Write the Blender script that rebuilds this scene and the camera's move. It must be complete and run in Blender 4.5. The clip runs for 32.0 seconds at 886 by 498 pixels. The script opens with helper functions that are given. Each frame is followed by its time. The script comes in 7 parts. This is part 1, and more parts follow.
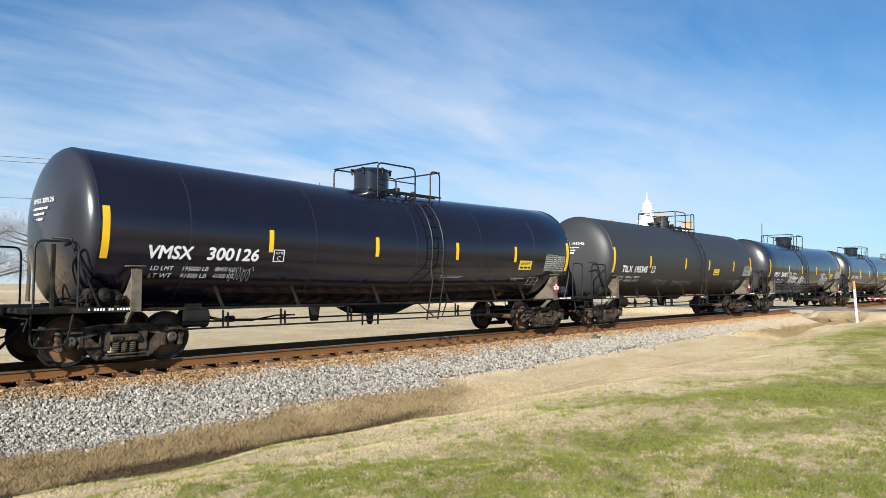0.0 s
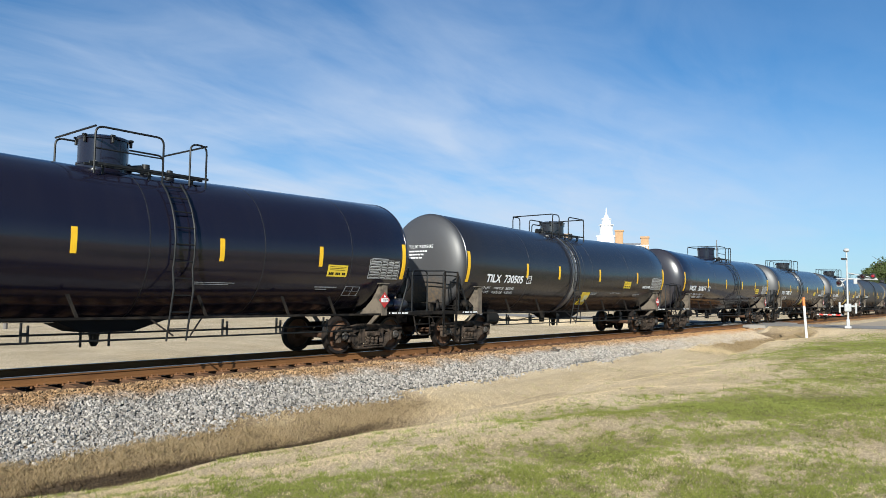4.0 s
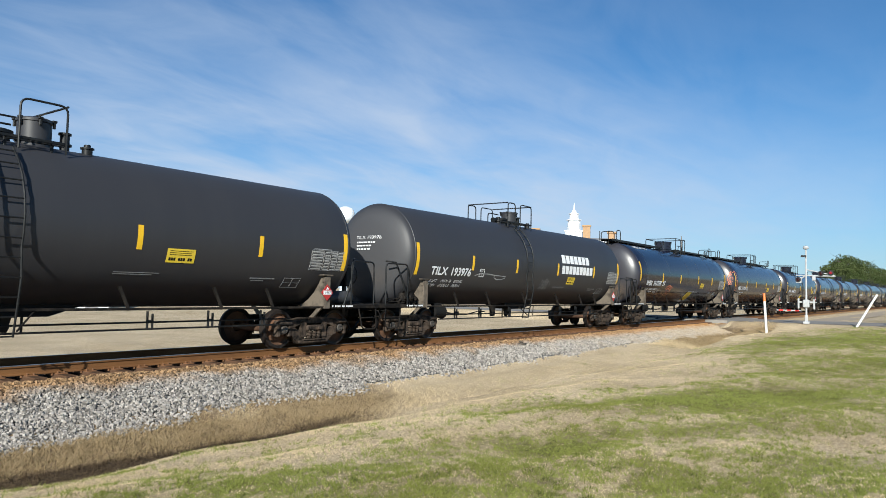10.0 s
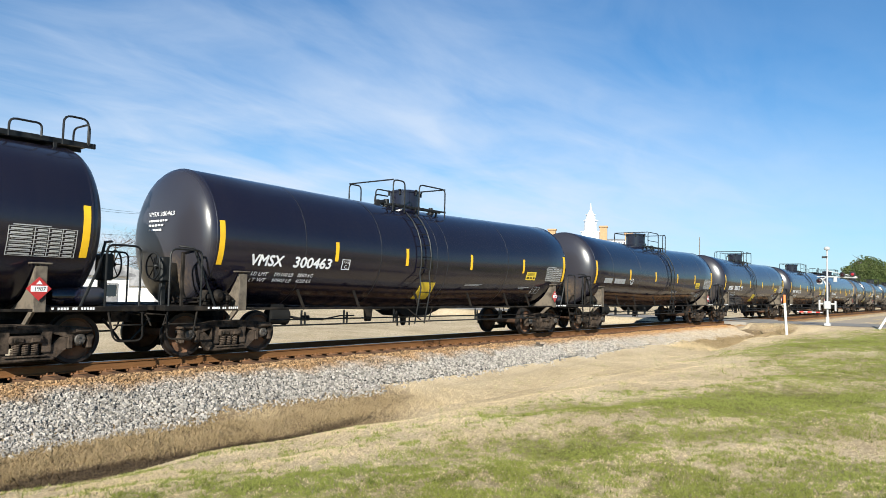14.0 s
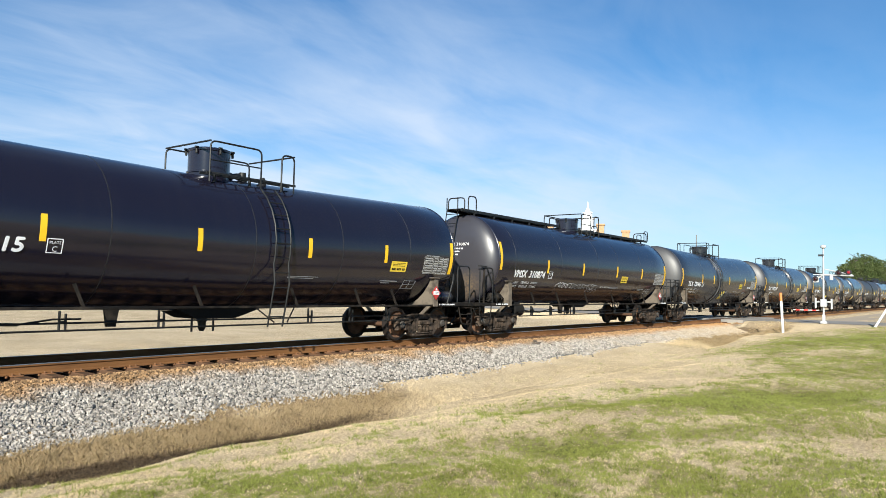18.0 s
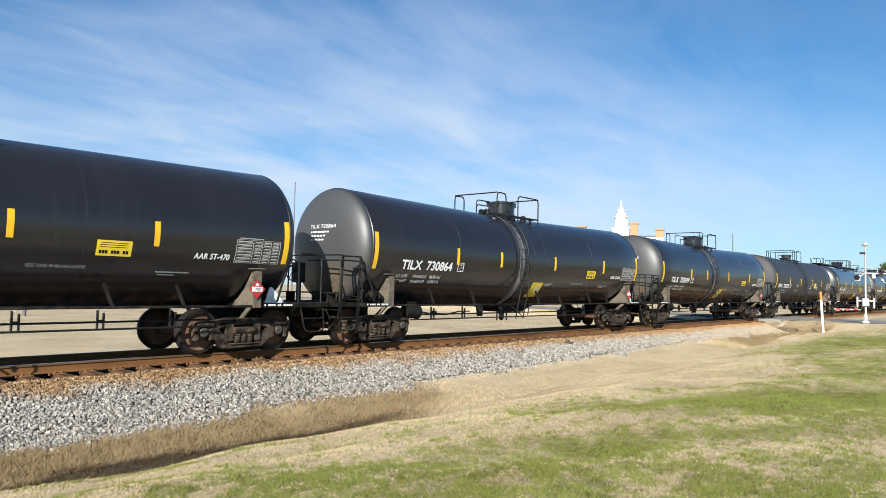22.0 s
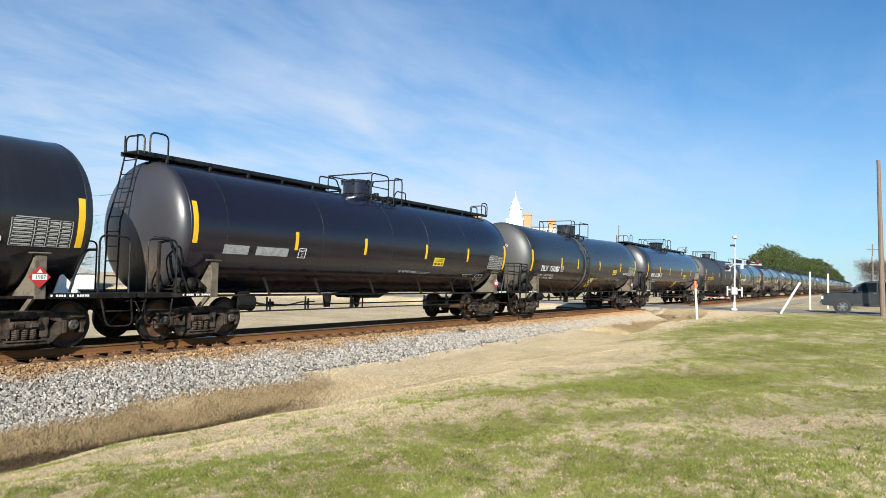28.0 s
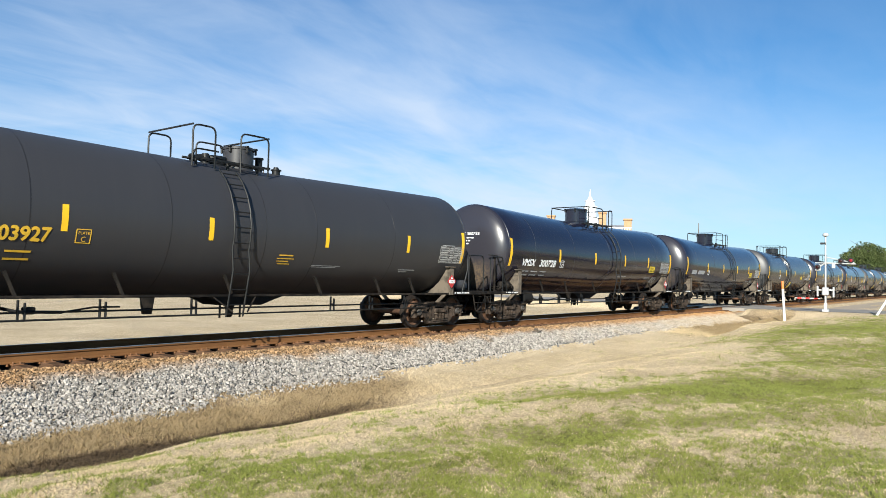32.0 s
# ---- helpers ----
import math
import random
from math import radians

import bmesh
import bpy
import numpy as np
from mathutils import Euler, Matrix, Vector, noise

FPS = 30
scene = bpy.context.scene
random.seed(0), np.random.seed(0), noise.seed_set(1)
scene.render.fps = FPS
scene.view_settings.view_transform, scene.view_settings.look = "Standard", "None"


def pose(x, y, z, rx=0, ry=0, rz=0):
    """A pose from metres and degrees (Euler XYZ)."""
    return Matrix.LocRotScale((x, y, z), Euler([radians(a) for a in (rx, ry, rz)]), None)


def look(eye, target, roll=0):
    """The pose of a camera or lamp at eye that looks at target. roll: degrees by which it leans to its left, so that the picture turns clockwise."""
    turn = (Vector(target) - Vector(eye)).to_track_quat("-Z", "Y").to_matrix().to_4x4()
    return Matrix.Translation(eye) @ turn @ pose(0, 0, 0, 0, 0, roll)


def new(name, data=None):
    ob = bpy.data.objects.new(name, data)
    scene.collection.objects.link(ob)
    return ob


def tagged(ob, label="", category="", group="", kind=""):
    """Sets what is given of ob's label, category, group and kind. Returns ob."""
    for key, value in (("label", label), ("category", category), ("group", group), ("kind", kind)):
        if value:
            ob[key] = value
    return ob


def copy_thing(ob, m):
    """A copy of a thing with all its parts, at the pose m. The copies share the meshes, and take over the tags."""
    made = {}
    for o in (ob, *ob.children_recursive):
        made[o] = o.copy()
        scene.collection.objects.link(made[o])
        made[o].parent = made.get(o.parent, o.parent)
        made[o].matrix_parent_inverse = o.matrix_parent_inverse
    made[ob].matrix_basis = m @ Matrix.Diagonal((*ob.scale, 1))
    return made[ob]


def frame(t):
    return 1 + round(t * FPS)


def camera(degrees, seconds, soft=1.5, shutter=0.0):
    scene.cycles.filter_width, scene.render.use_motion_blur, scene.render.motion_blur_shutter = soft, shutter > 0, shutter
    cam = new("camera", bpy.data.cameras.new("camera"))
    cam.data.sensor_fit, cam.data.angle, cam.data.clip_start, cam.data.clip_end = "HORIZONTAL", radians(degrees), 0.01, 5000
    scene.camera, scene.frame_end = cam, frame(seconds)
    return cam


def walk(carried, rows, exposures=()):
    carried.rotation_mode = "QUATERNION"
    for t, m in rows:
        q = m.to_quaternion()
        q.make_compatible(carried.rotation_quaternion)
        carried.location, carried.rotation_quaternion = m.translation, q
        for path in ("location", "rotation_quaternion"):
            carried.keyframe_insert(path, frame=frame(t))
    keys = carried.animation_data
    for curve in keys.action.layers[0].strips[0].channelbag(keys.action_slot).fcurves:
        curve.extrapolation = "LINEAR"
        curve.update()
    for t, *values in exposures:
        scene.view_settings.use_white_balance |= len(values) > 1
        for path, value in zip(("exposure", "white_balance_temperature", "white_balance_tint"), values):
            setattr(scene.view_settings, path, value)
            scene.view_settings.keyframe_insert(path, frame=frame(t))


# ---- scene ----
cam = camera(64.2, 32.0, soft=0.5)

# seconds, x, y, z, tilt, roll, heading
PATH = [
    (0.0, 0.004, -14.224, 1.483, 92.855, -0.115, -47.847), (0.5, 0.01, -14.224, 1.464, 93.029, -0.092, -50.06),
    (1.0, 0.004, -14.23, 1.486, 93.282, -0.501, -52.243), (1.5, -0.016, -14.246, 1.501, 93.339, -0.645, -52.111),
    (2.0, -0.022, -14.237, 1.49, 93.324, -0.689, -51.751), (2.5, -0.012, -14.238, 1.491, 93.403, -0.725, -51.345),
    (4.5, -0.021, -14.232, 1.477, 93.939, -0.791, -50.944), (5.0, -0.018, -14.224, 1.502, 93.897, -0.963, -50.922),
    (5.5, -0.017, -14.229, 1.49, 93.867, -0.974, -52.096), (6.0, -0.02, -14.228, 1.494, 94.165, -0.981, -52.362),
    (6.5, -0.021, -14.236, 1.489, 94.13, -1.055, -52.569), (7.0, -0.015, -14.236, 1.495, 94.228, -1.091, -52.869),
    (7.5, -0.014, -14.235, 1.507, 94.211, -1.236, -53.338), (8.0, -0.032, -14.255, 1.493, 94.319, -1.166, -53.494),
    (8.5, -0.028, -14.255, 1.481, 94.322, -1.217, -52.627), (9.0, -0.015, -14.239, 1.495, 94.509, -1.171, -53.099),
    (9.5, -0.036, -14.253, 1.488, 93.795, -1.216, -53.64), (10.0, -0.023, -14.25, 1.488, 93.343, -1.203, -53.57),
    (10.5, -0.021, -14.26, 1.495, 93.222, -1.196, -53.6), (11.0, -0.004, -14.311, 1.526, 93.301, -1.242, -52.767),
    (11.5, 0.015, -14.276, 1.513, 93.226, -1.464, -50.544), (12.0, 0.004, -14.239, 1.511, 93.405, -1.541, -50.321),
    (12.5, 0.008, -14.231, 1.501, 93.409, -1.301, -50.71), (13.0, 0.009, -14.225, 1.498, 93.471, -1.22, -51.219),
    (13.5, 0.004, -14.21, 1.507, 93.388, -1.394, -51.859), (14.0, 0.012, -14.203, 1.493, 93.372, -1.306, -52.282),
    (14.5, 0.004, -14.195, 1.506, 93.299, -1.468, -52.555), (16.5, -0.002, -14.204, 1.504, 93.188, -1.341, -52.533),
    (17.0, -0.012, -14.216, 1.509, 93.238, -1.369, -52.39), (17.5, -0.008, -14.205, 1.502, 93.191, -1.319, -52.593),
    (18.0, -0.013, -14.208, 1.502, 93.203, -1.312, -52.516), (18.5, -0.012, -14.204, 1.496, 93.237, -1.323, -52.193),
    (19.0, -0.005, -14.2, 1.496, 93.191, -1.334, -51.823), (19.5, -0.016, -14.216, 1.498, 93.202, -1.222, -51.295),
    (20.0, -0.017, -14.205, 1.505, 93.239, -1.381, -50.86), (20.5, -0.019, -14.216, 1.51, 93.129, -1.297, -50.874),
    (21.0, -0.008, -14.201, 1.498, 93.067, -1.223, -51.36), (21.5, -0.017, -14.195, 1.509, 92.943, -1.444, -51.424),
    (22.0, -0.01, -14.222, 1.489, 93.121, -1.209, -49.921), (22.5, -0.015, -14.212, 1.488, 93.116, -1.35, -47.48),
    (23.0, 0.035, -14.216, 1.481, 93.024, -0.951, -49.71), (23.5, 0.011, -14.257, 1.493, 93.087, -1.142, -52.093),
    (24.0, -0.008, -14.293, 1.489, 93.091, -1.198, -50.631), (24.5, 0.018, -14.301, 1.479, 92.984, -0.898, -51.118),
    (25.0, 0.014, -14.302, 1.479, 92.856, -1.098, -52.286), (25.5, 0.004, -14.307, 1.485, 92.892, -1.326, -52.828),
    (26.0, 0.036, -14.269, 1.463, 92.851, -1.106, -52.802), (26.5, 0.092, -14.252, 1.472, 92.848, -0.899, -55.87),
    (28.5, 0.033, -14.331, 1.499, 92.418, -1.295, -58.265), (29.0, 0.08, -14.283, 1.477, 92.701, -1.484, -52.943),
    (29.5, 0.095, -14.293, 1.478, 92.723, -1.563, -49.303), (30.0, 0.047, -14.309, 1.477, 92.635, -1.655, -48.097),
    (30.5, 0.01, -14.275, 1.483, 92.583, -1.721, -48.464), (31.0, -0.017, -14.257, 1.495, 92.505, -1.216, -49.769),
    (31.5, -0.032, -14.269, 1.507, 92.463, -1.094, -51.826), (32.0, 0.036, -14.225, 1.502, 92.264, -1.277, -52.341),
]
walk(cam, [(t, pose(x, y, z, rx, ry, rz)) for t, x, y, z, rx, ry, rz in PATH], exposures=[(0.0, 0.76, 6270, 5), (1.0, 0.76, 6220, 5), (2.0, 0.64, 6120, 5), (4.5, 0.61, 6020, 5), (6.0, 0.72, 6070, 5), (7.0, 0.51, 6000, 5), (8.0, 0.36, 5940, 5), (9.0, 0.34, 5940, 5), (10.0, 0.50, 5970, 5), (11.0, 0.61, 6070, 5), (11.5, 0.82, 6170, 5), (12.0, 0.99, 6220, 5), (12.5, 0.92, 6220, 5), (14.0, 0.82, 6220, 5), (17.0, 0.79, 6220, 5), (18.0, 0.87, 6240, 5), (20.0, 0.65, 6170, 5), (22.0, 0.77, 6170, 5), (23.0, 0.75, 6170, 5), (26.0, 0.81, 6220, 5), (28.5, 0.73, 6170, 5), (29.0, 0.67, 6140, 5), (30.0, 0.81, 6220, 5), (32.0, 0.85, 6220, 5)])

# ---- light: winter sun low behind the viewer, thin cirrus over blue ----
SUN_EL, SUN_FROM = radians(25.0), radians(208.0)   # direction the sun stands in, counted from +x
world = bpy.data.worlds.new("sky")
scene.world = world
world.use_nodes = True
wn, wl = world.node_tree.nodes, world.node_tree.links
wn.clear()
w_out = wn.new("ShaderNodeOutputWorld")
w_bg = wn.new("ShaderNodeBackground")
w_sky = wn.new("ShaderNodeTexSky")
w_sky.sky_type, w_sky.sun_disc = "NISHITA", False
w_sky.sun_elevation, w_sky.sun_rotation = SUN_EL, radians(90.0) - SUN_FROM
w_sky.altitude, w_sky.air_density, w_sky.dust_density, w_sky.ozone_density = 100.0, 1.0, 0.25, 3.0
w_co = wn.new("ShaderNodeTexCoord")
w_sep = wn.new("ShaderNodeSeparateXYZ")
wl.new(w_co.outputs["Generated"], w_sep.inputs[0])


def w_math(op, a, b):
    n = wn.new("ShaderNodeMath")
    n.operation = op
    for i, v in enumerate((a, b)):
        if isinstance(v, (int, float)):
            n.inputs[i].default_value = v
        else:
            wl.new(v, n.inputs[i])
    return n.outputs[0]


w_up = w_math("ADD", w_math("MAXIMUM", w_sep.outputs[2], 0.0), 0.12)
w_flat = wn.new("ShaderNodeCombineXYZ")
wl.new(w_math("DIVIDE", w_sep.outputs[0], w_up), w_flat.inputs[0])
wl.new(w_math("DIVIDE", w_sep.outputs[1], w_up), w_flat.inputs[1])


def w_noise(turn, stretch, scale, detail, rough, warp, shift):
    """One layer of cloud, laid on the flat sheet of the high air."""
    mp = wn.new("ShaderNodeMapping")
    mp.inputs["Location"].default_value = (shift, shift * 0.6, 0)
    mp.inputs["Rotation"].default_value = (0, 0, radians(turn))
    mp.inputs["Scale"].default_value = (*stretch, 1.0)
    wl.new(w_flat.outputs[0], mp.inputs[0])
    n = wn.new("ShaderNodeTexNoise")
    n.inputs["Scale"].default_value, n.inputs["Detail"].default_value = scale, detail
    n.inputs["Roughness"].default_value, n.inputs["Distortion"].default_value = rough, warp
    wl.new(mp.outputs[0], n.inputs["Vector"])
    return n.outputs[0]


w_veil = w_noise(70, (0.7, 1.0), 0.62, 5.0, 0.5, 0.6, 3.1)
w_comb = w_noise(38, (0.50, 1.3), 1.2, 8.0, 0.55, 1.0, 0.0)
w_curl = w_noise(95, (0.8, 1.5), 2.0, 7.0, 0.55, 1.4, 7.7)
w_sum = w_math("ADD", w_math("ADD", w_math("MULTIPLY", w_veil, 0.46), w_math("MULTIPLY", w_comb, 0.36)), w_math("MULTIPLY", w_curl, 0.18))
w_ramp = wn.new("ShaderNodeValToRGB")
w_ramp.color_ramp.elements[0].position, w_ramp.color_ramp.elements[1].position = 0.40, 0.62
wl.new(w_sum, w_ramp.inputs[0])
w_mix = wn.new("ShaderNodeMix")
w_mix.data_type = "RGBA"
# the cirrus thins out overhead
w_fade = wn.new("ShaderNodeMapRange")
w_fade.inputs[1].default_value, w_fade.inputs[2].default_value, w_fade.inputs[3].default_value, w_fade.inputs[4].default_value = 0.14, 0.40, 0.95, 0.30
wl.new(w_sep.outputs[2], w_fade.inputs[0])
# and lies thicker to the north than to the east
w_side = wn.new("ShaderNodeMapRange")
w_side.inputs[1].default_value, w_side.inputs[2].default_value, w_side.inputs[3].default_value, w_side.inputs[4].default_value = 0.15, 0.62, 0.25, 1.0
wl.new(w_sep.outputs[1], w_side.inputs[0])
wl.new(w_math("MULTIPLY", w_math("MULTIPLY", w_ramp.outputs[0], w_fade.outputs[0]), w_side.outputs[0]), w_mix.inputs["Factor"])
w_tint = wn.new("ShaderNodeMix")
w_tint.data_type, w_tint.blend_type = "RGBA", "MULTIPLY"
w_tint.inputs["Factor"].default_value = 1.0
w_tint.inputs[7].default_value = (0.55, 0.97, 1.24, 1.0)
wl.new(w_sky.outputs[0], w_tint.inputs[6])
wl.new(w_tint.outputs[2], w_mix.inputs[6])
w_mix.inputs[7].default_value = (7.5, 8.1, 9.4, 1.0)
# pale haze along the horizon
w_low = wn.new("ShaderNodeMapRange")
w_low.inputs[1].default_value, w_low.inputs[2].default_value, w_low.inputs[3].default_value, w_low.inputs[4].default_value = 0.0, 0.30, 0.60, 0.0
wl.new(w_sep.outputs[2], w_low.inputs[0])
w_haze = wn.new("ShaderNodeMix")
w_haze.data_type = "RGBA"
w_haze.inputs[7].default_value = (7.9, 8.3, 9.5, 1.0)
w_south = wn.new("ShaderNodeMapRange")
w_south.inputs[1].default_value, w_south.inputs[2].default_value, w_south.inputs[3].default_value, w_south.inputs[4].default_value = -0.4, 0.3, 0.35, 1.0
wl.new(w_sep.outputs[1], w_south.inputs[0])
wl.new(w_math("MULTIPLY", w_low.outputs[0], w_south.outputs[0]), w_haze.inputs["Factor"])
wl.new(w_mix.outputs[2], w_haze.inputs[6])
wl.new(w_haze.outputs[2], w_bg.inputs[0])
w_bg.inputs[1].default_value = 0.058
wl.new(w_bg.outputs[0], w_out.inputs[0])

sun = new("sun", bpy.data.lights.new("sun", "SUN"))
sun.data.energy, sun.data.angle, sun.data.color = 5.0, radians(0.53), (1.0, 0.915, 0.79)
sun_dir = Vector((math.cos(SUN_FROM) * math.cos(SUN_EL), math.sin(SUN_FROM) * math.cos(SUN_EL), math.sin(SUN_EL)))
sun.matrix_world = look(sun_dir * 60.0, (0, 0, 0))


# ---- materials ----
def material(name, base=(0.5, 0.5, 0.5), rough=0.6, metal=0.0, spec=0.5, coat=0.0, glow=0.0,
             second=None, scale=4.0, lo=0.4, hi=0.7, bump=0.0, bump_scale=60.0, stretch=(1, 1, 1), rough2=None, glass=False, space="Object"):
    """Paint or surface with one broad and one fine variation."""
    m = bpy.data.materials.new(name)
    m.use_nodes = True
    nt = m.node_tree
    b = nt.nodes["Principled BSDF"]
    b.inputs["Base Color"].default_value = (*base, 1)
    b.inputs["Roughness"].default_value, b.inputs["Metallic"].default_value = rough, metal
    b.inputs["Specular IOR Level"].default_value = spec
    b.inputs["Coat Weight"].default_value, b.inputs["Coat Roughness"].default_value = coat, 0.12
    if glass:
        b.inputs["Transmission Weight"].default_value = 1.0
    if glow:
        b.inputs["Emission Color"].default_value = (*base, 1)
        b.inputs["Emission Strength"].default_value = glow
    co = nt.nodes.new("ShaderNodeTexCoord")
    mp = nt.nodes.new("ShaderNodeMapping")
    mp.inputs["Scale"].default_value = stretch
    nt.links.new(co.outputs[space], mp.inputs[0])
    if second:
        n = nt.nodes.new("ShaderNodeTexNoise")
        n.inputs["Scale"].default_value, n.inputs["Detail"].default_value, n.inputs["Roughness"].default_value = scale, 7.0, 0.62
        nt.links.new(mp.outputs[0], n.inputs["Vector"])
        r = nt.nodes.new("ShaderNodeMapRange")
        r.inputs[1].default_value, r.inputs[2].default_value = lo, hi
        nt.links.new(n.outputs[0], r.inputs[0])
        mx = nt.nodes.new("ShaderNodeMix")
        mx.data_type = "RGBA"
        mx.inputs[6].default_value, mx.inputs[7].default_value = (*base, 1), (*second, 1)
        nt.links.new(r.outputs[0], mx.inputs["Factor"])
        nt.links.new(mx.outputs[2], b.inputs["Base Color"])
        if rough2 is not None:
            rr = nt.nodes.new("ShaderNodeMapRange")
            rr.inputs[1].default_value, rr.inputs[2].default_value = lo, hi
            rr.inputs[3].default_value, rr.inputs[4].default_value = rough, rough2
            nt.links.new(n.outputs[0], rr.inputs[0])
            nt.links.new(rr.outputs[0], b.inputs["Roughness"])
    if bump:
        n2 = nt.nodes.new("ShaderNodeTexNoise")
        n2.inputs["Scale"].default_value, n2.inputs["Detail"].default_value = bump_scale, 4.0
        nt.links.new(mp.outputs[0], n2.inputs["Vector"])
        bp = nt.nodes.new("ShaderNodeBump")
        bp.inputs["Strength"].default_value, bp.inputs["Distance"].default_value = bump, 0.02
        nt.links.new(n2.outputs[0], bp.inputs["Height"])
        nt.links.new(bp.outputs[0], b.inputs["Normal"])
    return m


def tank_paint(name, base, dust, rough, spec, streak, dust_gleam, mud_most=0.95):
    """Tank enamel: road dust that runs down the sides in streaks, gently uneven plate."""
    m = material(name, base, rough, spec=spec)
    nt = m.node_tree
    b = nt.nodes["Principled BSDF"]
    co = nt.nodes.new("ShaderNodeTexCoord")
    mp = nt.nodes.new("ShaderNodeMapping")
    mp.inputs["Scale"].default_value = (3.2, 0.35, 0.22)
    nt.links.new(co.outputs["Object"], mp.inputs[0])
    n = nt.nodes.new("ShaderNodeTexNoise")
    n.inputs["Scale"].default_value, n.inputs["Detail"].default_value, n.inputs["Roughness"].default_value = 1.1, 8.0, 0.66
    nt.links.new(mp.outputs[0], n.inputs["Vector"])
    info = nt.nodes.new("ShaderNodeObjectInfo")
    off = nt.nodes.new("ShaderNodeMath")
    off.operation = "MULTIPLY"
    off.inputs[1].default_value = 40.0
    nt.links.new(info.outputs["Random"], off.inputs[0])
    cmb = nt.nodes.new("ShaderNodeCombineXYZ")
    nt.links.new(off.outputs[0], cmb.inputs[0])
    nt.links.new(cmb.outputs[0], mp.inputs["Location"])
    r = nt.nodes.new("ShaderNodeMapRange")
    r.inputs[1].default_value, r.inputs[2].default_value, r.inputs[3].default_value, r.inputs[4].default_value = 0.46, 0.8, 0.0, streak
    nt.links.new(n.outputs[0], r.inputs[0])
    fine = nt.nodes.new("ShaderNodeTexNoise")
    fine.inputs["Scale"].default_value, fine.inputs["Detail"].default_value = 14.0, 5.0
    nt.links.new(co.outputs["Object"], fine.inputs["Vector"])
    mul = nt.nodes.new("ShaderNodeMath")
    mul.operation = "MULTIPLY"
    nt.links.new(r.outputs[0], mul.inputs[0])
    nt.links.new(fine.outputs[0], mul.inputs[1])
    mx = nt.nodes.new("ShaderNodeMix")
    mx.data_type = "RGBA"
    mx.inputs[6].default_value, mx.inputs[7].default_value = (*base, 1), (*dust, 1)
    nt.links.new(mul.outputs[0], mx.inputs["Factor"])
    # heads meet the wind: dust film, with their sunlit gleam mixed into the colour
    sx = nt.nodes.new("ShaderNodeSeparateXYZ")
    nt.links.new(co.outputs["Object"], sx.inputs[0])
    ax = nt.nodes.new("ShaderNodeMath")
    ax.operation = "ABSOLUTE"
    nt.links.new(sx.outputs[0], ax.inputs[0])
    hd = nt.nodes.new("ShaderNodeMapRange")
    hd.inputs[1].default_value, hd.inputs[2].default_value, hd.inputs[3].default_value, hd.inputs[4].default_value = 7.58, 7.74, 0.0, dust_gleam
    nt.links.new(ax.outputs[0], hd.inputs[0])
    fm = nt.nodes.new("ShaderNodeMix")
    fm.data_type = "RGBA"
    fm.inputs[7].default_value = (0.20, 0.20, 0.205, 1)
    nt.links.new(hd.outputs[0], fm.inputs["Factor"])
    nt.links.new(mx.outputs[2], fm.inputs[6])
    # mud thrown up by the wheels on the lower half of the heads
    mz = nt.nodes.new("ShaderNodeMapRange")
    mz.inputs[1].default_value, mz.inputs[2].default_value = 2.20, 1.75
    nt.links.new(sx.outputs[2], mz.inputs[0])
    my = nt.nodes.new("ShaderNodeMath")
    my.operation = "ABSOLUTE"
    nt.links.new(sx.outputs[1], my.inputs[0])
    mw = nt.nodes.new("ShaderNodeMapRange")
    mw.inputs[1].default_value, mw.inputs[2].default_value = 1.10, 0.60
    nt.links.new(my.outputs[0], mw.inputs[0])
    mh = nt.nodes.new("ShaderNodeMapRange")
    mh.inputs[1].default_value, mh.inputs[2].default_value = 7.72, 7.87
    nt.links.new(ax.outputs[0], mh.inputs[0])
    prev = mh.outputs[0]
    blot = nt.nodes.new("ShaderNodeMapRange")
    blot.inputs[1].default_value, blot.inputs[2].default_value, blot.inputs[3].default_value, blot.inputs[4].default_value = 0.36, 0.60, 0.25 * mud_most, mud_most
    nt.links.new(fine.outputs[0], blot.inputs[0])
    for other in (mz.outputs[0], mw.outputs[0], blot.outputs[0]):
        mm = nt.nodes.new("ShaderNodeMath")
        mm.operation = "MULTIPLY"
        nt.links.new(prev, mm.inputs[0])
        nt.links.new(other, mm.inputs[1])
        prev = mm.outputs[0]
    mud = nt.nodes.new("ShaderNodeMix")
    mud.data_type = "RGBA"
    mud.inputs[7].default_value = (0.13, 0.095, 0.062, 1)
    nt.links.new(prev, mud.inputs["Factor"])
    nt.links.new(fm.outputs[2], mud.inputs[6])
    nt.links.new(mud.outputs[2], b.inputs["Base Color"])
    rr = nt.nodes.new("ShaderNodeMath")
    rr.operation = "MULTIPLY_ADD"
    rr.inputs[1].default_value, rr.inputs[2].default_value = 0.35, rough
    nt.links.new(mul.outputs[0], rr.inputs[0])
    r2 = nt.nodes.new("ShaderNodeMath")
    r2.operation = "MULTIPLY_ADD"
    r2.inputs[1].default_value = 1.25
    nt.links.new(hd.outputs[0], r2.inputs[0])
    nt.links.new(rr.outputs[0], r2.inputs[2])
    nt.links.new(r2.outputs[0], b.inputs["Roughness"])
    wav = nt.nodes.new("ShaderNodeTexNoise")
    wav.inputs["Scale"].default_value, wav.inputs["Detail"].default_value = 1.4, 2.0
    nt.links.new(co.outputs["Object"], wav.inputs["Vector"])
    bp = nt.nodes.new("ShaderNodeBump")
    bp.inputs["Strength"].default_value, bp.inputs["Distance"].default_value = 0.07, 0.05
    nt.links.new(wav.outputs[0], bp.inputs["Height"])
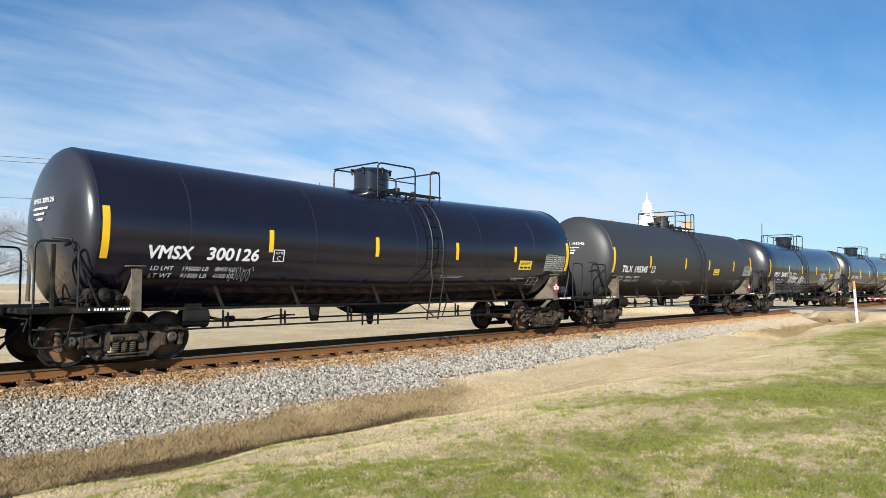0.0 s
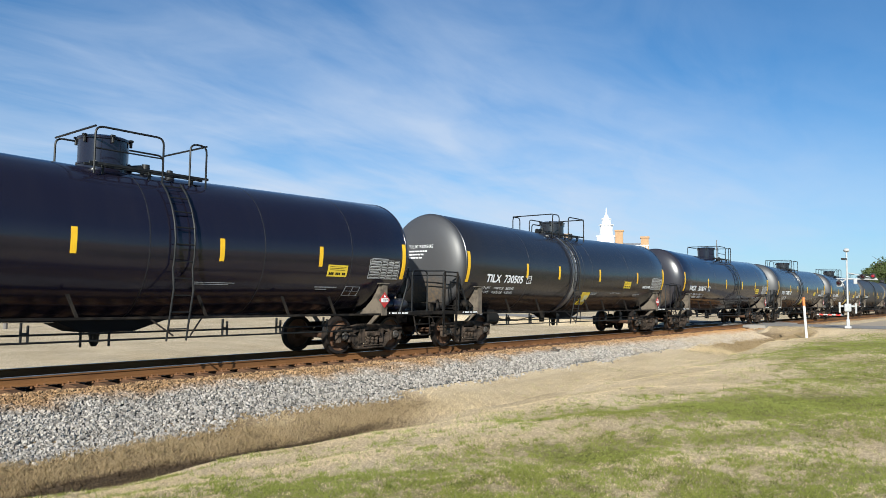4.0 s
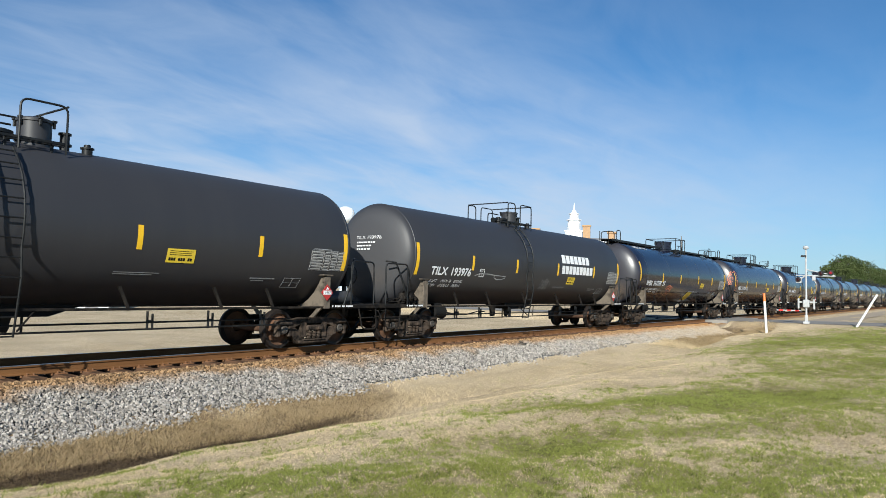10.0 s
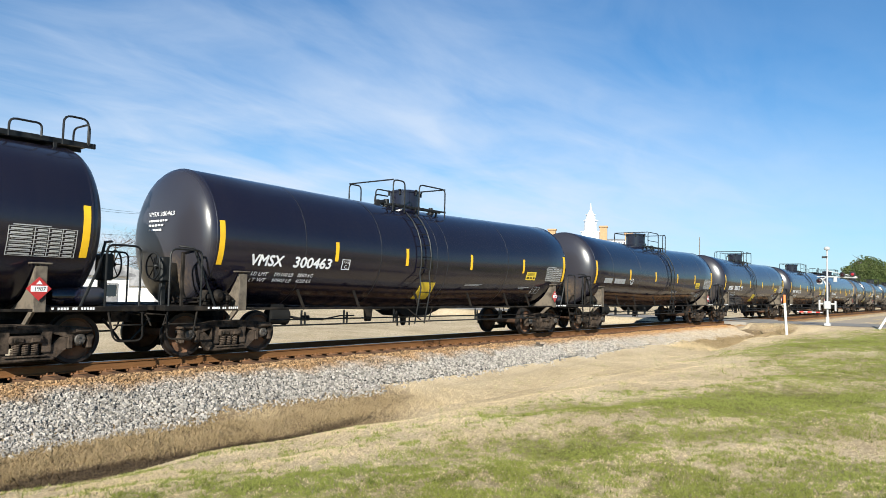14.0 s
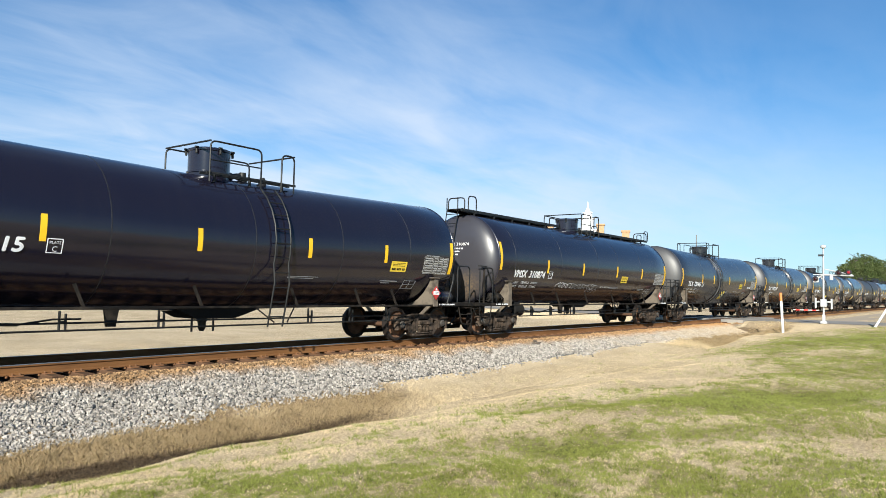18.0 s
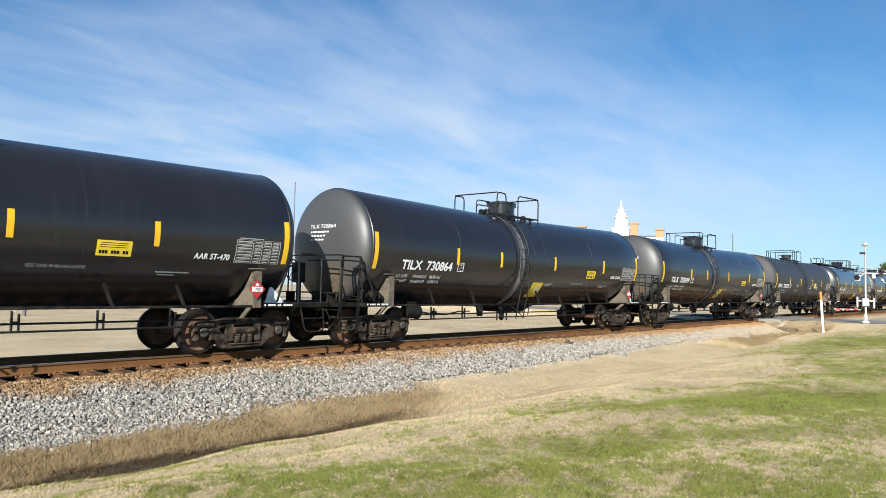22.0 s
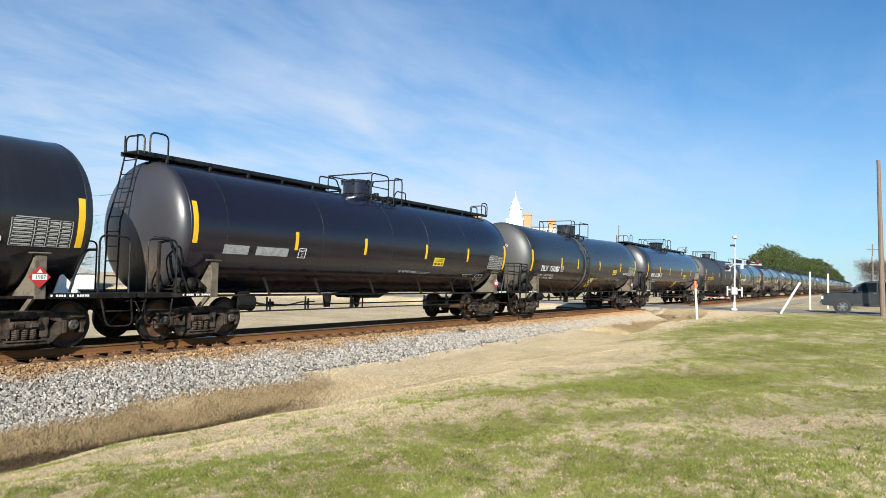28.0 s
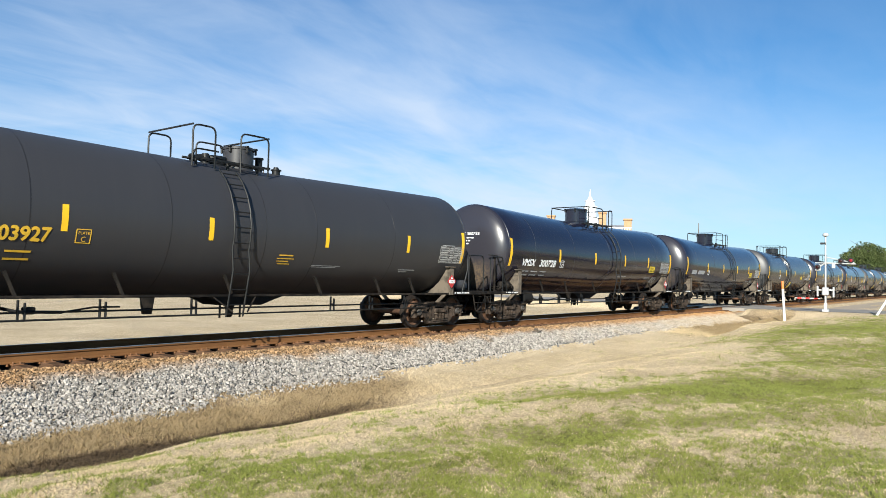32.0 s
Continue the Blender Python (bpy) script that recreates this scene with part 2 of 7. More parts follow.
    nt.links.new(bp.outputs[0], b.inputs["Normal"])
    return m


PAINT = {
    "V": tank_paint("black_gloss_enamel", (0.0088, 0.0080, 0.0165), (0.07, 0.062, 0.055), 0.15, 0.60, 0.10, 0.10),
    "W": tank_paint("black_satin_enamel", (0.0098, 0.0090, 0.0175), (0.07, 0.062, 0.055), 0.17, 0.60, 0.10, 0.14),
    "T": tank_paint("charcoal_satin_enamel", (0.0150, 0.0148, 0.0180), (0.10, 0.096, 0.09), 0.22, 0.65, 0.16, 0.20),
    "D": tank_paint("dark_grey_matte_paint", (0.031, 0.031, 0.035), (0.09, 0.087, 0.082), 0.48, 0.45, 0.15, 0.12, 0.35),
}
M_SEAM = material("dull_weld_bead", (0.016, 0.016, 0.019), 0.42, spec=0.35, second=(0.026, 0.025, 0.026), scale=3)
M_UNDER = material("grimy_underframe_paint", (0.008, 0.007, 0.0065), 0.75, spec=0.15, second=(0.045, 0.036, 0.028), scale=3.5, lo=0.45, hi=0.72, bump=0.25, bump_scale=40)
M_DUSTY = material("dust_caked_steel", (0.15, 0.125, 0.098), 0.85, spec=0.2, second=(0.055, 0.046, 0.038), scale=3.0, lo=0.44, hi=0.64, bump=0.2, bump_scale=40)
M_BLACK = material("black_pipe_paint", (0.008, 0.009, 0.010), 0.5, spec=0.3, second=(0.035, 0.033, 0.031), scale=6, lo=0.5, hi=0.8)
M_TRUCK = material("dusty_cast_steel", (0.090, 0.066, 0.050), 0.85, spec=0.15, second=(0.009, 0.008, 0.007), scale=4, lo=0.4, hi=0.62, bump=0.4, bump_scale=30)
M_WHEEL = material("rusty_wheel_plate", (0.21, 0.115, 0.07), 0.85, spec=0.1, second=(0.022, 0.014, 0.011), scale=1.3, lo=0.35, hi=0.7, bump=0.3, bump_scale=25)
M_TREAD = material("worn_wheel_rim", (0.032, 0.024, 0.020), 0.55, metal=0.2, spec=0.3, second=(0.010, 0.009, 0.009), scale=2.5)
M_CAP = material("grey_bearing_cap", (0.070, 0.062, 0.055), 0.6, second=(0.035, 0.03, 0.027), scale=8)
M_CAPB = material("blue_bearing_cap", (0.05, 0.10, 0.26), 0.55, second=(0.05, 0.09, 0.2), scale=8)
M_YEL = material("yellow_reflective_tape", (0.83, 0.50, 0.015), 0.45, second=(0.72, 0.41, 0.015), scale=3)
M_LEMON = material("lemon_yellow_decal", (0.80, 0.58, 0.035), 0.5, second=(0.70, 0.50, 0.05), scale=4)
M_YELB = material("faded_yellow_decal", (0.75, 0.55, 0.03), 0.5, second=(0.85, 0.78, 0.45), scale=1.6, lo=0.5, hi=0.62)
M_FADED = material("sun_bleached_decal", (0.66, 0.62, 0.42), 0.55, second=(0.58, 0.52, 0.26), scale=5)
M_WHITE = material("white_stencil_paint", (0.78, 0.79, 0.80), 0.6, second=(0.60, 0.61, 0.62), scale=7, lo=0.5, hi=0.75)
M_GREYT = material("worn_grey_stencil", (0.36, 0.37, 0.38), 0.65, second=(0.2, 0.2, 0.2), scale=12)
M_TABLE = material("pale_grey_table_stencil", (0.40, 0.40, 0.39), 0.65, second=(0.26, 0.26, 0.25), scale=9)
M_YTXT = material("yellow_stencil_paint", (0.72, 0.42, 0.03), 0.6, second=(0.5, 0.34, 0.03), scale=9)
M_RED = material("red_placard", (0.45, 0.022, 0.022), 0.45, second=(0.34, 0.04, 0.035), scale=5)
M_REDG = material("red_orange_spray", (0.70, 0.24, 0.13), 0.7, second=(0.4, 0.13, 0.08), scale=6)
M_BRUSH = material("brushed_jacket_strip", (0.33, 0.335, 0.35), 0.36, metal=0.55, second=(0.17, 0.17, 0.18), scale=5)
M_INK = material("black_ink", (0.012, 0.012, 0.012), 0.7, spec=0.1)

M_RAIL = material("rusty_rail_web", (0.20, 0.095, 0.036), 0.85, spec=0.15, second=(0.12, 0.055, 0.023), scale=2.0, bump=0.3, bump_scale=30, stretch=(0.3, 1, 1))
M_RAILTOP = material("polished_rail_head", (0.42, 0.40, 0.38), 0.3, metal=0.9, second=(0.3, 0.26, 0.22), scale=3.0, stretch=(0.2, 1, 1))
M_TIE = material("creosoted_tie", (0.060, 0.036, 0.024), 0.9, spec=0.1, second=(0.15, 0.085, 0.05), scale=2.5, bump=0.6, bump_scale=20, stretch=(3, 0.4, 3))
M_CLIP = material("rust_spike", (0.22, 0.10, 0.04), 0.8, second=(0.10, 0.05, 0.025), scale=8)


def stone_material(name, spread):
    """Crushed stone, each piece its own grey; rail dust turns the track side brown."""
    m = material(name, (0.35, 0.35, 0.36), 0.9, bump=0.5, bump_scale=45, spec=0.2)
    nt = m.node_tree
    b = nt.nodes["Principled BSDF"]
    g = nt.nodes.new("ShaderNodeNewGeometry")
    rp = nt.nodes.new("ShaderNodeValToRGB")
    # the bed's darker ramp stands in for shade in the gaps between stones
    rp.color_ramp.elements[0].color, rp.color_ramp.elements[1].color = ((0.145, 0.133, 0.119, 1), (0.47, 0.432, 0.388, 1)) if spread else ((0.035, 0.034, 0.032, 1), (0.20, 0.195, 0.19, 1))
    sep = nt.nodes.new("ShaderNodeSeparateXYZ")
    nt.links.new(g.outputs["Position"], sep.inputs[0])
    nz = nt.nodes.new("ShaderNodeTexNoise")
    nz.inputs["Scale"].default_value, nz.inputs["Detail"].default_value = 1.3, 6.0
    nt.links.new(g.outputs["Position"], nz.inputs["Vector"])
    if spread:
        nt.links.new(g.outputs["Random Per Island"], rp.inputs[0])
    else:
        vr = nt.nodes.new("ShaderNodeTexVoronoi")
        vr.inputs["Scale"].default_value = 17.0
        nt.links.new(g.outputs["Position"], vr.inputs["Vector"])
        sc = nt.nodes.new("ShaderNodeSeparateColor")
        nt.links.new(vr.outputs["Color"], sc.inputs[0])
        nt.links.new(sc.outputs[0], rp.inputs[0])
        bp = nt.nodes.new("ShaderNodeBump")
        bp.inputs["Strength"].default_value, bp.inputs["Distance"].default_value = 1.0, 0.05
        bp.invert = True
        nt.links.new(vr.outputs["Distance"], bp.inputs["Height"])
        nt.links.new(bp.outputs[0], b.inputs["Normal"])
    # distance to the track axis decides how brown a stone is
    ab = nt.nodes.new("ShaderNodeMath")
    ab.operation = "ABSOLUTE"
    nt.links.new(sep.outputs[1], ab.inputs[0])
    ad = nt.nodes.new("ShaderNodeMath")
    ad.operation = "MULTIPLY_ADD"
    ad.inputs[1].default_value, ad.inputs[2].default_value = 1.1, -0.55
    nt.links.new(nz.outputs[0], ad.inputs[0])
    ad2 = nt.nodes.new("ShaderNodeMath")
    nt.links.new(ab.outputs[0], ad2.inputs[0])
    nt.links.new(ad.outputs[0], ad2.inputs[1])
    mr = nt.nodes.new("ShaderNodeMapRange")
    mr.inputs[1].default_value, mr.inputs[2].default_value = 2.25, 1.75
    nt.links.new(ad2.outputs[0], mr.inputs[0])
    mx = nt.nodes.new("ShaderNodeMix")
    mx.data_type, mx.blend_type = "RGBA", "MULTIPLY"
    mx.inputs[7].default_value = (0.92, 0.63, 0.37, 1)
    nt.links.new(mr.outputs[0], mx.inputs["Factor"])
    # further along, earth has worked in among the stones
    fd = nt.nodes.new("ShaderNodeMath")
    fd.operation = "MULTIPLY_ADD"
    fd.inputs[1].default_value = 26.0
    nt.links.new(nz.outputs[0], fd.inputs[0])
    nt.links.new(sep.outputs[0], fd.inputs[2])
    fr = nt.nodes.new("ShaderNodeMapRange")
    fr.inputs[1].default_value, fr.inputs[2].default_value, fr.inputs[4].default_value = 36.0, 58.0, 0.8
    nt.links.new(fd.outputs[0], fr.inputs[0])
    earth = nt.nodes.new("ShaderNodeMix")
    earth.data_type = "RGBA"
    earth.inputs[7].default_value = (0.47, 0.37, 0.25, 1)
    nt.links.new(fr.outputs[0], earth.inputs["Factor"])
    nt.links.new(rp.outputs[0], earth.inputs[6])
    nt.links.new(earth.outputs[2], mx.inputs[6])
    # grease and brake dust between the rails; train shade painted in, far side too
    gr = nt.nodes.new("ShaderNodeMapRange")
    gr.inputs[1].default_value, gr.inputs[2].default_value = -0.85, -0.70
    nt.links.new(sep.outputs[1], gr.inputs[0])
    oil_shade = nt.nodes.new("ShaderNodeMix")
    oil_shade.data_type, oil_shade.blend_type = "RGBA", "MULTIPLY"
    oil_shade.inputs[7].default_value = (0.05, 0.054, 0.075, 1)
    nt.links.new(gr.outputs[0], oil_shade.inputs["Factor"])
    nt.links.new(mx.outputs[2], oil_shade.inputs[6])
    nt.links.new(oil_shade.outputs[2], b.inputs["Base Color"])
    return m


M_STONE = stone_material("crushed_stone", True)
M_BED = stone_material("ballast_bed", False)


def turf(name, tan, tan2, brown, brown2, green, green2, leaf=False):
    """Dormant winter lawn: straw, browner long grass by the ditch, patches still green."""
    m = material(name, tan, 0.95, spec=0.1)
    nt = m.node_tree
    b = nt.nodes["Principled BSDF"]
    g = nt.nodes.new("ShaderNodeNewGeometry")

    def noise_node(scale, detail, rough=0.6):
        n = nt.nodes.new("ShaderNodeTexNoise")
        n.inputs["Scale"].default_value, n.inputs["Detail"].default_value, n.inputs["Roughness"].default_value = scale, detail, rough
        nt.links.new(g.outputs["Position"], n.inputs["Vector"])
        return n.outputs[0]

    def mixed(fac, a, c):
        x = nt.nodes.new("ShaderNodeMix")
        x.data_type = "RGBA"
        for i, v in ((6, a), (7, c)):
            if isinstance(v, tuple):
                x.inputs[i].default_value = (*v, 1)
            else:
                nt.links.new(v, x.inputs[i])
        nt.links.new(fac, x.inputs["Factor"])
        return x.outputs[2]

    def ranged(v, lo, hi):
        r = nt.nodes.new("ShaderNodeMapRange")
        r.inputs[1].default_value, r.inputs[2].default_value = lo, hi
        nt.links.new(v, r.inputs[0])
        return r.outputs[0]

    def summed(a, b2, k):
        s = nt.nodes.new("ShaderNodeMath")
        s.operation = "MULTIPLY_ADD"
        s.inputs[1].default_value = k
        nt.links.new(b2, s.inputs[0])
        nt.links.new(a, s.inputs[2])
        return s.outputs[0]

    def kind_of(key):
        a = nt.nodes.new("ShaderNodeAttribute")
        a.attribute_name = key
        return a.outputs["Fac"]

    fine, mid = noise_node(26.0, 4.0, 0.85), noise_node(5.0, 5.0, 0.8)
    straw = mixed(ranged(fine, 0.43, 0.57), tan2, tan)
    rough_grass = mixed(ranged(fine, 0.36, 0.64), brown2, brown)
    grass = mixed(ranged(fine, 0.40, 0.60), green2, green)
    c1 = mixed(ranged(summed(kind_of("long_grass"), mid, 0.5), 0.6, 0.9), straw, rough_grass)
    c2 = mixed(kind_of("green") if leaf else ranged(summed(summed(kind_of("green"), mid, 1.7), fine, 2.2), 2.30, 3.05), c1, grass)
    # shade in the ditch crease, put in as a dark earth colour
    shaded_soil = mixed(ranged(fine, 0.4, 0.65), (0.035, 0.024, 0.016), (0.16, 0.115, 0.07))
    c3 = mixed(ranged(summed(kind_of("crease_shade"), mid, 0.6), 0.62, 1.0), c2, shaded_soil)
    # broad drifts of lighter and darker turf
    broad = noise_node(0.45, 4.0, 0.6)
    drift = nt.nodes.new("ShaderNodeMix")
    drift.data_type, drift.blend_type = "RGBA", "MULTIPLY"
    drift.inputs["Factor"].default_value = 1.0
    tone = mixed(ranged(broad, 0.35, 0.65), (0.82, 0.80, 0.76), (1.06, 1.06, 1.06))
    nt.links.new(c3, drift.inputs[6])
    nt.links.new(tone, drift.inputs[7])
    c4 = drift.outputs[2]
    nt.links.new(c4, b.inputs["Base Color"])
    if leaf:
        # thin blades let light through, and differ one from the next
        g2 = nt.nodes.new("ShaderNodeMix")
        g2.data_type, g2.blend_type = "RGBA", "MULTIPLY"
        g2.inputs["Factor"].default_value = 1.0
        # clump noise darkens patches, painting in the shaded gaps between tufts
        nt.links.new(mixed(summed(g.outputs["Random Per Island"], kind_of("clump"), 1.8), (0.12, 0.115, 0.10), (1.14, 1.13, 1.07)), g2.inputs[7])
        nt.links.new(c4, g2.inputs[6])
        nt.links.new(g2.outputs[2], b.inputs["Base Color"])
        tl = nt.nodes.new("ShaderNodeBsdfTranslucent")
        nt.links.new(g2.outputs[2], tl.inputs[0])
        ms = nt.nodes.new("ShaderNodeMixShader")
        ms.inputs[0].default_value = 0.35
        nt.links.new(b.outputs[0], ms.inputs[1])
        nt.links.new(tl.outputs[0], ms.inputs[2])
        nt.links.new(ms.outputs[0], nt.nodes["Material Output"].inputs[0])
        return m
    bp = nt.nodes.new("ShaderNodeBump")
    bp.inputs["Strength"].default_value, bp.inputs["Distance"].default_value = 0.45, 0.04
    nt.links.new(fine, bp.inputs["Height"])
    nt.links.new(bp.outputs[0], b.inputs["Normal"])
    return m


M_TURF = turf("winter_lawn", (0.73, 0.595, 0.40), (0.375, 0.288, 0.182), (0.36, 0.265, 0.165), (0.12, 0.085, 0.05), (0.26, 0.255, 0.07), (0.06, 0.065, 0.018))
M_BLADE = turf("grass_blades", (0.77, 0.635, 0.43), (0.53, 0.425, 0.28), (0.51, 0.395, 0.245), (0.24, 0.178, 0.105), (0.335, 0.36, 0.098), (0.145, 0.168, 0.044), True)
M_ASPH = material("weathered_asphalt", (0.23, 0.215, 0.20), 0.95, spec=0.1, second=(0.31, 0.285, 0.255), scale=0.8, bump=0.3, bump_scale=80, space="Object")
M_GRAVEL = material("tan_gravel_shoulder", (0.40, 0.32, 0.23), 0.95, second=(0.31, 0.26, 0.2), scale=0.7, bump=0.4, bump_scale=50)


# ---- mesh tools ----
class Shape:
    """Vertices and faces of one part; every call adds a solid."""

    def __init__(self):
        self.v, self.f, self.mi, self.slot = [], [], [], 0

    def add(self, v, f):
        o = len(self.v)
        self.v += [tuple(p) for p in v]
        self.f += [tuple(i + o for i in q) for q in f]
        self.mi += [self.slot] * len(f)
        return self

    def box(self, c, s, b=0.0, m=None):
        """Box with chamfered edges; c centre, s size, m an optional turn."""
        hx, hy, hz = s[0] / 2, s[1] / 2, s[2] / 2
        b = min(b, hx * 0.9, hy * 0.9, hz * 0.9)
        if b <= 0:
            v = [(x, y, z) for x in (-hx, hx) for y in (-hy, hy) for z in (-hz, hz)]
            f = [(0, 1, 3, 2), (4, 6, 7, 5), (0, 4, 5, 1), (2, 3, 7, 6), (0, 2, 6, 4), (1, 5, 7, 3)]
        else:
            v, f, ix = [], [], {}
            for i, x in enumerate((-1, 1)):
                for j, y in enumerate((-1, 1)):
                    for k, z in enumerate((-1, 1)):
                        for a in range(3):
                            ix[i, j, k, a] = len(v)
                            v.append((x * (hx - (b if a != 0 else 0)), y * (hy - (b if a != 1 else 0)), z * (hz - (b if a != 2 else 0))))
            for s0 in (0, 1):
                q = [ix[s0, 0, 0, 0], ix[s0, 1, 0, 0], ix[s0, 1, 1, 0], ix[s0, 0, 1, 0]]
                f.append(q if s0 else q[::-1])
                q = [ix[0, s0, 0, 1], ix[0, s0, 1, 1], ix[1, s0, 1, 1], ix[1, s0, 0, 1]]
                f.append(q if s0 else q[::-1])
                q = [ix[0, 0, s0, 2], ix[1, 0, s0, 2], ix[1, 1, s0, 2], ix[0, 1, s0, 2]]
                f.append(q if s0 else q[::-1])
                for s1 in (0, 1):
                    q = [ix[s0, s1, 0, 0], ix[s0, s1, 1, 0], ix[s0, s1, 1, 1], ix[s0, s1, 0, 1]]
                    f.append(q if s0 != s1 else q[::-1])
                    q = [ix[s0, 0, s1, 0], ix[s0, 1, s1, 0], ix[s0, 1, s1, 2], ix[s0, 0, s1, 2]]
                    f.append(q if s0 == s1 else q[::-1])
                    q = [ix[0, s0, s1, 1], ix[1, s0, s1, 1], ix[1, s0, s1, 2], ix[0, s0, s1, 2]]
                    f.append(q if s0 != s1 else q[::-1])
                    for s2 in (0, 1):
                        q = [ix[s0, s1, s2, 0], ix[s0, s1, s2, 1], ix[s0, s1, s2, 2]]
                        f.append(q if (s0 + s1 + s2) % 2 else q[::-1])
        c = Vector(c)
        v = [(m @ Vector(p) if m else Vector(p)) + c for p in v]
        return self.add(v, f)

    def tube(self, pts, r, n=7, cap=True):
        """Round bar along a line of points."""
        pts = [Vector(p) for p in pts]
        v, f = [], []
        side = None
        for i, p in enumerate(pts):
            d = (pts[min(i + 1, len(pts) - 1)] - pts[max(i - 1, 0)]).normalized()
            if side is None:
                side = d.orthogonal().normalized()
            side = (side - d * side.dot(d)).normalized()
            up = d.cross(side)
            rr = r[i] if isinstance(r, (list, tuple)) else r
            v += [p + (side * math.cos(2 * math.pi * k / n) + up * math.sin(2 * math.pi * k / n)) * rr for k in range(n)]
        for i in range(len(pts) - 1):
            for k in range(n):
                a, c = i * n + k, i * n + (k + 1) % n
                f.append((a, c, c + n, a + n))
        if cap:
            f.append(tuple(range(n))[::-1])
            f.append(tuple(range(len(v) - n, len(v))))
        return self.add(v, f)

    def lathe(self, c, axis, prof, n=24, cap=True):
        """Turned solid: prof is a list of (along, radius)."""
        ax = Vector(axis).normalized()
        sd = ax.orthogonal().normalized()
        up = ax.cross(sd)
        c = Vector(c)
        v, f = [], []
        for a, r in prof:
            v += [c + ax * a + (sd * math.cos(2 * math.pi * k / n) + up * math.sin(2 * math.pi * k / n)) * r for k in range(n)]
        for i in range(len(prof) - 1):
            for k in range(n):
                p, q = i * n + k, i * n + (k + 1) % n
                f.append((p, q, q + n, p + n))
        if cap:
            f.append(tuple(range(n))[::-1])
            f.append(tuple(range(len(v) - n, len(v))))
        return self.add(v, f)

    def prism(self, outline, p0, u, w, t):
        """Plate: outline (a, b) in the plane of u and w at p0, thickness t along u x w, both ways."""
        u, w, p0 = Vector(u), Vector(w), Vector(p0)
        nrm = u.cross(w).normalized() * (t / 2)
        n = len(outline)
        v = [p0 + u * a + w * b - nrm for a, b in outline] + [p0 + u * a + w * b + nrm for a, b in outline]
        f = [tuple(range(n))[::-1], tuple(range(n, 2 * n))]
        f += [(i, (i + 1) % n, n + (i + 1) % n, n + i) for i in range(n)]
        return self.add(v, f)

    def mesh(self, name, mats, smooth=35):
        me = bpy.data.meshes.new(name)
        me.from_pydata(self.v, [], self.f)
        for m in (mats if isinstance(mats, (list, tuple)) else [mats]):
            me.materials.append(m)
        if any(self.mi):
            me.polygons.foreach_set("material_index", self.mi)
        if smooth:
            me.shade_smooth()
            me.set_sharp_from_angle(angle=radians(smooth))
        me.update()
        return me


def part(name, shape, mats, parent, label="", smooth=35):
    ob = new(name, shape.mesh(name, mats, smooth) if isinstance(shape, Shape) else shape)
    ob.parent = parent
    return tagged(ob, label) if label else ob


def thing(name, at=(0, 0, 0), label="", category="", group="", kind="", turn=0.0):
    ob = new(name)
    ob.matrix_basis = pose(*at, 0, 0, turn)
    ob.empty_display_size = 0.3
    return tagged(ob, label, category, group, kind)


def solo(name, shape, mats, label="", category="", group="", kind="", at=(0, 0, 0), turn=0.0, smooth=35):
    ob = new(name, shape.mesh(name, mats, smooth) if isinstance(shape, Shape) else shape)
    ob.matrix_basis = pose(*at, 0, 0, turn)
    return tagged(ob, label, category, group, kind)


def arc(c, r, a0, a1, n, u=(1, 0, 0), w=(0, 0, 1)):
    c, u, w = Vector(c), Vector(u), Vector(w)
    return [c + u * (r * math.cos(radians(a0 + (a1 - a0) * i / n))) + w * (r * math.sin(radians(a0 + (a1 - a0) * i / n))) for i in range(n + 1)]


# ---- ground: embankment, ditch, lawn, field; one sheet to the horizon ----
ROAD_C, ROAD_D = Vector((50.5, 0.0)), Vector((0.02, 1.0)).normalized()
ROAD_N = Vector((ROAD_D.y, -ROAD_D.x))   # to the road's right, away from the viewer


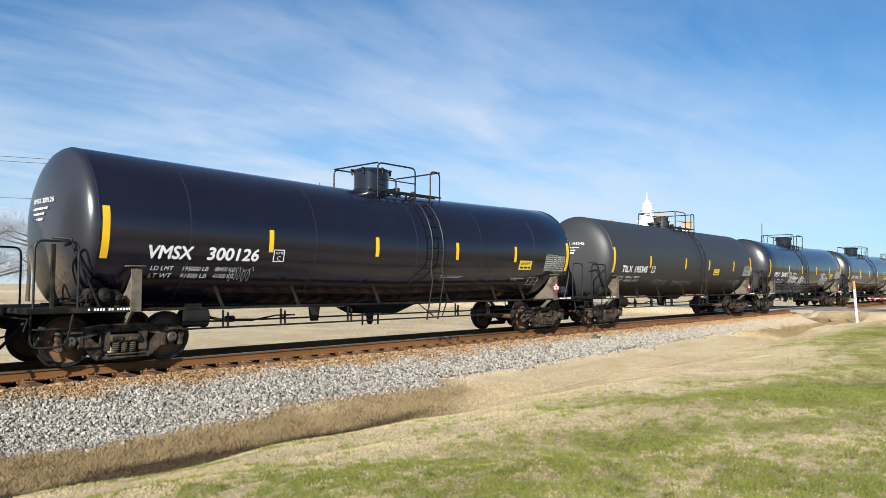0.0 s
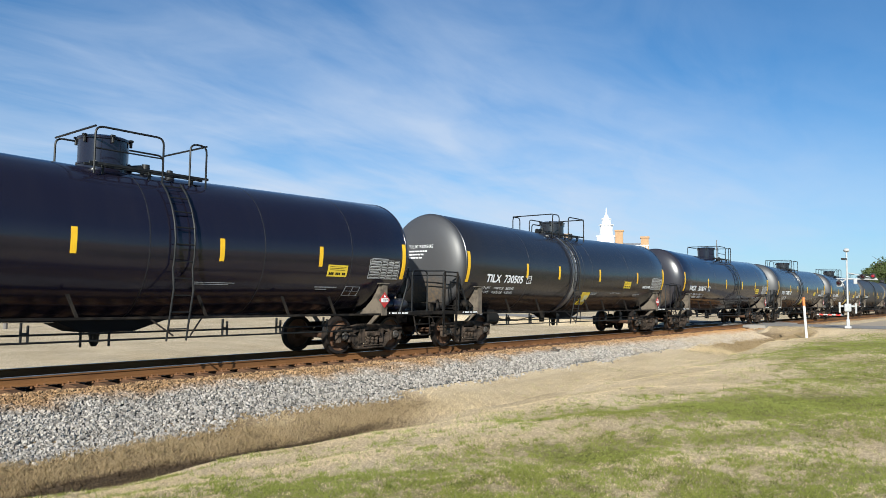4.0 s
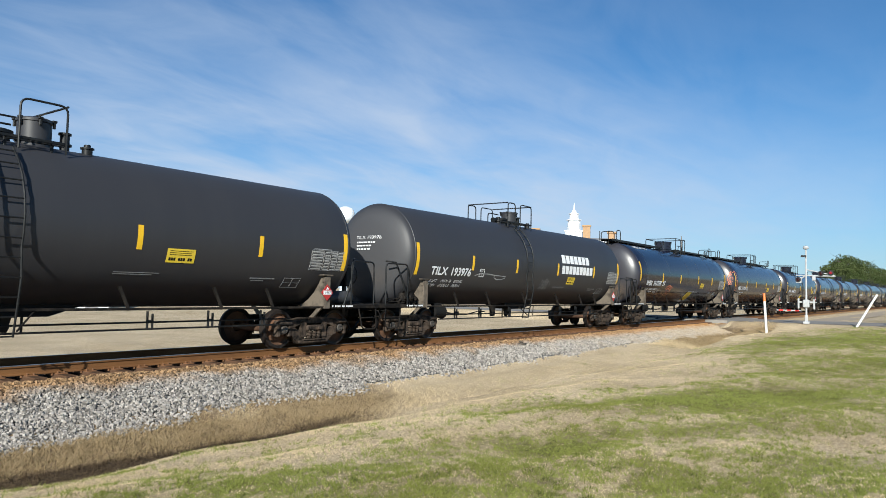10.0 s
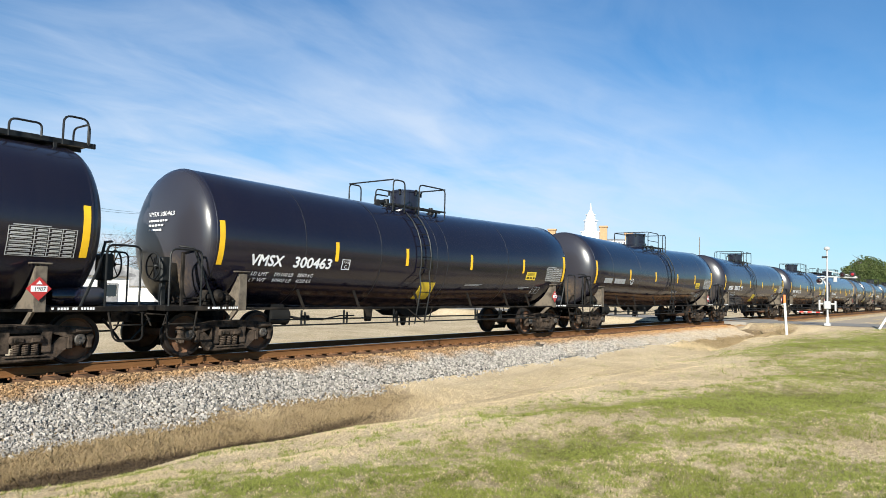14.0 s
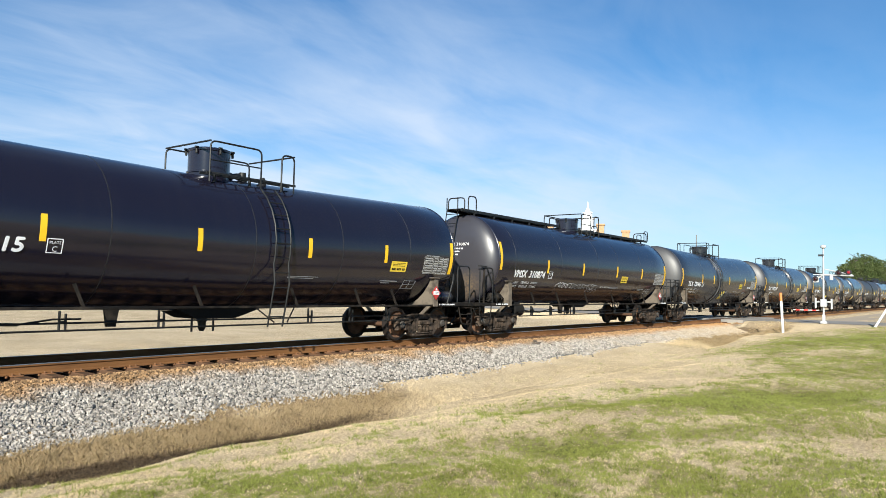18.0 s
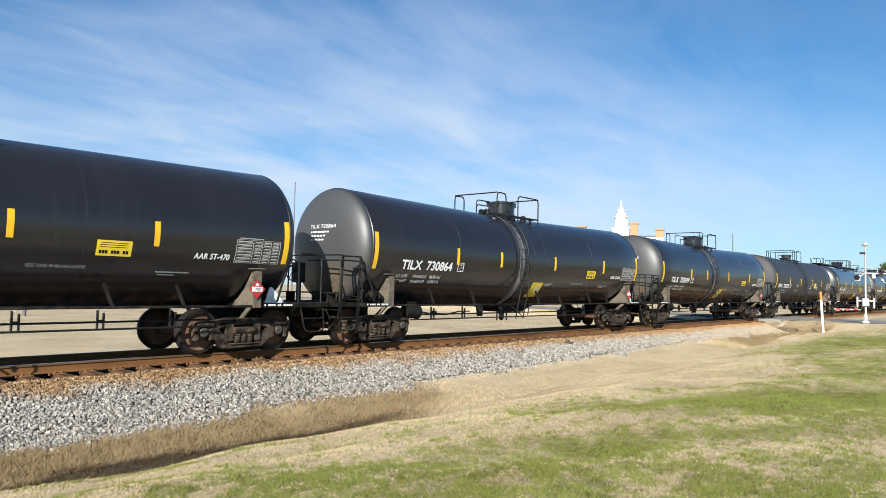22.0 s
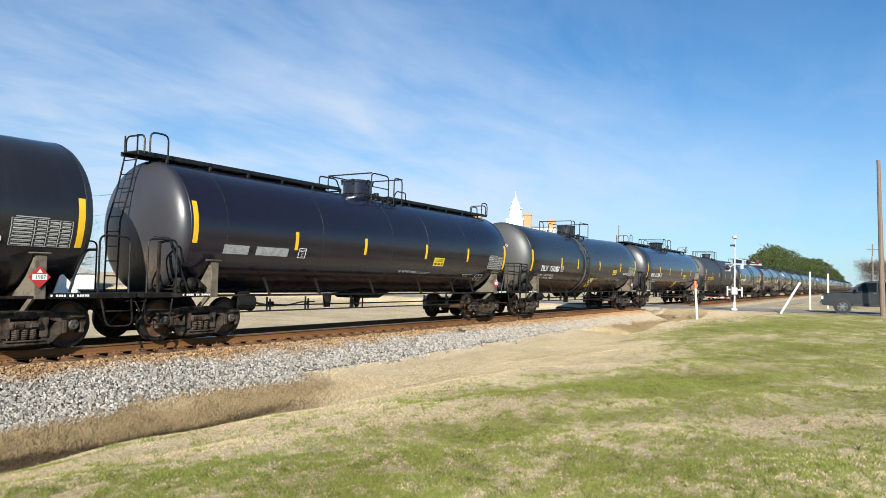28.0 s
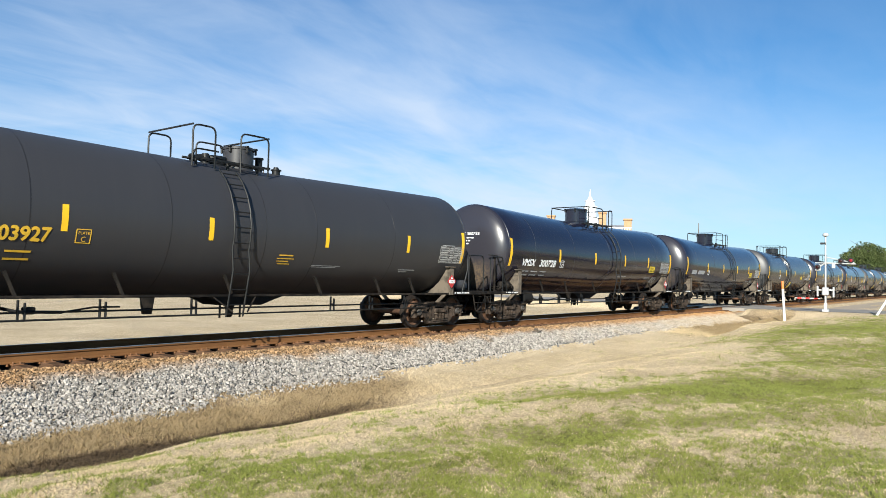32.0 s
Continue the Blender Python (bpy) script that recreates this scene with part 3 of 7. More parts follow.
def ground_z(x, y):
    """Height of the land; rail head is 0."""
    x, y = np.asarray(x, float), np.asarray(y, float)
    near = np.interp(-y, [0, 1.75, 2.05, 3.3, 4.3, 5.20, 5.48, 5.72, 5.85, 6.5, 8.0, 11.0, 16.0, 60.0, 3000.0],
                     [-0.28, -0.28, -0.36, -0.88, -0.98, -1.14, -1.25, -1.22, -0.80, -0.66, -0.40, -0.20, -0.10, 0.0, 0.0])
    flat = np.interp(-y, [0, 1.75, 2.2, 3.6, 6.0, 8.0, 10.0, 60.0, 3000.0], [-0.28, -0.28, -0.36, -0.52, -0.47, -0.2, -0.08, 0.0, 0.0])
    k = np.clip((x - 15.0) / 24.0, 0, 1)
    near = near + 0.24 * np.clip((x - 6.5) / 6.0, 0, 1) * np.exp(-((-y - 5.52) / 0.34) ** 2)
    z = near * (1 - k) + flat * k
    farside = np.interp(y, [0, 1.75, 2.1, 3.2, 6.0, 60, 3000], [-0.28, -0.28, -0.34, -0.55, -0.55, -0.5, -0.5])
    z = np.where(y > 0, farside, z)
    # the road rises to the rails on its own bank
    across = (x - ROAD_C.x) * ROAD_N.x + (y - ROAD_C.y) * ROAD_N.y
    bank = np.clip((4.7 - np.abs(across)) / 1.2, 0, 1)
    road = np.interp(np.abs(y), [0, 1.9, 8, 20, 60], [-0.10, -0.10, -0.06, -0.02, 0.0])
    keep = np.abs(y) < 1.75
    z = np.where(keep, z, z * (1 - bank) + road * bank)
    # gully that drains the ditch towards the culvert under the road
    yc = np.interp(x, [31.0, 39.0, 46.0], [4.9, 4.1, 3.7])
    d = -y - yc
    gully = np.where(d < 0, -1.05 + 0.70 * np.clip(-d / (yc - 2.1), 0, 1) ** 0.85, -1.05 + 0.62 * np.clip(d / 0.75, 0, 1) ** 0.8)
    k2 = np.clip((x - 30.2) / 2.6, 0, 1) * np.clip((46.5 - x) / 2.5, 0, 1) * np.clip((1.3 - d) / 0.5, 0, 1) * np.clip((np.abs(across) - 3.0) / 0.9, 0, 1)
    z = np.where((y < -2.0) & (y > -7.0), z * (1 - k2) + np.minimum(gully, z + 0.1) * k2, z)
    wob = 0.05 * np.sin(x * 0.9 + y * 1.7) * np.sin(x * 0.37 - y * 0.8) + 0.03 * np.sin(x * 2.3 + 1.0) * np.sin(y * 2.9)
    return z + wob * np.clip((np.abs(y) - 3.0) / 2.0, 0, 1) * (1 - bank)


def grid_mesh(name, xs, ys, zf, mat):
    X, Y = np.meshgrid(xs, ys, indexing="ij")
    Z = zf(X, Y)
    nx, ny = X.shape
    me = bpy.data.meshes.new(name)
    idx = np.arange(nx * ny).reshape(nx, ny)
    q = np.stack([idx[:-1, :-1], idx[1:, :-1], idx[1:, 1:], idx[:-1, 1:]], -1).reshape(-1, 4)
    me.from_pydata(np.stack([X, Y, Z], -1).reshape(-1, 3).tolist(), [], q.tolist())
    me.materials.append(mat)
    me.shade_smooth()
    me.update()
    return me


gx = np.concatenate([[-3000, -800, -250, -90, -40], np.arange(-20, 0, 2.0), np.arange(0, 62, 0.4), np.arange(62, 110, 3.0), [130, 170, 240, 400, 800, 3000]])
gy = np.concatenate([[-3000, -800, -200, -80, -45, -30, -24], np.arange(-20, -13, 0.4), np.arange(-13, -6.05, 0.16), np.arange(-6.0, -5.25, 0.06), np.arange(-5.2, -1.9, 0.16), [-1.75, -1.0, 0, 1.0, 1.75], np.arange(2.0, 6.4, 0.4), [8, 12, 18, 28, 45, 80, 160, 350, 900, 3000]])


def value_noise(x, y, scale, seed):
    """Smooth random field between 0 and 1."""
    x, y = np.asarray(x, float) * scale + seed * 17.3, np.asarray(y, float) * scale - seed * 9.1
    xi, yi = np.floor(x), np.floor(y)
    u, v = x - xi, y - yi
    u, v = u * u * (3 - 2 * u), v * v * (3 - 2 * v)

    def h(a, b):
        k = np.sin(a * 127.1 + b * 311.7 + seed * 74.7) * 43758.5453
        return k - np.floor(k)
    return (h(xi, yi) * (1 - u) + h(xi + 1, yi) * u) * (1 - v) + (h(xi, yi + 1) * (1 - u) + h(xi + 1, yi + 1) * u) * v


# patches of the lawn: x, y, half length, half width, turn, how green
PATCHES = [(4.6, -6.22, 1.3, 0.20, 0, 1.15), (8.0, -6.35, 0.8, 0.15, -4, 0.4), (11.6, -10.3, 2.9, 0.85, -40, 0.75), (13.4, -9.0, 1.1, 0.35, -40, 0.6), (7.4, -10.7, 0.55, 0.35, -45, 0.8), (31.0, -9.6, 7.0, 2.6, -30, 0.7),
           (14.5, -12.6, 2.6, 0.8, -40, 0.6), (17.5, -11.3, 2.2, 0.6, -40, 0.45), (4.6, -9.3, 1.5, 0.7, -40, 0.5), (9.4, -11.9, 1.6, 0.5, -45, 0.45), (4.0, -7.6, 0.8, 0.2, -30, 0.5),
           (22.0, -13.5, 4.0, 1.6, -30, 0.5), (15.4, -9.3, 3.0, 0.95, -8, -0.95), (33.0, -7.6, 7.0, 0.9, 8, 0.5), (22.5, -9.0, 3.0, 0.6, 15, 0.4), (18.8, -7.8, 4.5, 0.9, -15, -0.8), (8.0, -11.3, 0.75, 0.4, -45, -0.6), (9.6, -13.2, 1.2, 0.6, -45, -0.6),
           (7.6, -8.8, 2.2, 0.6, -25, -0.7), (23.6, -10.2, 3.0, 0.35, -20, -0.5), (6.3, -10.9, 0.7, 0.35, -45, -0.35), (18.4, -12.3, 1.5, 0.5, -40, -0.4), (12.5, -7.2, 4.0, 0.8, -15, -0.7)]


def greenness(x, y):
    x, y = np.asarray(x, float), np.asarray(y, float)
    g = np.interp(-y, [0, 5.6, 7.2, 8.8, 10.5, 30, 80], [-0.6, -0.45, -0.10, 0.42, 0.64, 0.70, 0.45]) + np.where(y > 0, -0.1, 0)
    for px, py, a, b, t, k in PATCHES:
        c, s = math.cos(radians(t)), math.sin(radians(t))
        dx, dy = x - px, y - py
        u, v = (dx * c + dy * s) / a, (-dx * s + dy * c) / b
        g = g + k * np.exp(-(u * u + v * v) * 0.9)
    return g * 0.8 + 0.04 + 0.35 * (value_noise(x, y, 0.7, 1) - 0.5) + 0.5 * (value_noise(x, y, 2.3, 2) - 0.5) + 0.4 * (value_noise(x, y, 5.1, 4) - 0.5)


def longness(x, y):
    x, y = np.asarray(x, float), np.asarray(y, float)
    slope = np.clip(1.5 - np.abs(x - 39.5) / 7.0, 0, 1) * np.clip((y + 5.4) / 0.4, 0, 1) * (y < -2.4)
    return slope + np.clip((y + 5.88) / 0.25, 0, 1) * np.clip((14.2 - x) / 7.0 + 0.9 * (value_noise(x, y, 0.5, 3) - 0.5), 0, 1) * (y < 0)


def ditch_shade(x, y):
    """Bare ditch soil, painted dark as the shade of lip and gully wall."""
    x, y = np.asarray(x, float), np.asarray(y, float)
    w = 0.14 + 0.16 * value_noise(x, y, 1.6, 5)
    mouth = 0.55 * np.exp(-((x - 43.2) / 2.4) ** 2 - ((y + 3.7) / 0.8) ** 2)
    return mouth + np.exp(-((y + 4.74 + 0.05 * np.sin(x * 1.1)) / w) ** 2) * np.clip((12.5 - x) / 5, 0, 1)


def grow(me):
    """Store on a mesh what grows where."""
    co = np.empty(len(me.vertices) * 3)
    me.vertices.foreach_get("co", co)
    co = co.reshape(-1, 3)
    for key, fn in (("green", greenness), ("long_grass", longness), ("crease_shade", ditch_shade)):
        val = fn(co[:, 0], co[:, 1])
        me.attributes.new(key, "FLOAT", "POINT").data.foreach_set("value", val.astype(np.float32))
    return me


tagged(new("ground", grow(grid_mesh("ground", gx, gy, ground_z, M_TURF))), "straw-coloured winter grass with green patches and a shallow ditch", "ground", kind="structure")

# ballast bed under the track, a skin on the embankment
bx, by = np.concatenate([[-200, -60], np.arange(-20, 47, 0.5), np.arange(48, 120, 4.0), [160, 260, 500, 900]]), np.array([-3.2, -2.98, -2.94, -2.75, -2.6, -2.2, -1.85, -1.6, -1.46, -1.30, -1.05, -0.92, -0.70, -0.55, 0, 0.55, 0.75, 1.05, 1.3, 1.5, 1.85, 2.3, 2.9, 3.6, 4.3, 5.0, 5.2])


def ballast_edge(x, y):
    """Ragged foot of the ballast; turf has crept up it further along."""
    return -3.42 + 0.42 * np.clip((x - 7.2) / 0.9, 0, 1) + 0.40 * (value_noise(x, 0 * x, 0.6, 14) - 0.5) + 0.30 * (value_noise(x, y, 1.7, 6) - 0.5)


def bed_z(x, y):
    edge = np.where((y < -2.96) | (y > 5.1) | ((x > 44.0) & (y < -2.25)), np.where(x > 44.0, -0.35, -0.06), 0.012 + 0.03 * (y > 2.2))
    crib = np.interp(np.abs(y), [0.0, 0.55, 0.70, 0.92, 1.05, 1.30, 1.46, 1.60], [-0.24, -0.24, -0.295, -0.29, -0.274, -0.270, -0.244, -0.25])
    return np.where(np.abs(y) < 1.6, crib, np.maximum(ground_z(x, y), -5)) + edge + 0.012 * np.sin(x * 3.1 + y * 5.0) + np.interp(y, [1.3, 1.6, 2.2, 2.7], [0.0, 0.11, 0.09, 0.0]) * (0.7 + 0.6 * value_noise(x, y, 1.3, 9))


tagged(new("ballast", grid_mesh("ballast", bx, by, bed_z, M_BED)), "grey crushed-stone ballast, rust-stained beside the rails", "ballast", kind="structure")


def scatter(name, xs, ys, zs, sizes, mat, label, category):
    """Many small angular stones in one object."""
    n = len(xs)
    base = np.array([(x, y, z) for x in (-1, 1) for y in (-1, 1) for z in (-1, 1)], float)
    quads = np.array([(0, 1, 3, 2), (4, 6, 7, 5), (0, 4, 5, 1), (2, 3, 7, 6), (0, 2, 6, 4), (1, 5, 7, 3)])
    rng = np.random.default_rng(5)
    p = base[None] * rng.uniform(0.35, 1.0, (n, 8, 3)) * sizes[:, None, None] * rng.uniform(0.6, 1.2, (n, 1, 3))
    a, b = rng.uniform(0, 6.28, n), rng.uniform(-0.9, 0.9, n)
    ca, sa, cb, sb = np.cos(a)[:, None], np.sin(a)[:, None], np.cos(b)[:, None], np.sin(b)[:, None]
    x, y, z = p[..., 0], p[..., 1], p[..., 2]
    y, z = y * cb - z * sb, y * sb + z * cb
    x, y = x * ca - y * sa, x * sa + y * ca
    v = np.stack([x + xs[:, None], y + ys[:, None], z + zs[:, None]], -1).reshape(-1, 3)
    f = (quads[None] + (np.arange(n) * 8)[:, None, None]).reshape(-1, 4)
    me = bpy.data.meshes.new(name)
    me.from_pydata(v.tolist(), [], f.tolist())
    me.materials.append(mat)
    me.update()
    return tagged(new(name, me), label, category, kind="stuff")


rng = np.random.default_rng(11)
NS = 98000
sx = 1.5 + 43.0 * rng.random(NS) ** 1.65
sy = -0.95 - 2.75 * rng.random(NS)
keep = (sy > ballast_edge(sx, sy) + 0.10 * rng.standard_normal(NS)) & (rng.random(NS) < np.clip((47 - sx) / 14 + 0.15 * (sy + 3.2), 0.0, 1))
sx, sy = sx[keep], sy[keep]
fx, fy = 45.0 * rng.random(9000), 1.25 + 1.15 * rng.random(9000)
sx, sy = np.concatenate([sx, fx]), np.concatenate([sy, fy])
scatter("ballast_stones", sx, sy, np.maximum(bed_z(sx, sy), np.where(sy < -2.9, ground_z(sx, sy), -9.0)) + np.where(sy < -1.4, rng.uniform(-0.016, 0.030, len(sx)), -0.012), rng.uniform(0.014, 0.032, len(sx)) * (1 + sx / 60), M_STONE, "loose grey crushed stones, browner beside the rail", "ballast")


def sward(name, n, near, far, tall, mat, label, seed, bank=False):
    """Grass blades in tufts, thickest where the path runs: green tufts stand higher than the dead straw."""
    r = np.random.default_rng(seed)
    if bank:
        x, y = near + (far - near) * r.random(n) ** 1.5, -2.7 - 3.19 * r.random(n) ** 0.8
    else:
        d, a = near + (far - near) * r.random(n) ** 1.7, np.radians(r.uniform(-10.0, 82.0, n))
        thin = np.clip((d - near) / 2.2, 0, 1) * np.clip((np.degrees(a) + 10) / 10, 0, 1) * np.clip((82 - np.degrees(a)) / 8, 0, 1)
        x, y = d * np.cos(a), -14.2 + d * np.sin(a)
    tuft = 0.6 * value_noise(x, y, 8.0, 7) + 0.4 * value_noise(x, y, 19.0, 8)
    g = greenness(x, y) + 2.0 * (tuft - 0.5)
    green = (r.random(n) < 1.0 / (1.0 + np.exp((0.56 - g) / 0.14))) & (not bank)
    if bank:
        k = (r.random(n) < np.clip(longness(x, y) * (0.35 + 0.9 * tuft), 0, 1) * np.where(x < 25, np.clip((15.0 - x) / 5.0, 0.15, 1), 1.0)) & (r.random(n) > 0.85 * ditch_shade(x, y)) & (y < ballast_edge(x, y) + 0.12 * r.random(n))
    else:
        k = ((y < -5.80) | ((x > 13.0 + 6.0 * (tuft - 0.5)) & (y < -3.3 - 0.5 * tuft))) & (y > -19.0) & (x < 46.0) & (r.random(n) < np.where(green, 1.0, 0.35 + 0.6 * tuft) * thin)
    x, y, tuft, green, n = x[k], y[k], tuft[k], green[k], int(k.sum())
    dist = np.hypot(x, y + 14.2)
    z = ground_z(x, y) - 0.004
    a = r.uniform(0, 6.28, n)
    h = r.uniform(0.4, 1.0, n) * tall * np.where(green, 0.55 + 1.0 * tuft, 0.30 + 0.55 * tuft)
    if bank:
        h = r.uniform(0.35, 1.0, n) * tall * (0.4 + 1.1 * tuft) * np.interp(-y, [2.8, 3.8, 4.65, 4.92, 5.9], [0.45, 0.9, 1.0, 0.35, 0.28])
    w = r.uniform(0.0018, 0.0036, n) * (1 + dist / 6)
    lean = r.normal(0, 0.75, (n, 2)) * h[:, None]
    turn = np.where(np.sin(a) * sun_dir.x - np.cos(a) * sun_dir.y > 0, -1.0, 1.0)
    dx, dy = np.cos(a) * w * -turn, np.sin(a) * w * -turn
    v = np.stack([np.stack([x - dx, y - dy, z], -1), np.stack([x + dx, y + dy, z], -1), np.stack([x + lean[:, 0], y + lean[:, 1], z + h], -1)], 1).reshape(-1, 3)
    me = bpy.data.meshes.new(name)
    me.vertices.add(3 * n)
    me.vertices.foreach_set("co", v.astype(np.float32).ravel())
    me.loops.add(3 * n)
    me.loops.foreach_set("vertex_index", np.arange(3 * n, dtype=np.int32))
    me.polygons.add(n)
    me.polygons.foreach_set("loop_start", np.arange(0, 3 * n, 3, dtype=np.int32))
    me.materials.append(mat)
    me.update(calc_edges=True)
    # soft, upward shading, as a dense sward has
    side = np.stack([-np.sin(a) * turn, np.cos(a) * turn, np.zeros(n)], -1) * 0.6 + np.array([0, 0, 1.0])
    side /= np.linalg.norm(side, axis=1)[:, None]
    me.normals_split_custom_set_from_vertices(np.repeat(side, 3, 0).tolist())
    for key, val in (("green", green * 1.0), ("clump", np.clip(0.5 + 1.5 * (0.4 * value_noise(x, y, 15.0, 12) + 0.35 * value_noise(x, y, 6.0, 13) + 0.25 * value_noise(x, y, 2.6, 15) - 0.5), 0, 1)), ("long_grass", longness(x, y)), ("crease_shade", ditch_shade(x, y))):
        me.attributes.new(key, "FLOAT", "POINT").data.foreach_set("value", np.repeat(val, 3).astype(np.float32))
    return tagged(new(name, me), label, "grass", kind="stuff")


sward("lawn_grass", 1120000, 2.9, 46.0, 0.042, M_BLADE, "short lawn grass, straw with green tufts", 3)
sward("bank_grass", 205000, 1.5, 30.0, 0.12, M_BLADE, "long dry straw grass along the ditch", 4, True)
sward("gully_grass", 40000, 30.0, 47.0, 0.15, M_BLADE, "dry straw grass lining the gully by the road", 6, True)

# ---- the track ----
track = thing("railway_track", (0, 0, 0), "single railway track of rusty steel rails on wooden ties", "railway track", kind="structure")


def rail_profile(y):
    return [(-0.07, -0.172), (0.07, -0.172), (0.07, -0.158), (0.012, -0.138), (0.010, -0.045), (0.034, -0.034), (0.036, -0.010), (0.030, -0.001), (-0.030, -0.001), (-0.036, -0.010), (-0.034, -0.034), (-0.010, -0.045), (-0.012, -0.138), (-0.07, -0.158)]


for side in (-0.7535, 0.7535):
    sh = Shape()
    prof = rail_profile(side)
    n = len(prof)
    stations = (-200.0, 0.0, 100.0, 900.0)
    v = [(x, side + a, b) for x in stations for a, b in prof]
    f = [tuple(i * n + k for k in (j, (j + 1) % n, (j + 1) % n + n, j + n))[::-1] for i in range(len(stations) - 1) for j in range(n)]
    sh.add(v, f)
    sh.mi = [1 if (j % n) in (6, 7, 8) else 0 for j in range(len(f))]
    part("rail", sh, [M_RAIL, M_RAILTOP], track, "rusty steel rail with a polished head", smooth=0)

TIE = Shape().box((0, 0, 0), (0.225, 2.6, 0.17), 0.012).mesh("tie", M_TIE)
PLATE = Shape().box((0, 0, 0), (0.19, 0.36, 0.022), 0.004)
for sx_ in (-0.06, 0.06):
    for sy_ in (-0.10, 0.10):
        PLATE.box((sx_, sy_, 0.025), (0.022, 0.035, 0.04), 0.004)
PLATE.box((0.135, -0.045, -0.005), (0.03, 0.05, 0.06), 0.006)
PLATE.box((-0.135, -0.045, -0.005), (0.03, 0.05, 0.06), 0.006)
PLATE = PLATE.mesh("tie_plate", M_CLIP)
tie_r = random.Random(8)
far_ties = Shape()
for i in range(-20, 620):
    x = i * 0.53
    if 0.5 < x < 62:
        t_ob = part("tie", TIE, None, track)
        t_ob.matrix_basis = pose(x + tie_r.uniform(-0.03, 0.03), tie_r.uniform(-0.06, 0.06), -0.272 + tie_r.uniform(-0.008, 0.006), 0, 0, tie_r.uniform(-1.5, 1.5))
        p_ob = part("tie_plate", PLATE, None, track)
        p_ob.matrix_basis = pose(x, -0.7535, -0.182)
    elif x < 200:
        far_ties.box((x, 0, -0.272), (0.225, 2.6, 0.17))
tagged(part("distant_tie_row", far_ties, M_TIE, track), kind="stuff")


# ---- tank cars ----
R_TANK = 1.53
HEAD = 0.46
PITCH = 17.78


class Kind:
    """What sets one build of tank car apart from another."""

    def __init__(self, paint, half, dip, stripes, ladder, walk_top, band, seams, dome):
        self.paint, self.half, self.dip, self.stripes = paint, half, dip, stripes
        self.ladder, self.walk_top, self.band, self.seams, self.dome = ladder, walk_top, band, seams, dome

    def zc(self, x):
        return 2.40 + 0.13 - self.dip * (1 - min(abs(x) / self.half, 1.0))

    def side(self, x, z, off=0.0):
        """The near flank of the tank at x and height z."""
        r = R_TANK + off
        d = z - self.zc(x)
        return -math.sqrt(max(r * r - d * d, 0.0))


KINDS = {
    # paint, half length, dip, stripes, ladder, top walk, band, seams, dome (place, radius, height), rail reach
    "V": Kind("V", 7.60, 0.13, (-4.08, -1.05, 1.92, 4.60), 1.02, False, False, (-5.9, -2.9, 0.35, 3.0, 5.6), (0.10, 0.47, 0.62)),
    "Y": Kind("V", 7.60, 0.13, (-4.2, -1.55, 1.5, 4.6), -0.85, False, False, (-5.2, -2.6, -0.2, 0.3, 3.6), (0.02, 0.46, 0.56)),
    "Z": Kind("V", 7.60, 0.13, (-4.2, -1.90, 1.17, 4.27), -0.98, False, False, (-5.2, -2.6, 0.3, 3.6), (0.0, 0.46, 0.56)),
    "T": Kind("T", 7.60, 0.13, (-4.22, -2.08, 1.1, 4.65), -0.92, False, True, (-4.1, -0.2, 0.5, 3.7), (-0.03, 0.46, 0.52)),
    "U": Kind("T", 7.60, 0.13, (-4.08, -0.94, 2.0, 4.5), 0.98, False, True, (-4.1, 0.2, 3.2), (-0.08, 0.46, 0.56)),
    "W": Kind("W", 7.60, 0.0, (-4.32, -1.45, 1.8, 4.57), None, True, False, (-6.6, -3.3, -0.1, 1.9, 4.4), (-0.05, 0.46, 0.50)),
    "X": Kind("W", 7.60, 0.0, (-4.55, -1.93, 1.62, 4.57), None, True, False, (-6.2, -2.9, 1.75, 4.9), (-0.05, 0.45, 0.48)),
    "D": Kind("D", 7.22, 0.0, (-4.2, -0.83, 1.75, 4.8), 0.90, False, False, (), (0.0, 0.29, 0.46)),
    "C": Kind("D", 7.48, 0.0, (-4.46, -1.34, 1.79, 4.70), -0.55, False, False, (), (0.42, 0.30, 0.50)),
    "E": Kind("D", 7.42, 0.0, (-4.44, -1.66, 1.46, 4.75), -0.90, False, False, (), (0.18, 0.29, 0.48)),
    "G": Kind("D", 7.60, 0.10, (-4.36, -1.55, 1.77, 4.56), -0.45, False, False, (), (0.65, 0.30, 0.44)),
    "N": Kind("D", 7.42, 0.10, (-4.43, -1.50, 1.74, 4.78), -0.80, False, False, (-5.0, -2.4, -0.1, 1.4, 4.2), (0.20, 0.35, 0.50)),
}
# railing loops on the near side of the platform, from x to x
RAILS = {"V": ((-0.47, 0.90), (1.50, 1.88)), "U": ((-0.55, 0.80), (1.45, 1.85)), "Y": ((-1.50, -1.0), (-0.35, 0.90)), "Z": ((-1.70, -1.2), (-0.48, 0.75)), "T": ((-1.50, -1.0), (-0.30, 0.95)),
         "W": ((-0.45, 0.45), (0.75, 1.20)), "X": ((-1.42, -0.83), (-0.18, 0.76)), "D": ((-0.45, 0.64), (1.25, 1.60)), "C": ((-1.35, -0.82), (-0.20, 0.62)), "E": ((-1.32, -0.80), (-0.44, 0.39)),
         "G": ((-1.15, -0.64), (-0.12, 1.13)), "N": ((-1.60, -1.05), (-0.38, 0.39))}
for code, k in KINDS.items():
    k.code = code
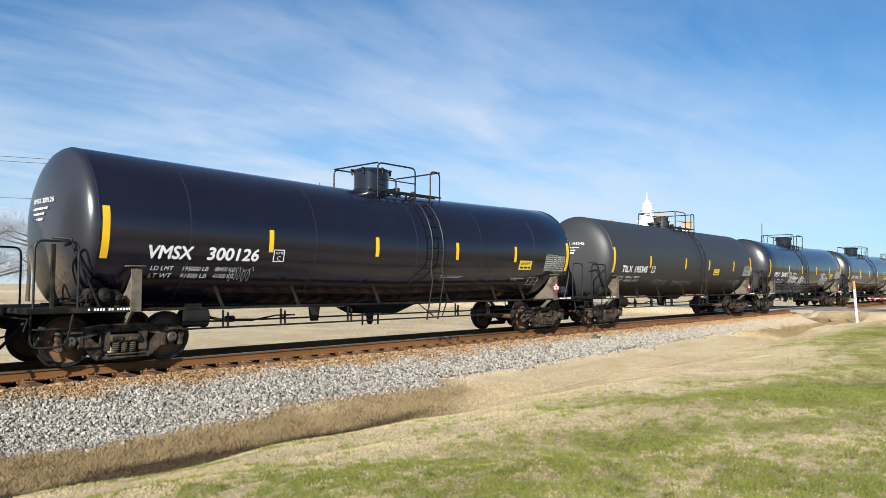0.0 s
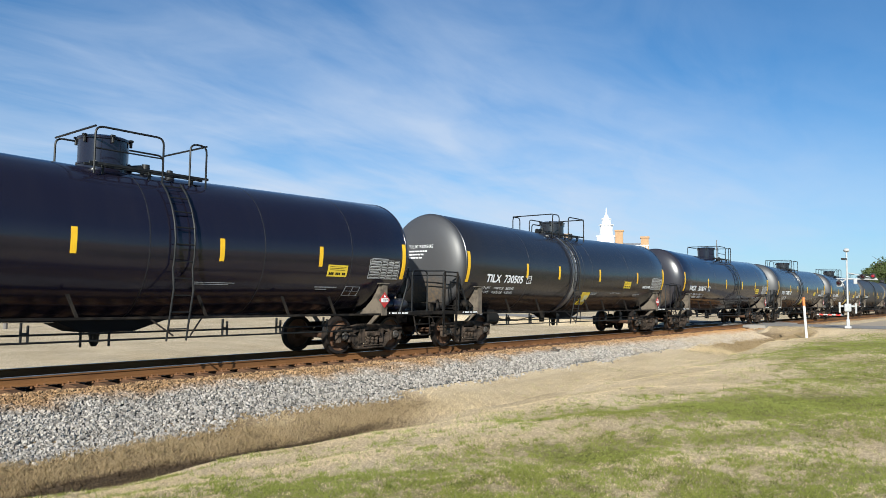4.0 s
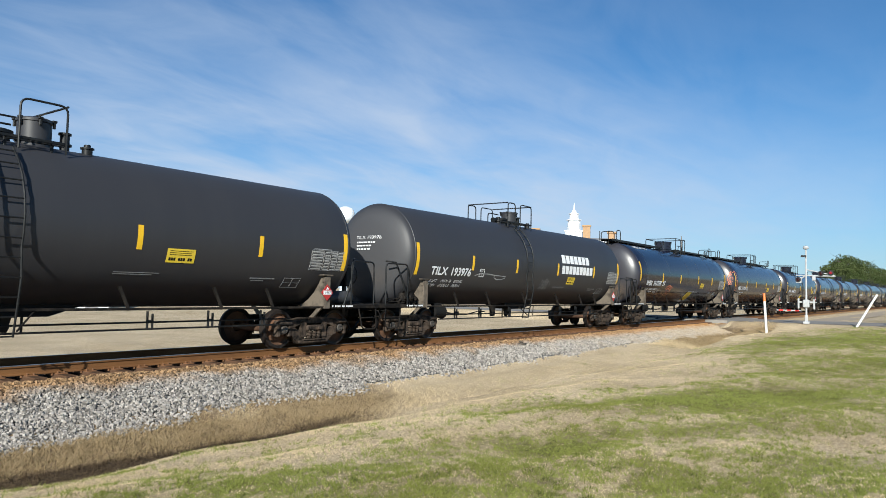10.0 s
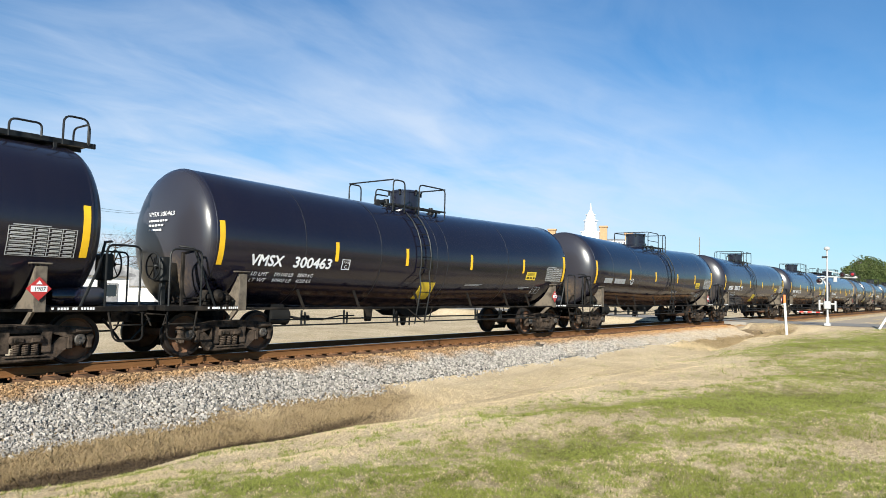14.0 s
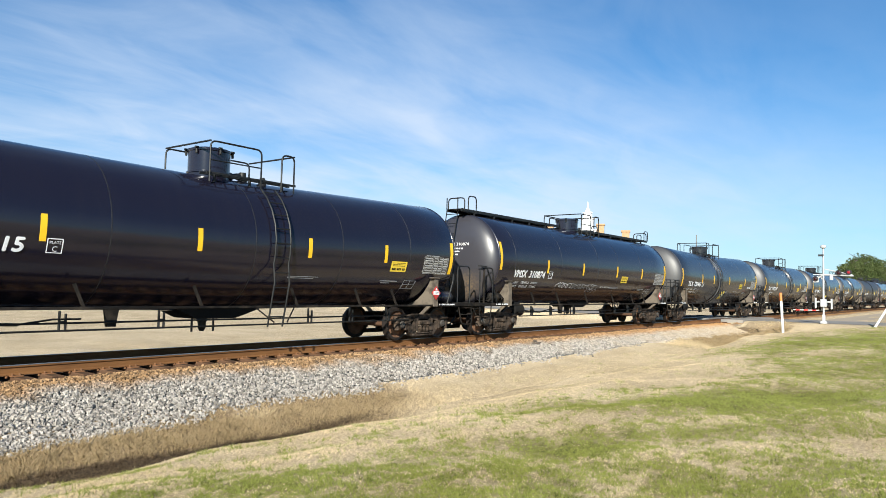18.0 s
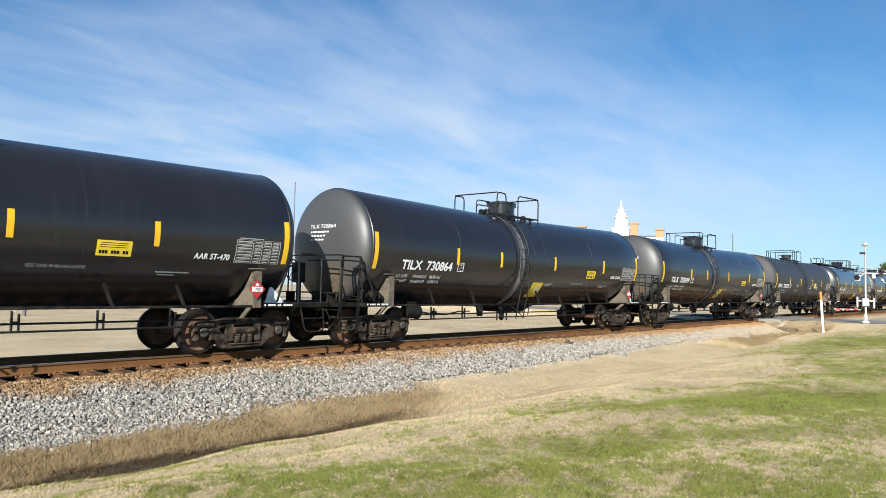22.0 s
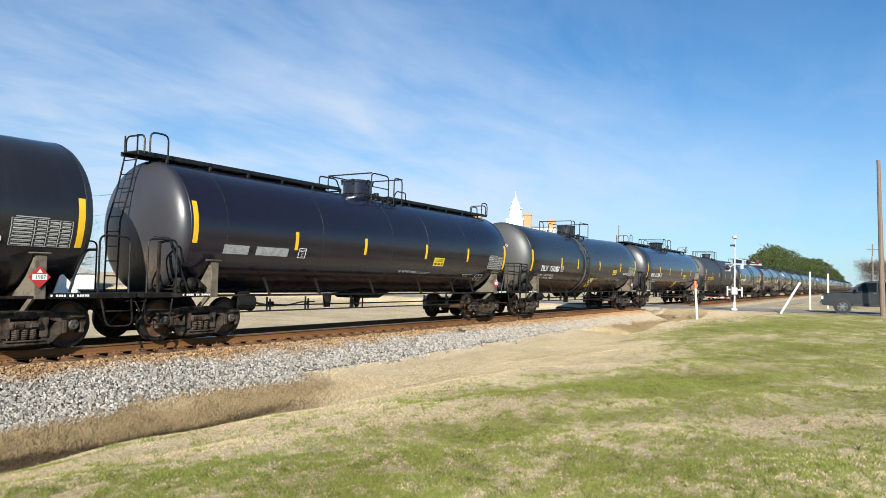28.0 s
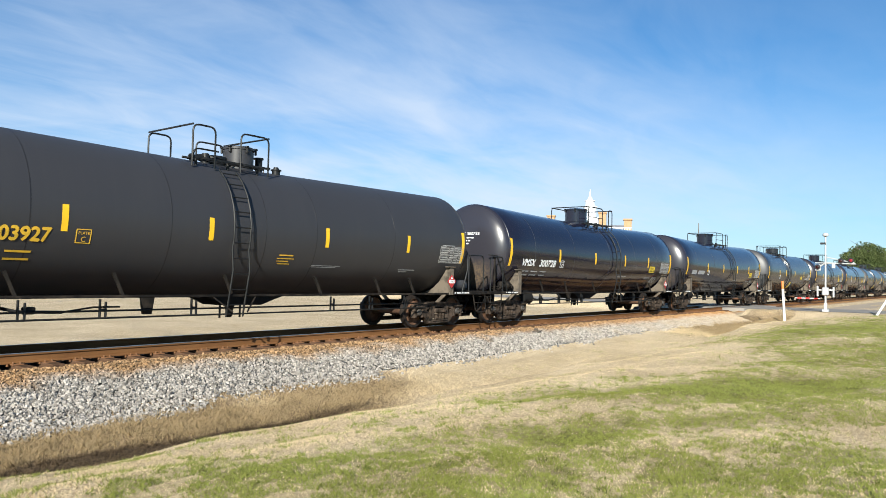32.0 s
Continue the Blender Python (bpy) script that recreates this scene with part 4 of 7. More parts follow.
# end that carries the hand brake: 1 trailing, -1 leading
BRAKE_END = {"V": 1, "W": 1, "C": 1, "D": 1, "E": 1, "Y": -1, "X": -1, "Z": -1, "T": -1, "U": -1}
FAMILY = {"Y": "V", "Z": "V", "X": "W", "U": "T", "C": "D", "E": "D"}


def tank_shell(k):
    sh, n = Shape(), 56
    st, head = [], HEAD
    for i in range(9):
        a = radians(90 * i / 8)
        st.append((-k.half - head * math.cos(a), R_TANK * (math.sin(a) ** 0.86 if i else 0.0)))
    st[0] = (-k.half - head, 0.02)
    body = [-k.half + 2 * k.half * i / 12 for i in range(1, 12)]
    prof = st + [(x, R_TANK) for x in body] + [(-x, r) for x, r in st[::-1]]
    v = [(x, r * math.cos(2 * math.pi * j / n), k.zc(x) + r * math.sin(2 * math.pi * j / n)) for x, r in prof for j in range(n)]
    f = [(i * n + j, i * n + (j + 1) % n, (i + 1) * n + (j + 1) % n, (i + 1) * n + j) for i in range(len(prof) - 1) for j in range(n)]
    f += [tuple(range(n))[::-1], tuple(range(len(v) - n, len(v)))]
    return sh.add(v, [q[::-1] for q in f])


def hug(k, outline, off=0.006, seg=0.12):
    """A thin skin laid on the near flank; outline is a box (x0, x1, z0, z1) with a slant."""
    x0, x1, z0, z1, slant = outline
    sh = Shape()
    nz = max(2, int((z1 - z0) / seg) + 1)
    v = []
    for d in (off, off - 0.004):
        for i in range(nz + 1):
            t = i / nz
            z = z0 + (z1 - z0) * t
            for x in (x0, x1):
                xx = x + slant * t
                v.append((xx, k.side(xx, z, d), z))
    m = 2 * (nz + 1)
    f = [(2 * i, 2 * i + 1, 2 * i + 3, 2 * i + 2) for i in range(nz)]
    f += [(2 * i, 2 * i + 2, m + 2 * i + 2, m + 2 * i) for i in range(nz)] + [(2 * i + 1, m + 2 * i + 1, m + 2 * i + 3, 2 * i + 3) for i in range(nz)]
    f += [(0, m, m + 1, 1), (2 * nz, 2 * nz + 1, m + 2 * nz + 1, m + 2 * nz)]
    return sh.add(v, f)


def bars(k, boxes, off=0.007):
    sh = Shape()
    for b in boxes:
        o = hug(k, b if len(b) == 5 else (*b, 0.0), off, 0.3)
        sh.add(o.v, o.f)
    return sh


def ring(k, x, w, t):
    n = 56
    prof = [(x - w / 2, R_TANK - 0.01), (x - w / 2 * 0.6, R_TANK + t), (x + w / 2 * 0.6, R_TANK + t), (x + w / 2, R_TANK - 0.01)]
    v = [(a, r * math.cos(2 * math.pi * j / n), k.zc(x) + r * math.sin(2 * math.pi * j / n)) for a, r in prof for j in range(n)]
    f = [(i * n + j, (i + 1) * n + j, (i + 1) * n + (j + 1) % n, i * n + (j + 1) % n) for i in range(3) for j in range(n)]
    return Shape().add(v, f)


FONT_CACHE = {}


def glyphs(text, height, bold=0.0, slant=0.0, gap=1.0):
    """Lettering as flat faces: points (a, b) and polygons."""
    key = (text, height, bold, slant, gap)
    if key not in FONT_CACHE:
        cu = bpy.data.curves.new("letters", "FONT")
        cu.body, cu.size, cu.offset, cu.shear, cu.space_character, cu.resolution_u = text, height * 1.37, bold, slant, gap, 3
        ob = bpy.data.objects.new("letters", cu)
        me = bpy.data.meshes.new_from_object(ob)
        FONT_CACHE[key] = ([(p.co.x, p.co.y) for p in me.vertices], [tuple(p.vertices) for p in me.polygons])
        bpy.data.meshes.remove(me)
        bpy.data.objects.remove(ob)
        bpy.data.curves.remove(cu)
    return FONT_CACHE[key]


def lettering(k, text, x, z, height, width=None, bold=0.0, slant=0.0, off=0.012, gap=1.0):
    """Stencilled words on the near flank, starting at x on the base line z."""
    pts, faces = glyphs(text, height, 0.0, slant, gap)
    if not pts:
        return Shape()
    w = max(p[0] for p in pts)
    s = (width / w) if width else 1.0
    sh = Shape()
    for dx, dz, do in (((0, 0, 0), (bold * 2, 0, 0.001), (bold, bold, 0.002), (bold, -bold, 0.003)) if bold else ((0, 0, 0),)):
        sh.add([(x + dx + a * s, k.side(x + a * s, z + b, off + do), z + dz + b) for a, b in pts], faces)
    return sh


def stencil(name, car, k, text, x, z, height, width, mat, label, slant=0.0, bold=0.012):
    """A line of stencilled characters, each one a piece of its own."""
    pts, faces = glyphs(text, height)
    scale = width / max(p[0] for p in pts)
    line = part(name, None, None, car, label)
    done = 0.0
    for i, ch in enumerate(text):
        end = max(p[0] for p in glyphs(text[:i + 1], height)[0]) + 0.004
        mine = [q for q in faces if done < sum(pts[j][0] for j in q) / len(q) <= end]
        done = end
        sh = Shape()
        for dx, dz, do in ((0, 0, 0), (bold * 2, 0, 0.001), (bold, bold, 0.002), (bold, -bold, 0.003)):
            ids = sorted({j for q in mine for j in q})
            ix = {j: n for n, j in enumerate(ids)}
            xs = [(x + dx + pts[j][0] * scale + slant * pts[j][1], z + dz + pts[j][1]) for j in ids]
            sh.add([(a, k.side(a, b, 0.012 + do), b) for a, b in xs], [tuple(ix[j] for j in q) for q in mine])
        part("digit" if ch.isdigit() else "letter", sh, mat, line)


def handrail(points, r=0.021):
    """Bent pipe with rounded corners."""
    pts = [Vector(p) for p in points]
    out = [pts[0]]
    for a, b, c in zip(pts, pts[1:], pts[2:]):
        d0, d1 = (a - b), (c - b)
        q = min(0.15, d0.length * 0.4, d1.length * 0.4)
        p0, p1 = b + d0.normalized() * q, b + d1.normalized() * q
        for i in range(5):
            t = i / 4
            out.append(p0 * (1 - t) ** 2 + b * 2 * t * (1 - t) + p1 * t ** 2)
    out.append(pts[-1])
    return Shape().tube(out, r, 7)


def side_frame_shape():
    """Cast truck side frame seen from outside, its centre at 0."""
    sh = Shape()
    top = [(-1.12, 0.50), (-1.06, 0.64), (-0.90, 0.69), (-0.62, 0.70), (-0.36, 0.745), (0.36, 0.745), (0.62, 0.70), (0.90, 0.69), (1.06, 0.64), (1.12, 0.50), (1.08, 0.44), (1.02, 0.55), (0.76, 0.55), (0.66, 0.50), (0.36, 0.60), (-0.36, 0.60), (-0.66, 0.50), (-0.76, 0.55), (-1.02, 0.55), (-1.08, 0.44)]
    sh.prism(top, (0, 0, 0), (1, 0, 0), (0, 0, 1), 0.20)
    for s in (-1, 1):
        diag = [(0.62, 0.55), (0.80, 0.54), (0.76, 0.40), (0.47, 0.13), (0.28, 0.13), (0.28, 0.27)]
        sh.prism([(s * a, b) for a, b in (diag if s > 0 else diag[::-1])], (0, 0.0, 0), (1, 0, 0), (0, 0, 1), 0.17)
        col = [(0.25, 0.26), (0.39, 0.26), (0.41, 0.66), (0.25, 0.66)]
        sh.prism([(s * a, b) for a, b in (col if s > 0 else col[::-1])], (0, 0, 0), (1, 0, 0), (0, 0, 1), 0.24)
        # pedestal jaws and adapter round the bearing
        sh.box((s * 0.72, 0, 0.42), (0.10, 0.20, 0.26), 0.02)
        sh.box((s * 1.05, 0, 0.42), (0.10, 0.20, 0.26), 0.02)
        sh.box((s * 0.885, -0.02, 0.625), (0.38, 0.27, 0.10), 0.03)
    sh.box((0, 0, 0.145), (0.94, 0.25, 0.085), 0.025)
    sh.box((0, -0.03, 0.20), (0.66, 0.26, 0.03), 0.008)
    # bolster end with its pockets
    sh.box((0, -0.06, 0.485), (0.52, 0.24, 0.14), 0.025)
    sh.box((-0.13, -0.19, 0.485), (0.14, 0.03, 0.07), 0.008)
    sh.box((0.13, -0.19, 0.485), (0.14, 0.03, 0.07), 0.008)
    sh.box((0, -0.10, 0.70), (0.30, 0.05, 0.06), 0.01)
    sh.v = [(x * 1.05, y, z) for x, y, z in sh.v]
    return sh


def spring_shape():
    pts = [(0.062 * math.cos(a), 0.062 * math.sin(a), 0.0 + 0.185 * a / (2 * math.pi * 5)) for a in [2 * math.pi * 5 * i / 50 for i in range(51)]]
    return Shape().tube(pts, 0.0165, 5)


def wheelset_shape():
    sh = Shape()
    ax = (0, 1, 0)
    sh.lathe((0, 0, 0), ax, [(-1.02, 0.075), (-0.84, 0.075), (-0.82, 0.095), (-0.45, 0.09), (0.45, 0.09), (0.82, 0.095), (0.84, 0.075), (1.02, 0.075)], 14)
    for s in (-1, 1):
        y0 = s * 0.815
        prof = [(-0.068, 0.085), (-0.068, 0.15), (-0.02, 0.17), (0.005, 0.34), (-0.02, 0.375), (-0.058, 0.385)]
        rim = [(-0.060, 0.38), (-0.066, 0.445), (-0.058, 0.457), (0.045, 0.461), (0.055, 0.487), (0.075, 0.484), (0.078, 0.38)]
        back = [(0.076, 0.385), (0.04, 0.37), (0.045, 0.2), (0.085, 0.16), (0.085, 0.12)]
        for pr, slot in ((prof, 0), (rim, 1), (back, 0)):
            sh.slot = slot
            sh.lathe((0, y0, 0), (0, -s, 0), pr, 32 if slot else 24, cap=False)
        # bearing cup and end cap with three bolts
        sh.slot = 2
        sh.lathe((0, s * 0.93, 0), (0, s, 0), [(0.0, 0.10), (0.0, 0.125), (0.11, 0.125), (0.13, 0.105), (0.165, 0.10), (0.18, 0.085), (0.18, 0.0)], 14)
        for b in range(3):
            a = 2 * math.pi * b / 3
            sh.lathe((0.052 * math.cos(a), s * 1.10, 0.052 * math.sin(a)), (0, s, 0), [(0, 0.02), (0.032, 0.02), (0.034, 0.012)], 6)
        sh.slot = 0
    return sh


SIDE_FRAME = side_frame_shape().mesh("side_frame", M_TRUCK)
SPRING = spring_shape().mesh("coil_spring", M_TRUCK)
WHEELSET = wheelset_shape().mesh("wheelset", [M_WHEEL, M_TREAD, M_CAP])
WHEELSET_B = WHEELSET.copy()
WHEELSET_B.materials[2] = M_CAPB
BOLSTER = Shape().box((0, 0, 0.52), (0.42, 1.9, 0.24), 0.03).box((0, 0, 0.72), (0.6, 0.6, 0.16), 0.03).box((-0.55, 0, 0.42), (0.10, 1.5, 0.10), 0.02).box((0.55, 0, 0.42), (0.10, 1.5, 0.10), 0.02).tube([(-0.5, -0.5, 0.38), (0.5, -0.35, 0.34)], 0.03).tube([(-0.5, 0.5, 0.38), (0.5, 0.35, 0.34)], 0.03).mesh("truck_bolster", M_UNDER)
SHOE = Shape().box((0, 0, 0), (0.07, 0.09, 0.34), 0.02, Euler((0, 0.15, 0)).to_matrix()).mesh("brake_shoe", M_TRUCK)


def truck(car, x, full):
    t = part("wheel_truck", BOLSTER, None, car, "dusty cast-steel four-wheel truck")
    t.matrix_basis = pose(x, 0, 0)
    for s in (-1, 1):
        o = part("side_frame", SIDE_FRAME, None, t)
        o.matrix_basis = pose(0, s * 1.0, 0, 0, 0, 0 if s < 0 else 180)
        if s < 0 and full:
            for i in (-1, 0, 1):
                o = part("coil_spring", SPRING, None, t)
                o.matrix_basis = pose(i * 0.15, -1.09, 0.22)
    for s in (-1, 1):
        o = part("wheelset", WHEELSET, None, t, "rusty railway wheels on an axle")
        o.matrix_basis = pose(s * 0.93, 0, 0.461)
        if full:
            o = part("brake_shoe", SHOE, None, t)
            o.matrix_basis = pose(s * 0.39, -0.76, 0.42, 0, 0, 0 if s < 0 else 180)


def end_gear(car, k, s, full):
    """Stub sill, coupler, deck and rails of one end; s is -1 or 1 along x."""
    def P(x, y, z):
        return (s * x, y, z)
    h = k.half
    sh = Shape().box(P(7.55, 0, 0.86), (2.2, 0.36, 0.36), 0.02).box(P(8.2, 0, 0.80), (0.5, 0.62, 0.10), 0.015)
    sh.box(P(7.0, 0, 1.02), (0.5, 2.4, 0.12), 0.02)
    part("stub_sill", sh, M_UNDER, car)
    sh = Shape().box(P(8.60, 0, 0.84), (0.46, 0.13, 0.17), 0.03)
    sh.prism([(8.72, -0.15), (8.95, -0.13), (9.02, -0.02), (8.90, 0.03), (8.86, 0.16), (8.74, 0.15)], (0, 0, 0.84), (s, 0, 0), (0, 1, 0), 0.27)
    part("coupler", sh, M_TRUCK, car, "rusty knuckle coupler")
    # deck over the end with side angles
    sh = Shape().box(P(8.02, -0.72, 1.045), (1.35, 1.25, 0.035), 0.006).box(P(8.02, 0.72, 1.045), (1.35, 1.25, 0.035), 0.006)
    sh.box(P(7.85, -1.47, 1.02), (1.75, 0.07, 0.10), 0.01).box(P(7.85, 1.47, 1.02), (1.75, 0.07, 0.10), 0.01).box(P(8.70, 0, 1.02), (0.06, 3.0, 0.10), 0.01)
    part("end_platform", sh, M_UNDER, car, "grimy steel end platform")
    # bolster web that cradles the tank
    for yy in (-1, 1):
        # upright web across the car, hollowed to the tank's round, with a flange and an eye
        out = [(0.42, 0.98), (1.50, 0.98), (1.52, 1.74), (1.46, 1.80), (1.36, 1.77), (1.26, 1.60), (1.08, 1.36), (0.86, 1.17), (0.62, 1.06)]
        pl = [(yy * a, b) for a, b in out]
        bx = 6.76 if s > 0 else 6.92
        sh = Shape().prism(pl if yy > 0 else pl[::-1], P(bx, 0, 0), (0, 1, 0), (0, 0, 1), 0.04)
        sh.box(P(bx + 0.02, yy * 1.515, 1.36), (0.20, 0.03, 0.78), 0.008)
        sh.box(P(bx + 0.02, yy * 1.47, 1.80), (0.34, 0.16, 0.03), 0.01)
        sh.lathe(P(bx - s * 0.03, yy * 1.42, 1.66), (-1, 0, 0), [(0, 0.045), (0.012, 0.045), (0.013, 0.03)], 12)
        # stay that runs down behind the side angle to the truck bolster
        sh.prism([(yy * 1.30, 1.05), (yy * 1.46, 1.05), (yy * 0.95, 0.62), (yy * 0.80, 0.62)][::yy], P(bx, 0, 0), (0, 1, 0), (0, 0, 1), 0.05)
        part("bolster_plate", sh, M_DUSTY, car, "dusty tapered bolster plate")
    # corner handholds and end rail
    zr, xr = 2.20, 8.60
    xi = {"D": 7.70, "G": 7.48, "N": 7.75}.get(FAMILY.get(k.code, k.code), 7.92)
    part("corner_handrail", handrail([P(xr, -1.42, 1.05), P(xr, -1.42, zr), P(xi, -1.46, zr), P(xi, -1.46, 1.05)]), M_BLACK, car)
    part("corner_handrail", handrail([P(xr, 1.42, 1.05), P(xr, 1.42, zr), P(xi, 1.46, zr), P(xi, 1.46, 1.05)]), M_BLACK, car)
    if full:
        if s < 0 and k.paint in ("V", "W"):
            part("end_post", Shape().box(P(8.30, -1.38, 1.60), (0.07, 0.05, 1.10), 0.01), M_UNDER, car)
        if FAMILY.get(k.code, k.code) == "T":
            part("diagonal_pipe", handrail([P(8.00, -1.20, 1.92), P(7.72, -1.34, 1.90), P(7.52, -1.38, 1.50), P(7.40, -1.38, 1.10)], 0.026), M_BLACK, car)
        else:
            part("diagonal_pipe", Shape().tube([P(8.20, -1.05, 2.28), P(7.98, -1.25, 2.25), P(7.82, -1.36, 1.75), P(7.62, -1.38, 1.30), P(7.52, -1.38, 1.06)], 0.026), M_BLACK, car)
    # sill step hung under the deck
    for yy in ((-1, 1) if full else (-1,)):
        sh = handrail([P(8.64, yy * 1.46, 1.02), P(8.66, yy * 1.50, 0.42), P(8.10, yy * 1.50, 0.42), P(7.98, yy * 1.46, 1.02)], 0.02)
        sh.box(P(8.36, yy * 1.49, 0.72), (0.54, 0.04, 0.03), 0.006)
        part("sill_step", sh, M_UNDER, car)
    if full:
        # hose with glad hand, uncoupling lever
        part("air_hose", Shape().tube([P(8.42, -0.42, 0.78), P(8.62, -0.44, 0.55), P(8.78, -0.40, 0.36), P(8.90, -0.30, 0.33)], 0.028, 8), M_BLACK, car)
        part("uncoupling_lever", Shape().tube([P(8.86, -0.10, 0.98), P(8.84, -0.5, 0.92), P(8.72, -1.0, 0.90), P(8.70, -1.52, 0.90), P(8.78, -1.56, 0.70)], 0.016, 6), M_UNDER, car)
    if s == BRAKE_END.get(k.code, 0):
        # hand brake
        jacketed = FAMILY.get(k.code, k.code) == "T"
        by, bo = (0.40, 0.12) if jacketed else (-0.62, 0.0)
        wheel = Shape()
        wheel.tube(arc(P(8.50 + bo, by, 1.86), 0.265, 0, 360, 24, (0, 1, 0), (0, 0, 1)), 0.018, 6, cap=False)
        for i in range(6):
            a = math.pi * i / 3
            wheel.tube([P(8.47 + bo, by, 1.86), P(8.50 + bo, by + 0.26 * math.cos(a), 1.86 + 0.26 * math.sin(a))], 0.011, 5)
        wheel.lathe(P(8.46 + bo, by, 1.86), (1, 0, 0), [(-0.03, 0.03), (0.0, 0.06), (0.03, 0.06), (0.06, 0.03)], 12)
        hb = part("hand_brake", Shape().box(P(8.30 + bo, by, 1.80), (0.22, 0.34, 0.52), 0.03).box(P(8.28 + bo, by, 1.30), (0.10, 0.10, 0.55), 0.01), M_BLACK, car, "black hand brake housing")
        part("brake_wheel", wheel, M_BLACK, hb, "spoked hand brake wheel")
        if jacketed:
            # flat ladder stiles at the corner, end rails and the crossover board
            for x0, x1 in ((8.66, 8.60), (8.11, 8.03)):
                part("ladder_stile", Shape().prism([(x0 - 0.032, 0.35), (x0 + 0.032, 0.35), (x1 + 0.028, 2.22), (x1 - 0.028, 2.22)], (0, -1.50, 0), (s, 0, 0), (0, 0, 1), 0.022), M_UNDER, car, "grimy flat ladder stile")
            part("end_rail", handrail([P(8.60, -1.46, 2.22), P(8.62, -0.6, 2.23), P(8.62, 0.45, 2.23), P(8.62, 0.45, 2.02)], 0.018), M_BLACK, car)
            part("end_rail", handrail([P(7.90, -1.46, 2.08), P(8.55, -1.46, 2.10), P(8.62, -0.2, 2.10)], 0.018), M_BLACK, car)
            part("crossover_board", Shape().box(P(8.30, -0.1, 1.30), (0.05, 2.3, 0.03), 0.004).box(P(8.42, -0.1, 1.30), (0.05, 2.3, 0.03), 0.004).box(P(8.54, -0.1, 1.30), (0.05, 2.3, 0.03), 0.004).box(P(8.42, -0.9, 1.17), (0.26, 0.05, 0.24), 0.004).box(P(8.42, 0.7, 1.17), (0.26, 0.05, 0.24), 0.004), M_UNDER, car, "slatted crossover board")


def manway(car, k, full):
    x, r, h = k.dome
    zt = k.zc(x) + R_TANK
    sh = Shape().lathe((x, 0, zt - 0.12), (0, 0, 1), [(0, r), (0.18, r), (0.19, r + 0.03), (0.22, r + 0.03), (0.23, r), (h + 0.06, r), (h + 0.07, r + 0.025), (h + 0.12, r + 0.025), (h + 0.15, r - 0.05), (h + 0.16, 0.0)], 32)
    if r < 0.4:
        part("hatch", Shape().lathe((x - 0.68, 0, zt - 0.1), (0, 0, 1), [(0, 0.25), (0.22, 0.25), (0.23, 0.30), (0.29, 0.30), (0.31, 0.24), (0.33, 0.0)], 20), M_BLACK, car, "low round bolted hatch")
        part("loading_pipe", Shape().lathe((x + 0.55, -0.05, zt - 0.1), (0, 0, 1), [(0, 0.09), (0.18, 0.09), (0.19, 0.13), (0.23, 0.13), (0.24, 0.09), (0.40, 0.09), (0.41, 0.12), (0.45, 0.12), (0.46, 0.0)], 14), M_BLACK, car)
    mw = part("manway", sh, PAINT[k.paint], car, "black cylindrical manway dome" if r > 0.4 else "dark round valve housing")
    if full:
        for i in range(6):
            a = 2 * math.pi * i / 6 + 0.4
            part("eye_bolt", EYE, None, mw).matrix_basis = pose(x + (r + 0.04) * math.cos(a), (r + 0.04) * math.sin(a), zt + h - 0.08)
    # safety valve and loading pipes beside the dome
    vx = x - 1.0 if (k.ladder or 1) < 0 else x + 0.82
    part("relief_valve", Shape().lathe((vx, -0.15, zt - 0.08), (0, 0, 1), [(0, 0.11), (0.12, 0.11), (0.13, 0.16), (0.17, 0.16), (0.18, 0.09), (0.30, 0.08), (0.31, 0.0)], 14).lathe((vx - 0.1, -0.15, zt + 0.13), (-1, 0, -0.2), [(0, 0.07), (0.22, 0.07), (0.24, 0.10), (0.28, 0.10)], 12), M_BLACK, car)
    part("unloading_valve", Shape().lathe((x + (0.85 if vx < x else 1.25), -0.35, zt - 0.12), (0, 0, 1), [(0, 0.1), (0.16, 0.1), (0.17, 0.13), (0.20, 0.13), (0.21, 0.07), (0.26, 0.06)], 12), M_BLACK, car)
    # grated platform round the fittings, railed in two loops with a gap at the ladder
    loops = RAILS[k.code]
    x0, x1 = loops[0][0] - 0.08, loops[-1][1] + 0.08
    for yy in (-1, 1):
        sh = Shape()
        for dy in (0.62, 0.85):
            sh.box(((x0 + x1) / 2, yy * dy, zt - 0.02), (x1 - x0, 0.035, 0.05), 0.005)
        for i in range(9):
            sh.box((x0 + (x1 - x0) * (i + 0.5) / 9, yy * 0.735, zt - 0.02), (0.03, 0.26, 0.03), 0)
        for i in (1, 4, 7):
            sh.box((x0 + (x1 - x0) * i / 8, yy * 0.72, zt - 0.16), (0.05, 0.05, 0.26), 0.005)
        part("platform", sh, M_BLACK, car, "black grated fittings platform")
    zr, zb = zt + 0.68, zt - 0.22
    for a, b in loops:
        part("railing", handrail([(a, -0.88, zb), (a, -0.88, zr), (b, -0.88, zr), (b, -0.88, zb)]), M_BLACK, car)
    short_first = loops[0][1] - loops[0][0] < loops[1][1] - loops[1][0]
    for a, b in loops if short_first else ((x0 + 0.08, x1 - 0.08),):
        part("railing", handrail([(a, 0.88, zb), (a, 0.88, zr), (b, 0.88, zr), (b, 0.88, zb)]), M_BLACK, car)
    for xx in (x0 + 0.08, x1 - 0.08):
        part("railing", Shape().tube([(xx, -0.88, zr), (xx, 0.88, zr)], 0.021), M_BLACK, car)
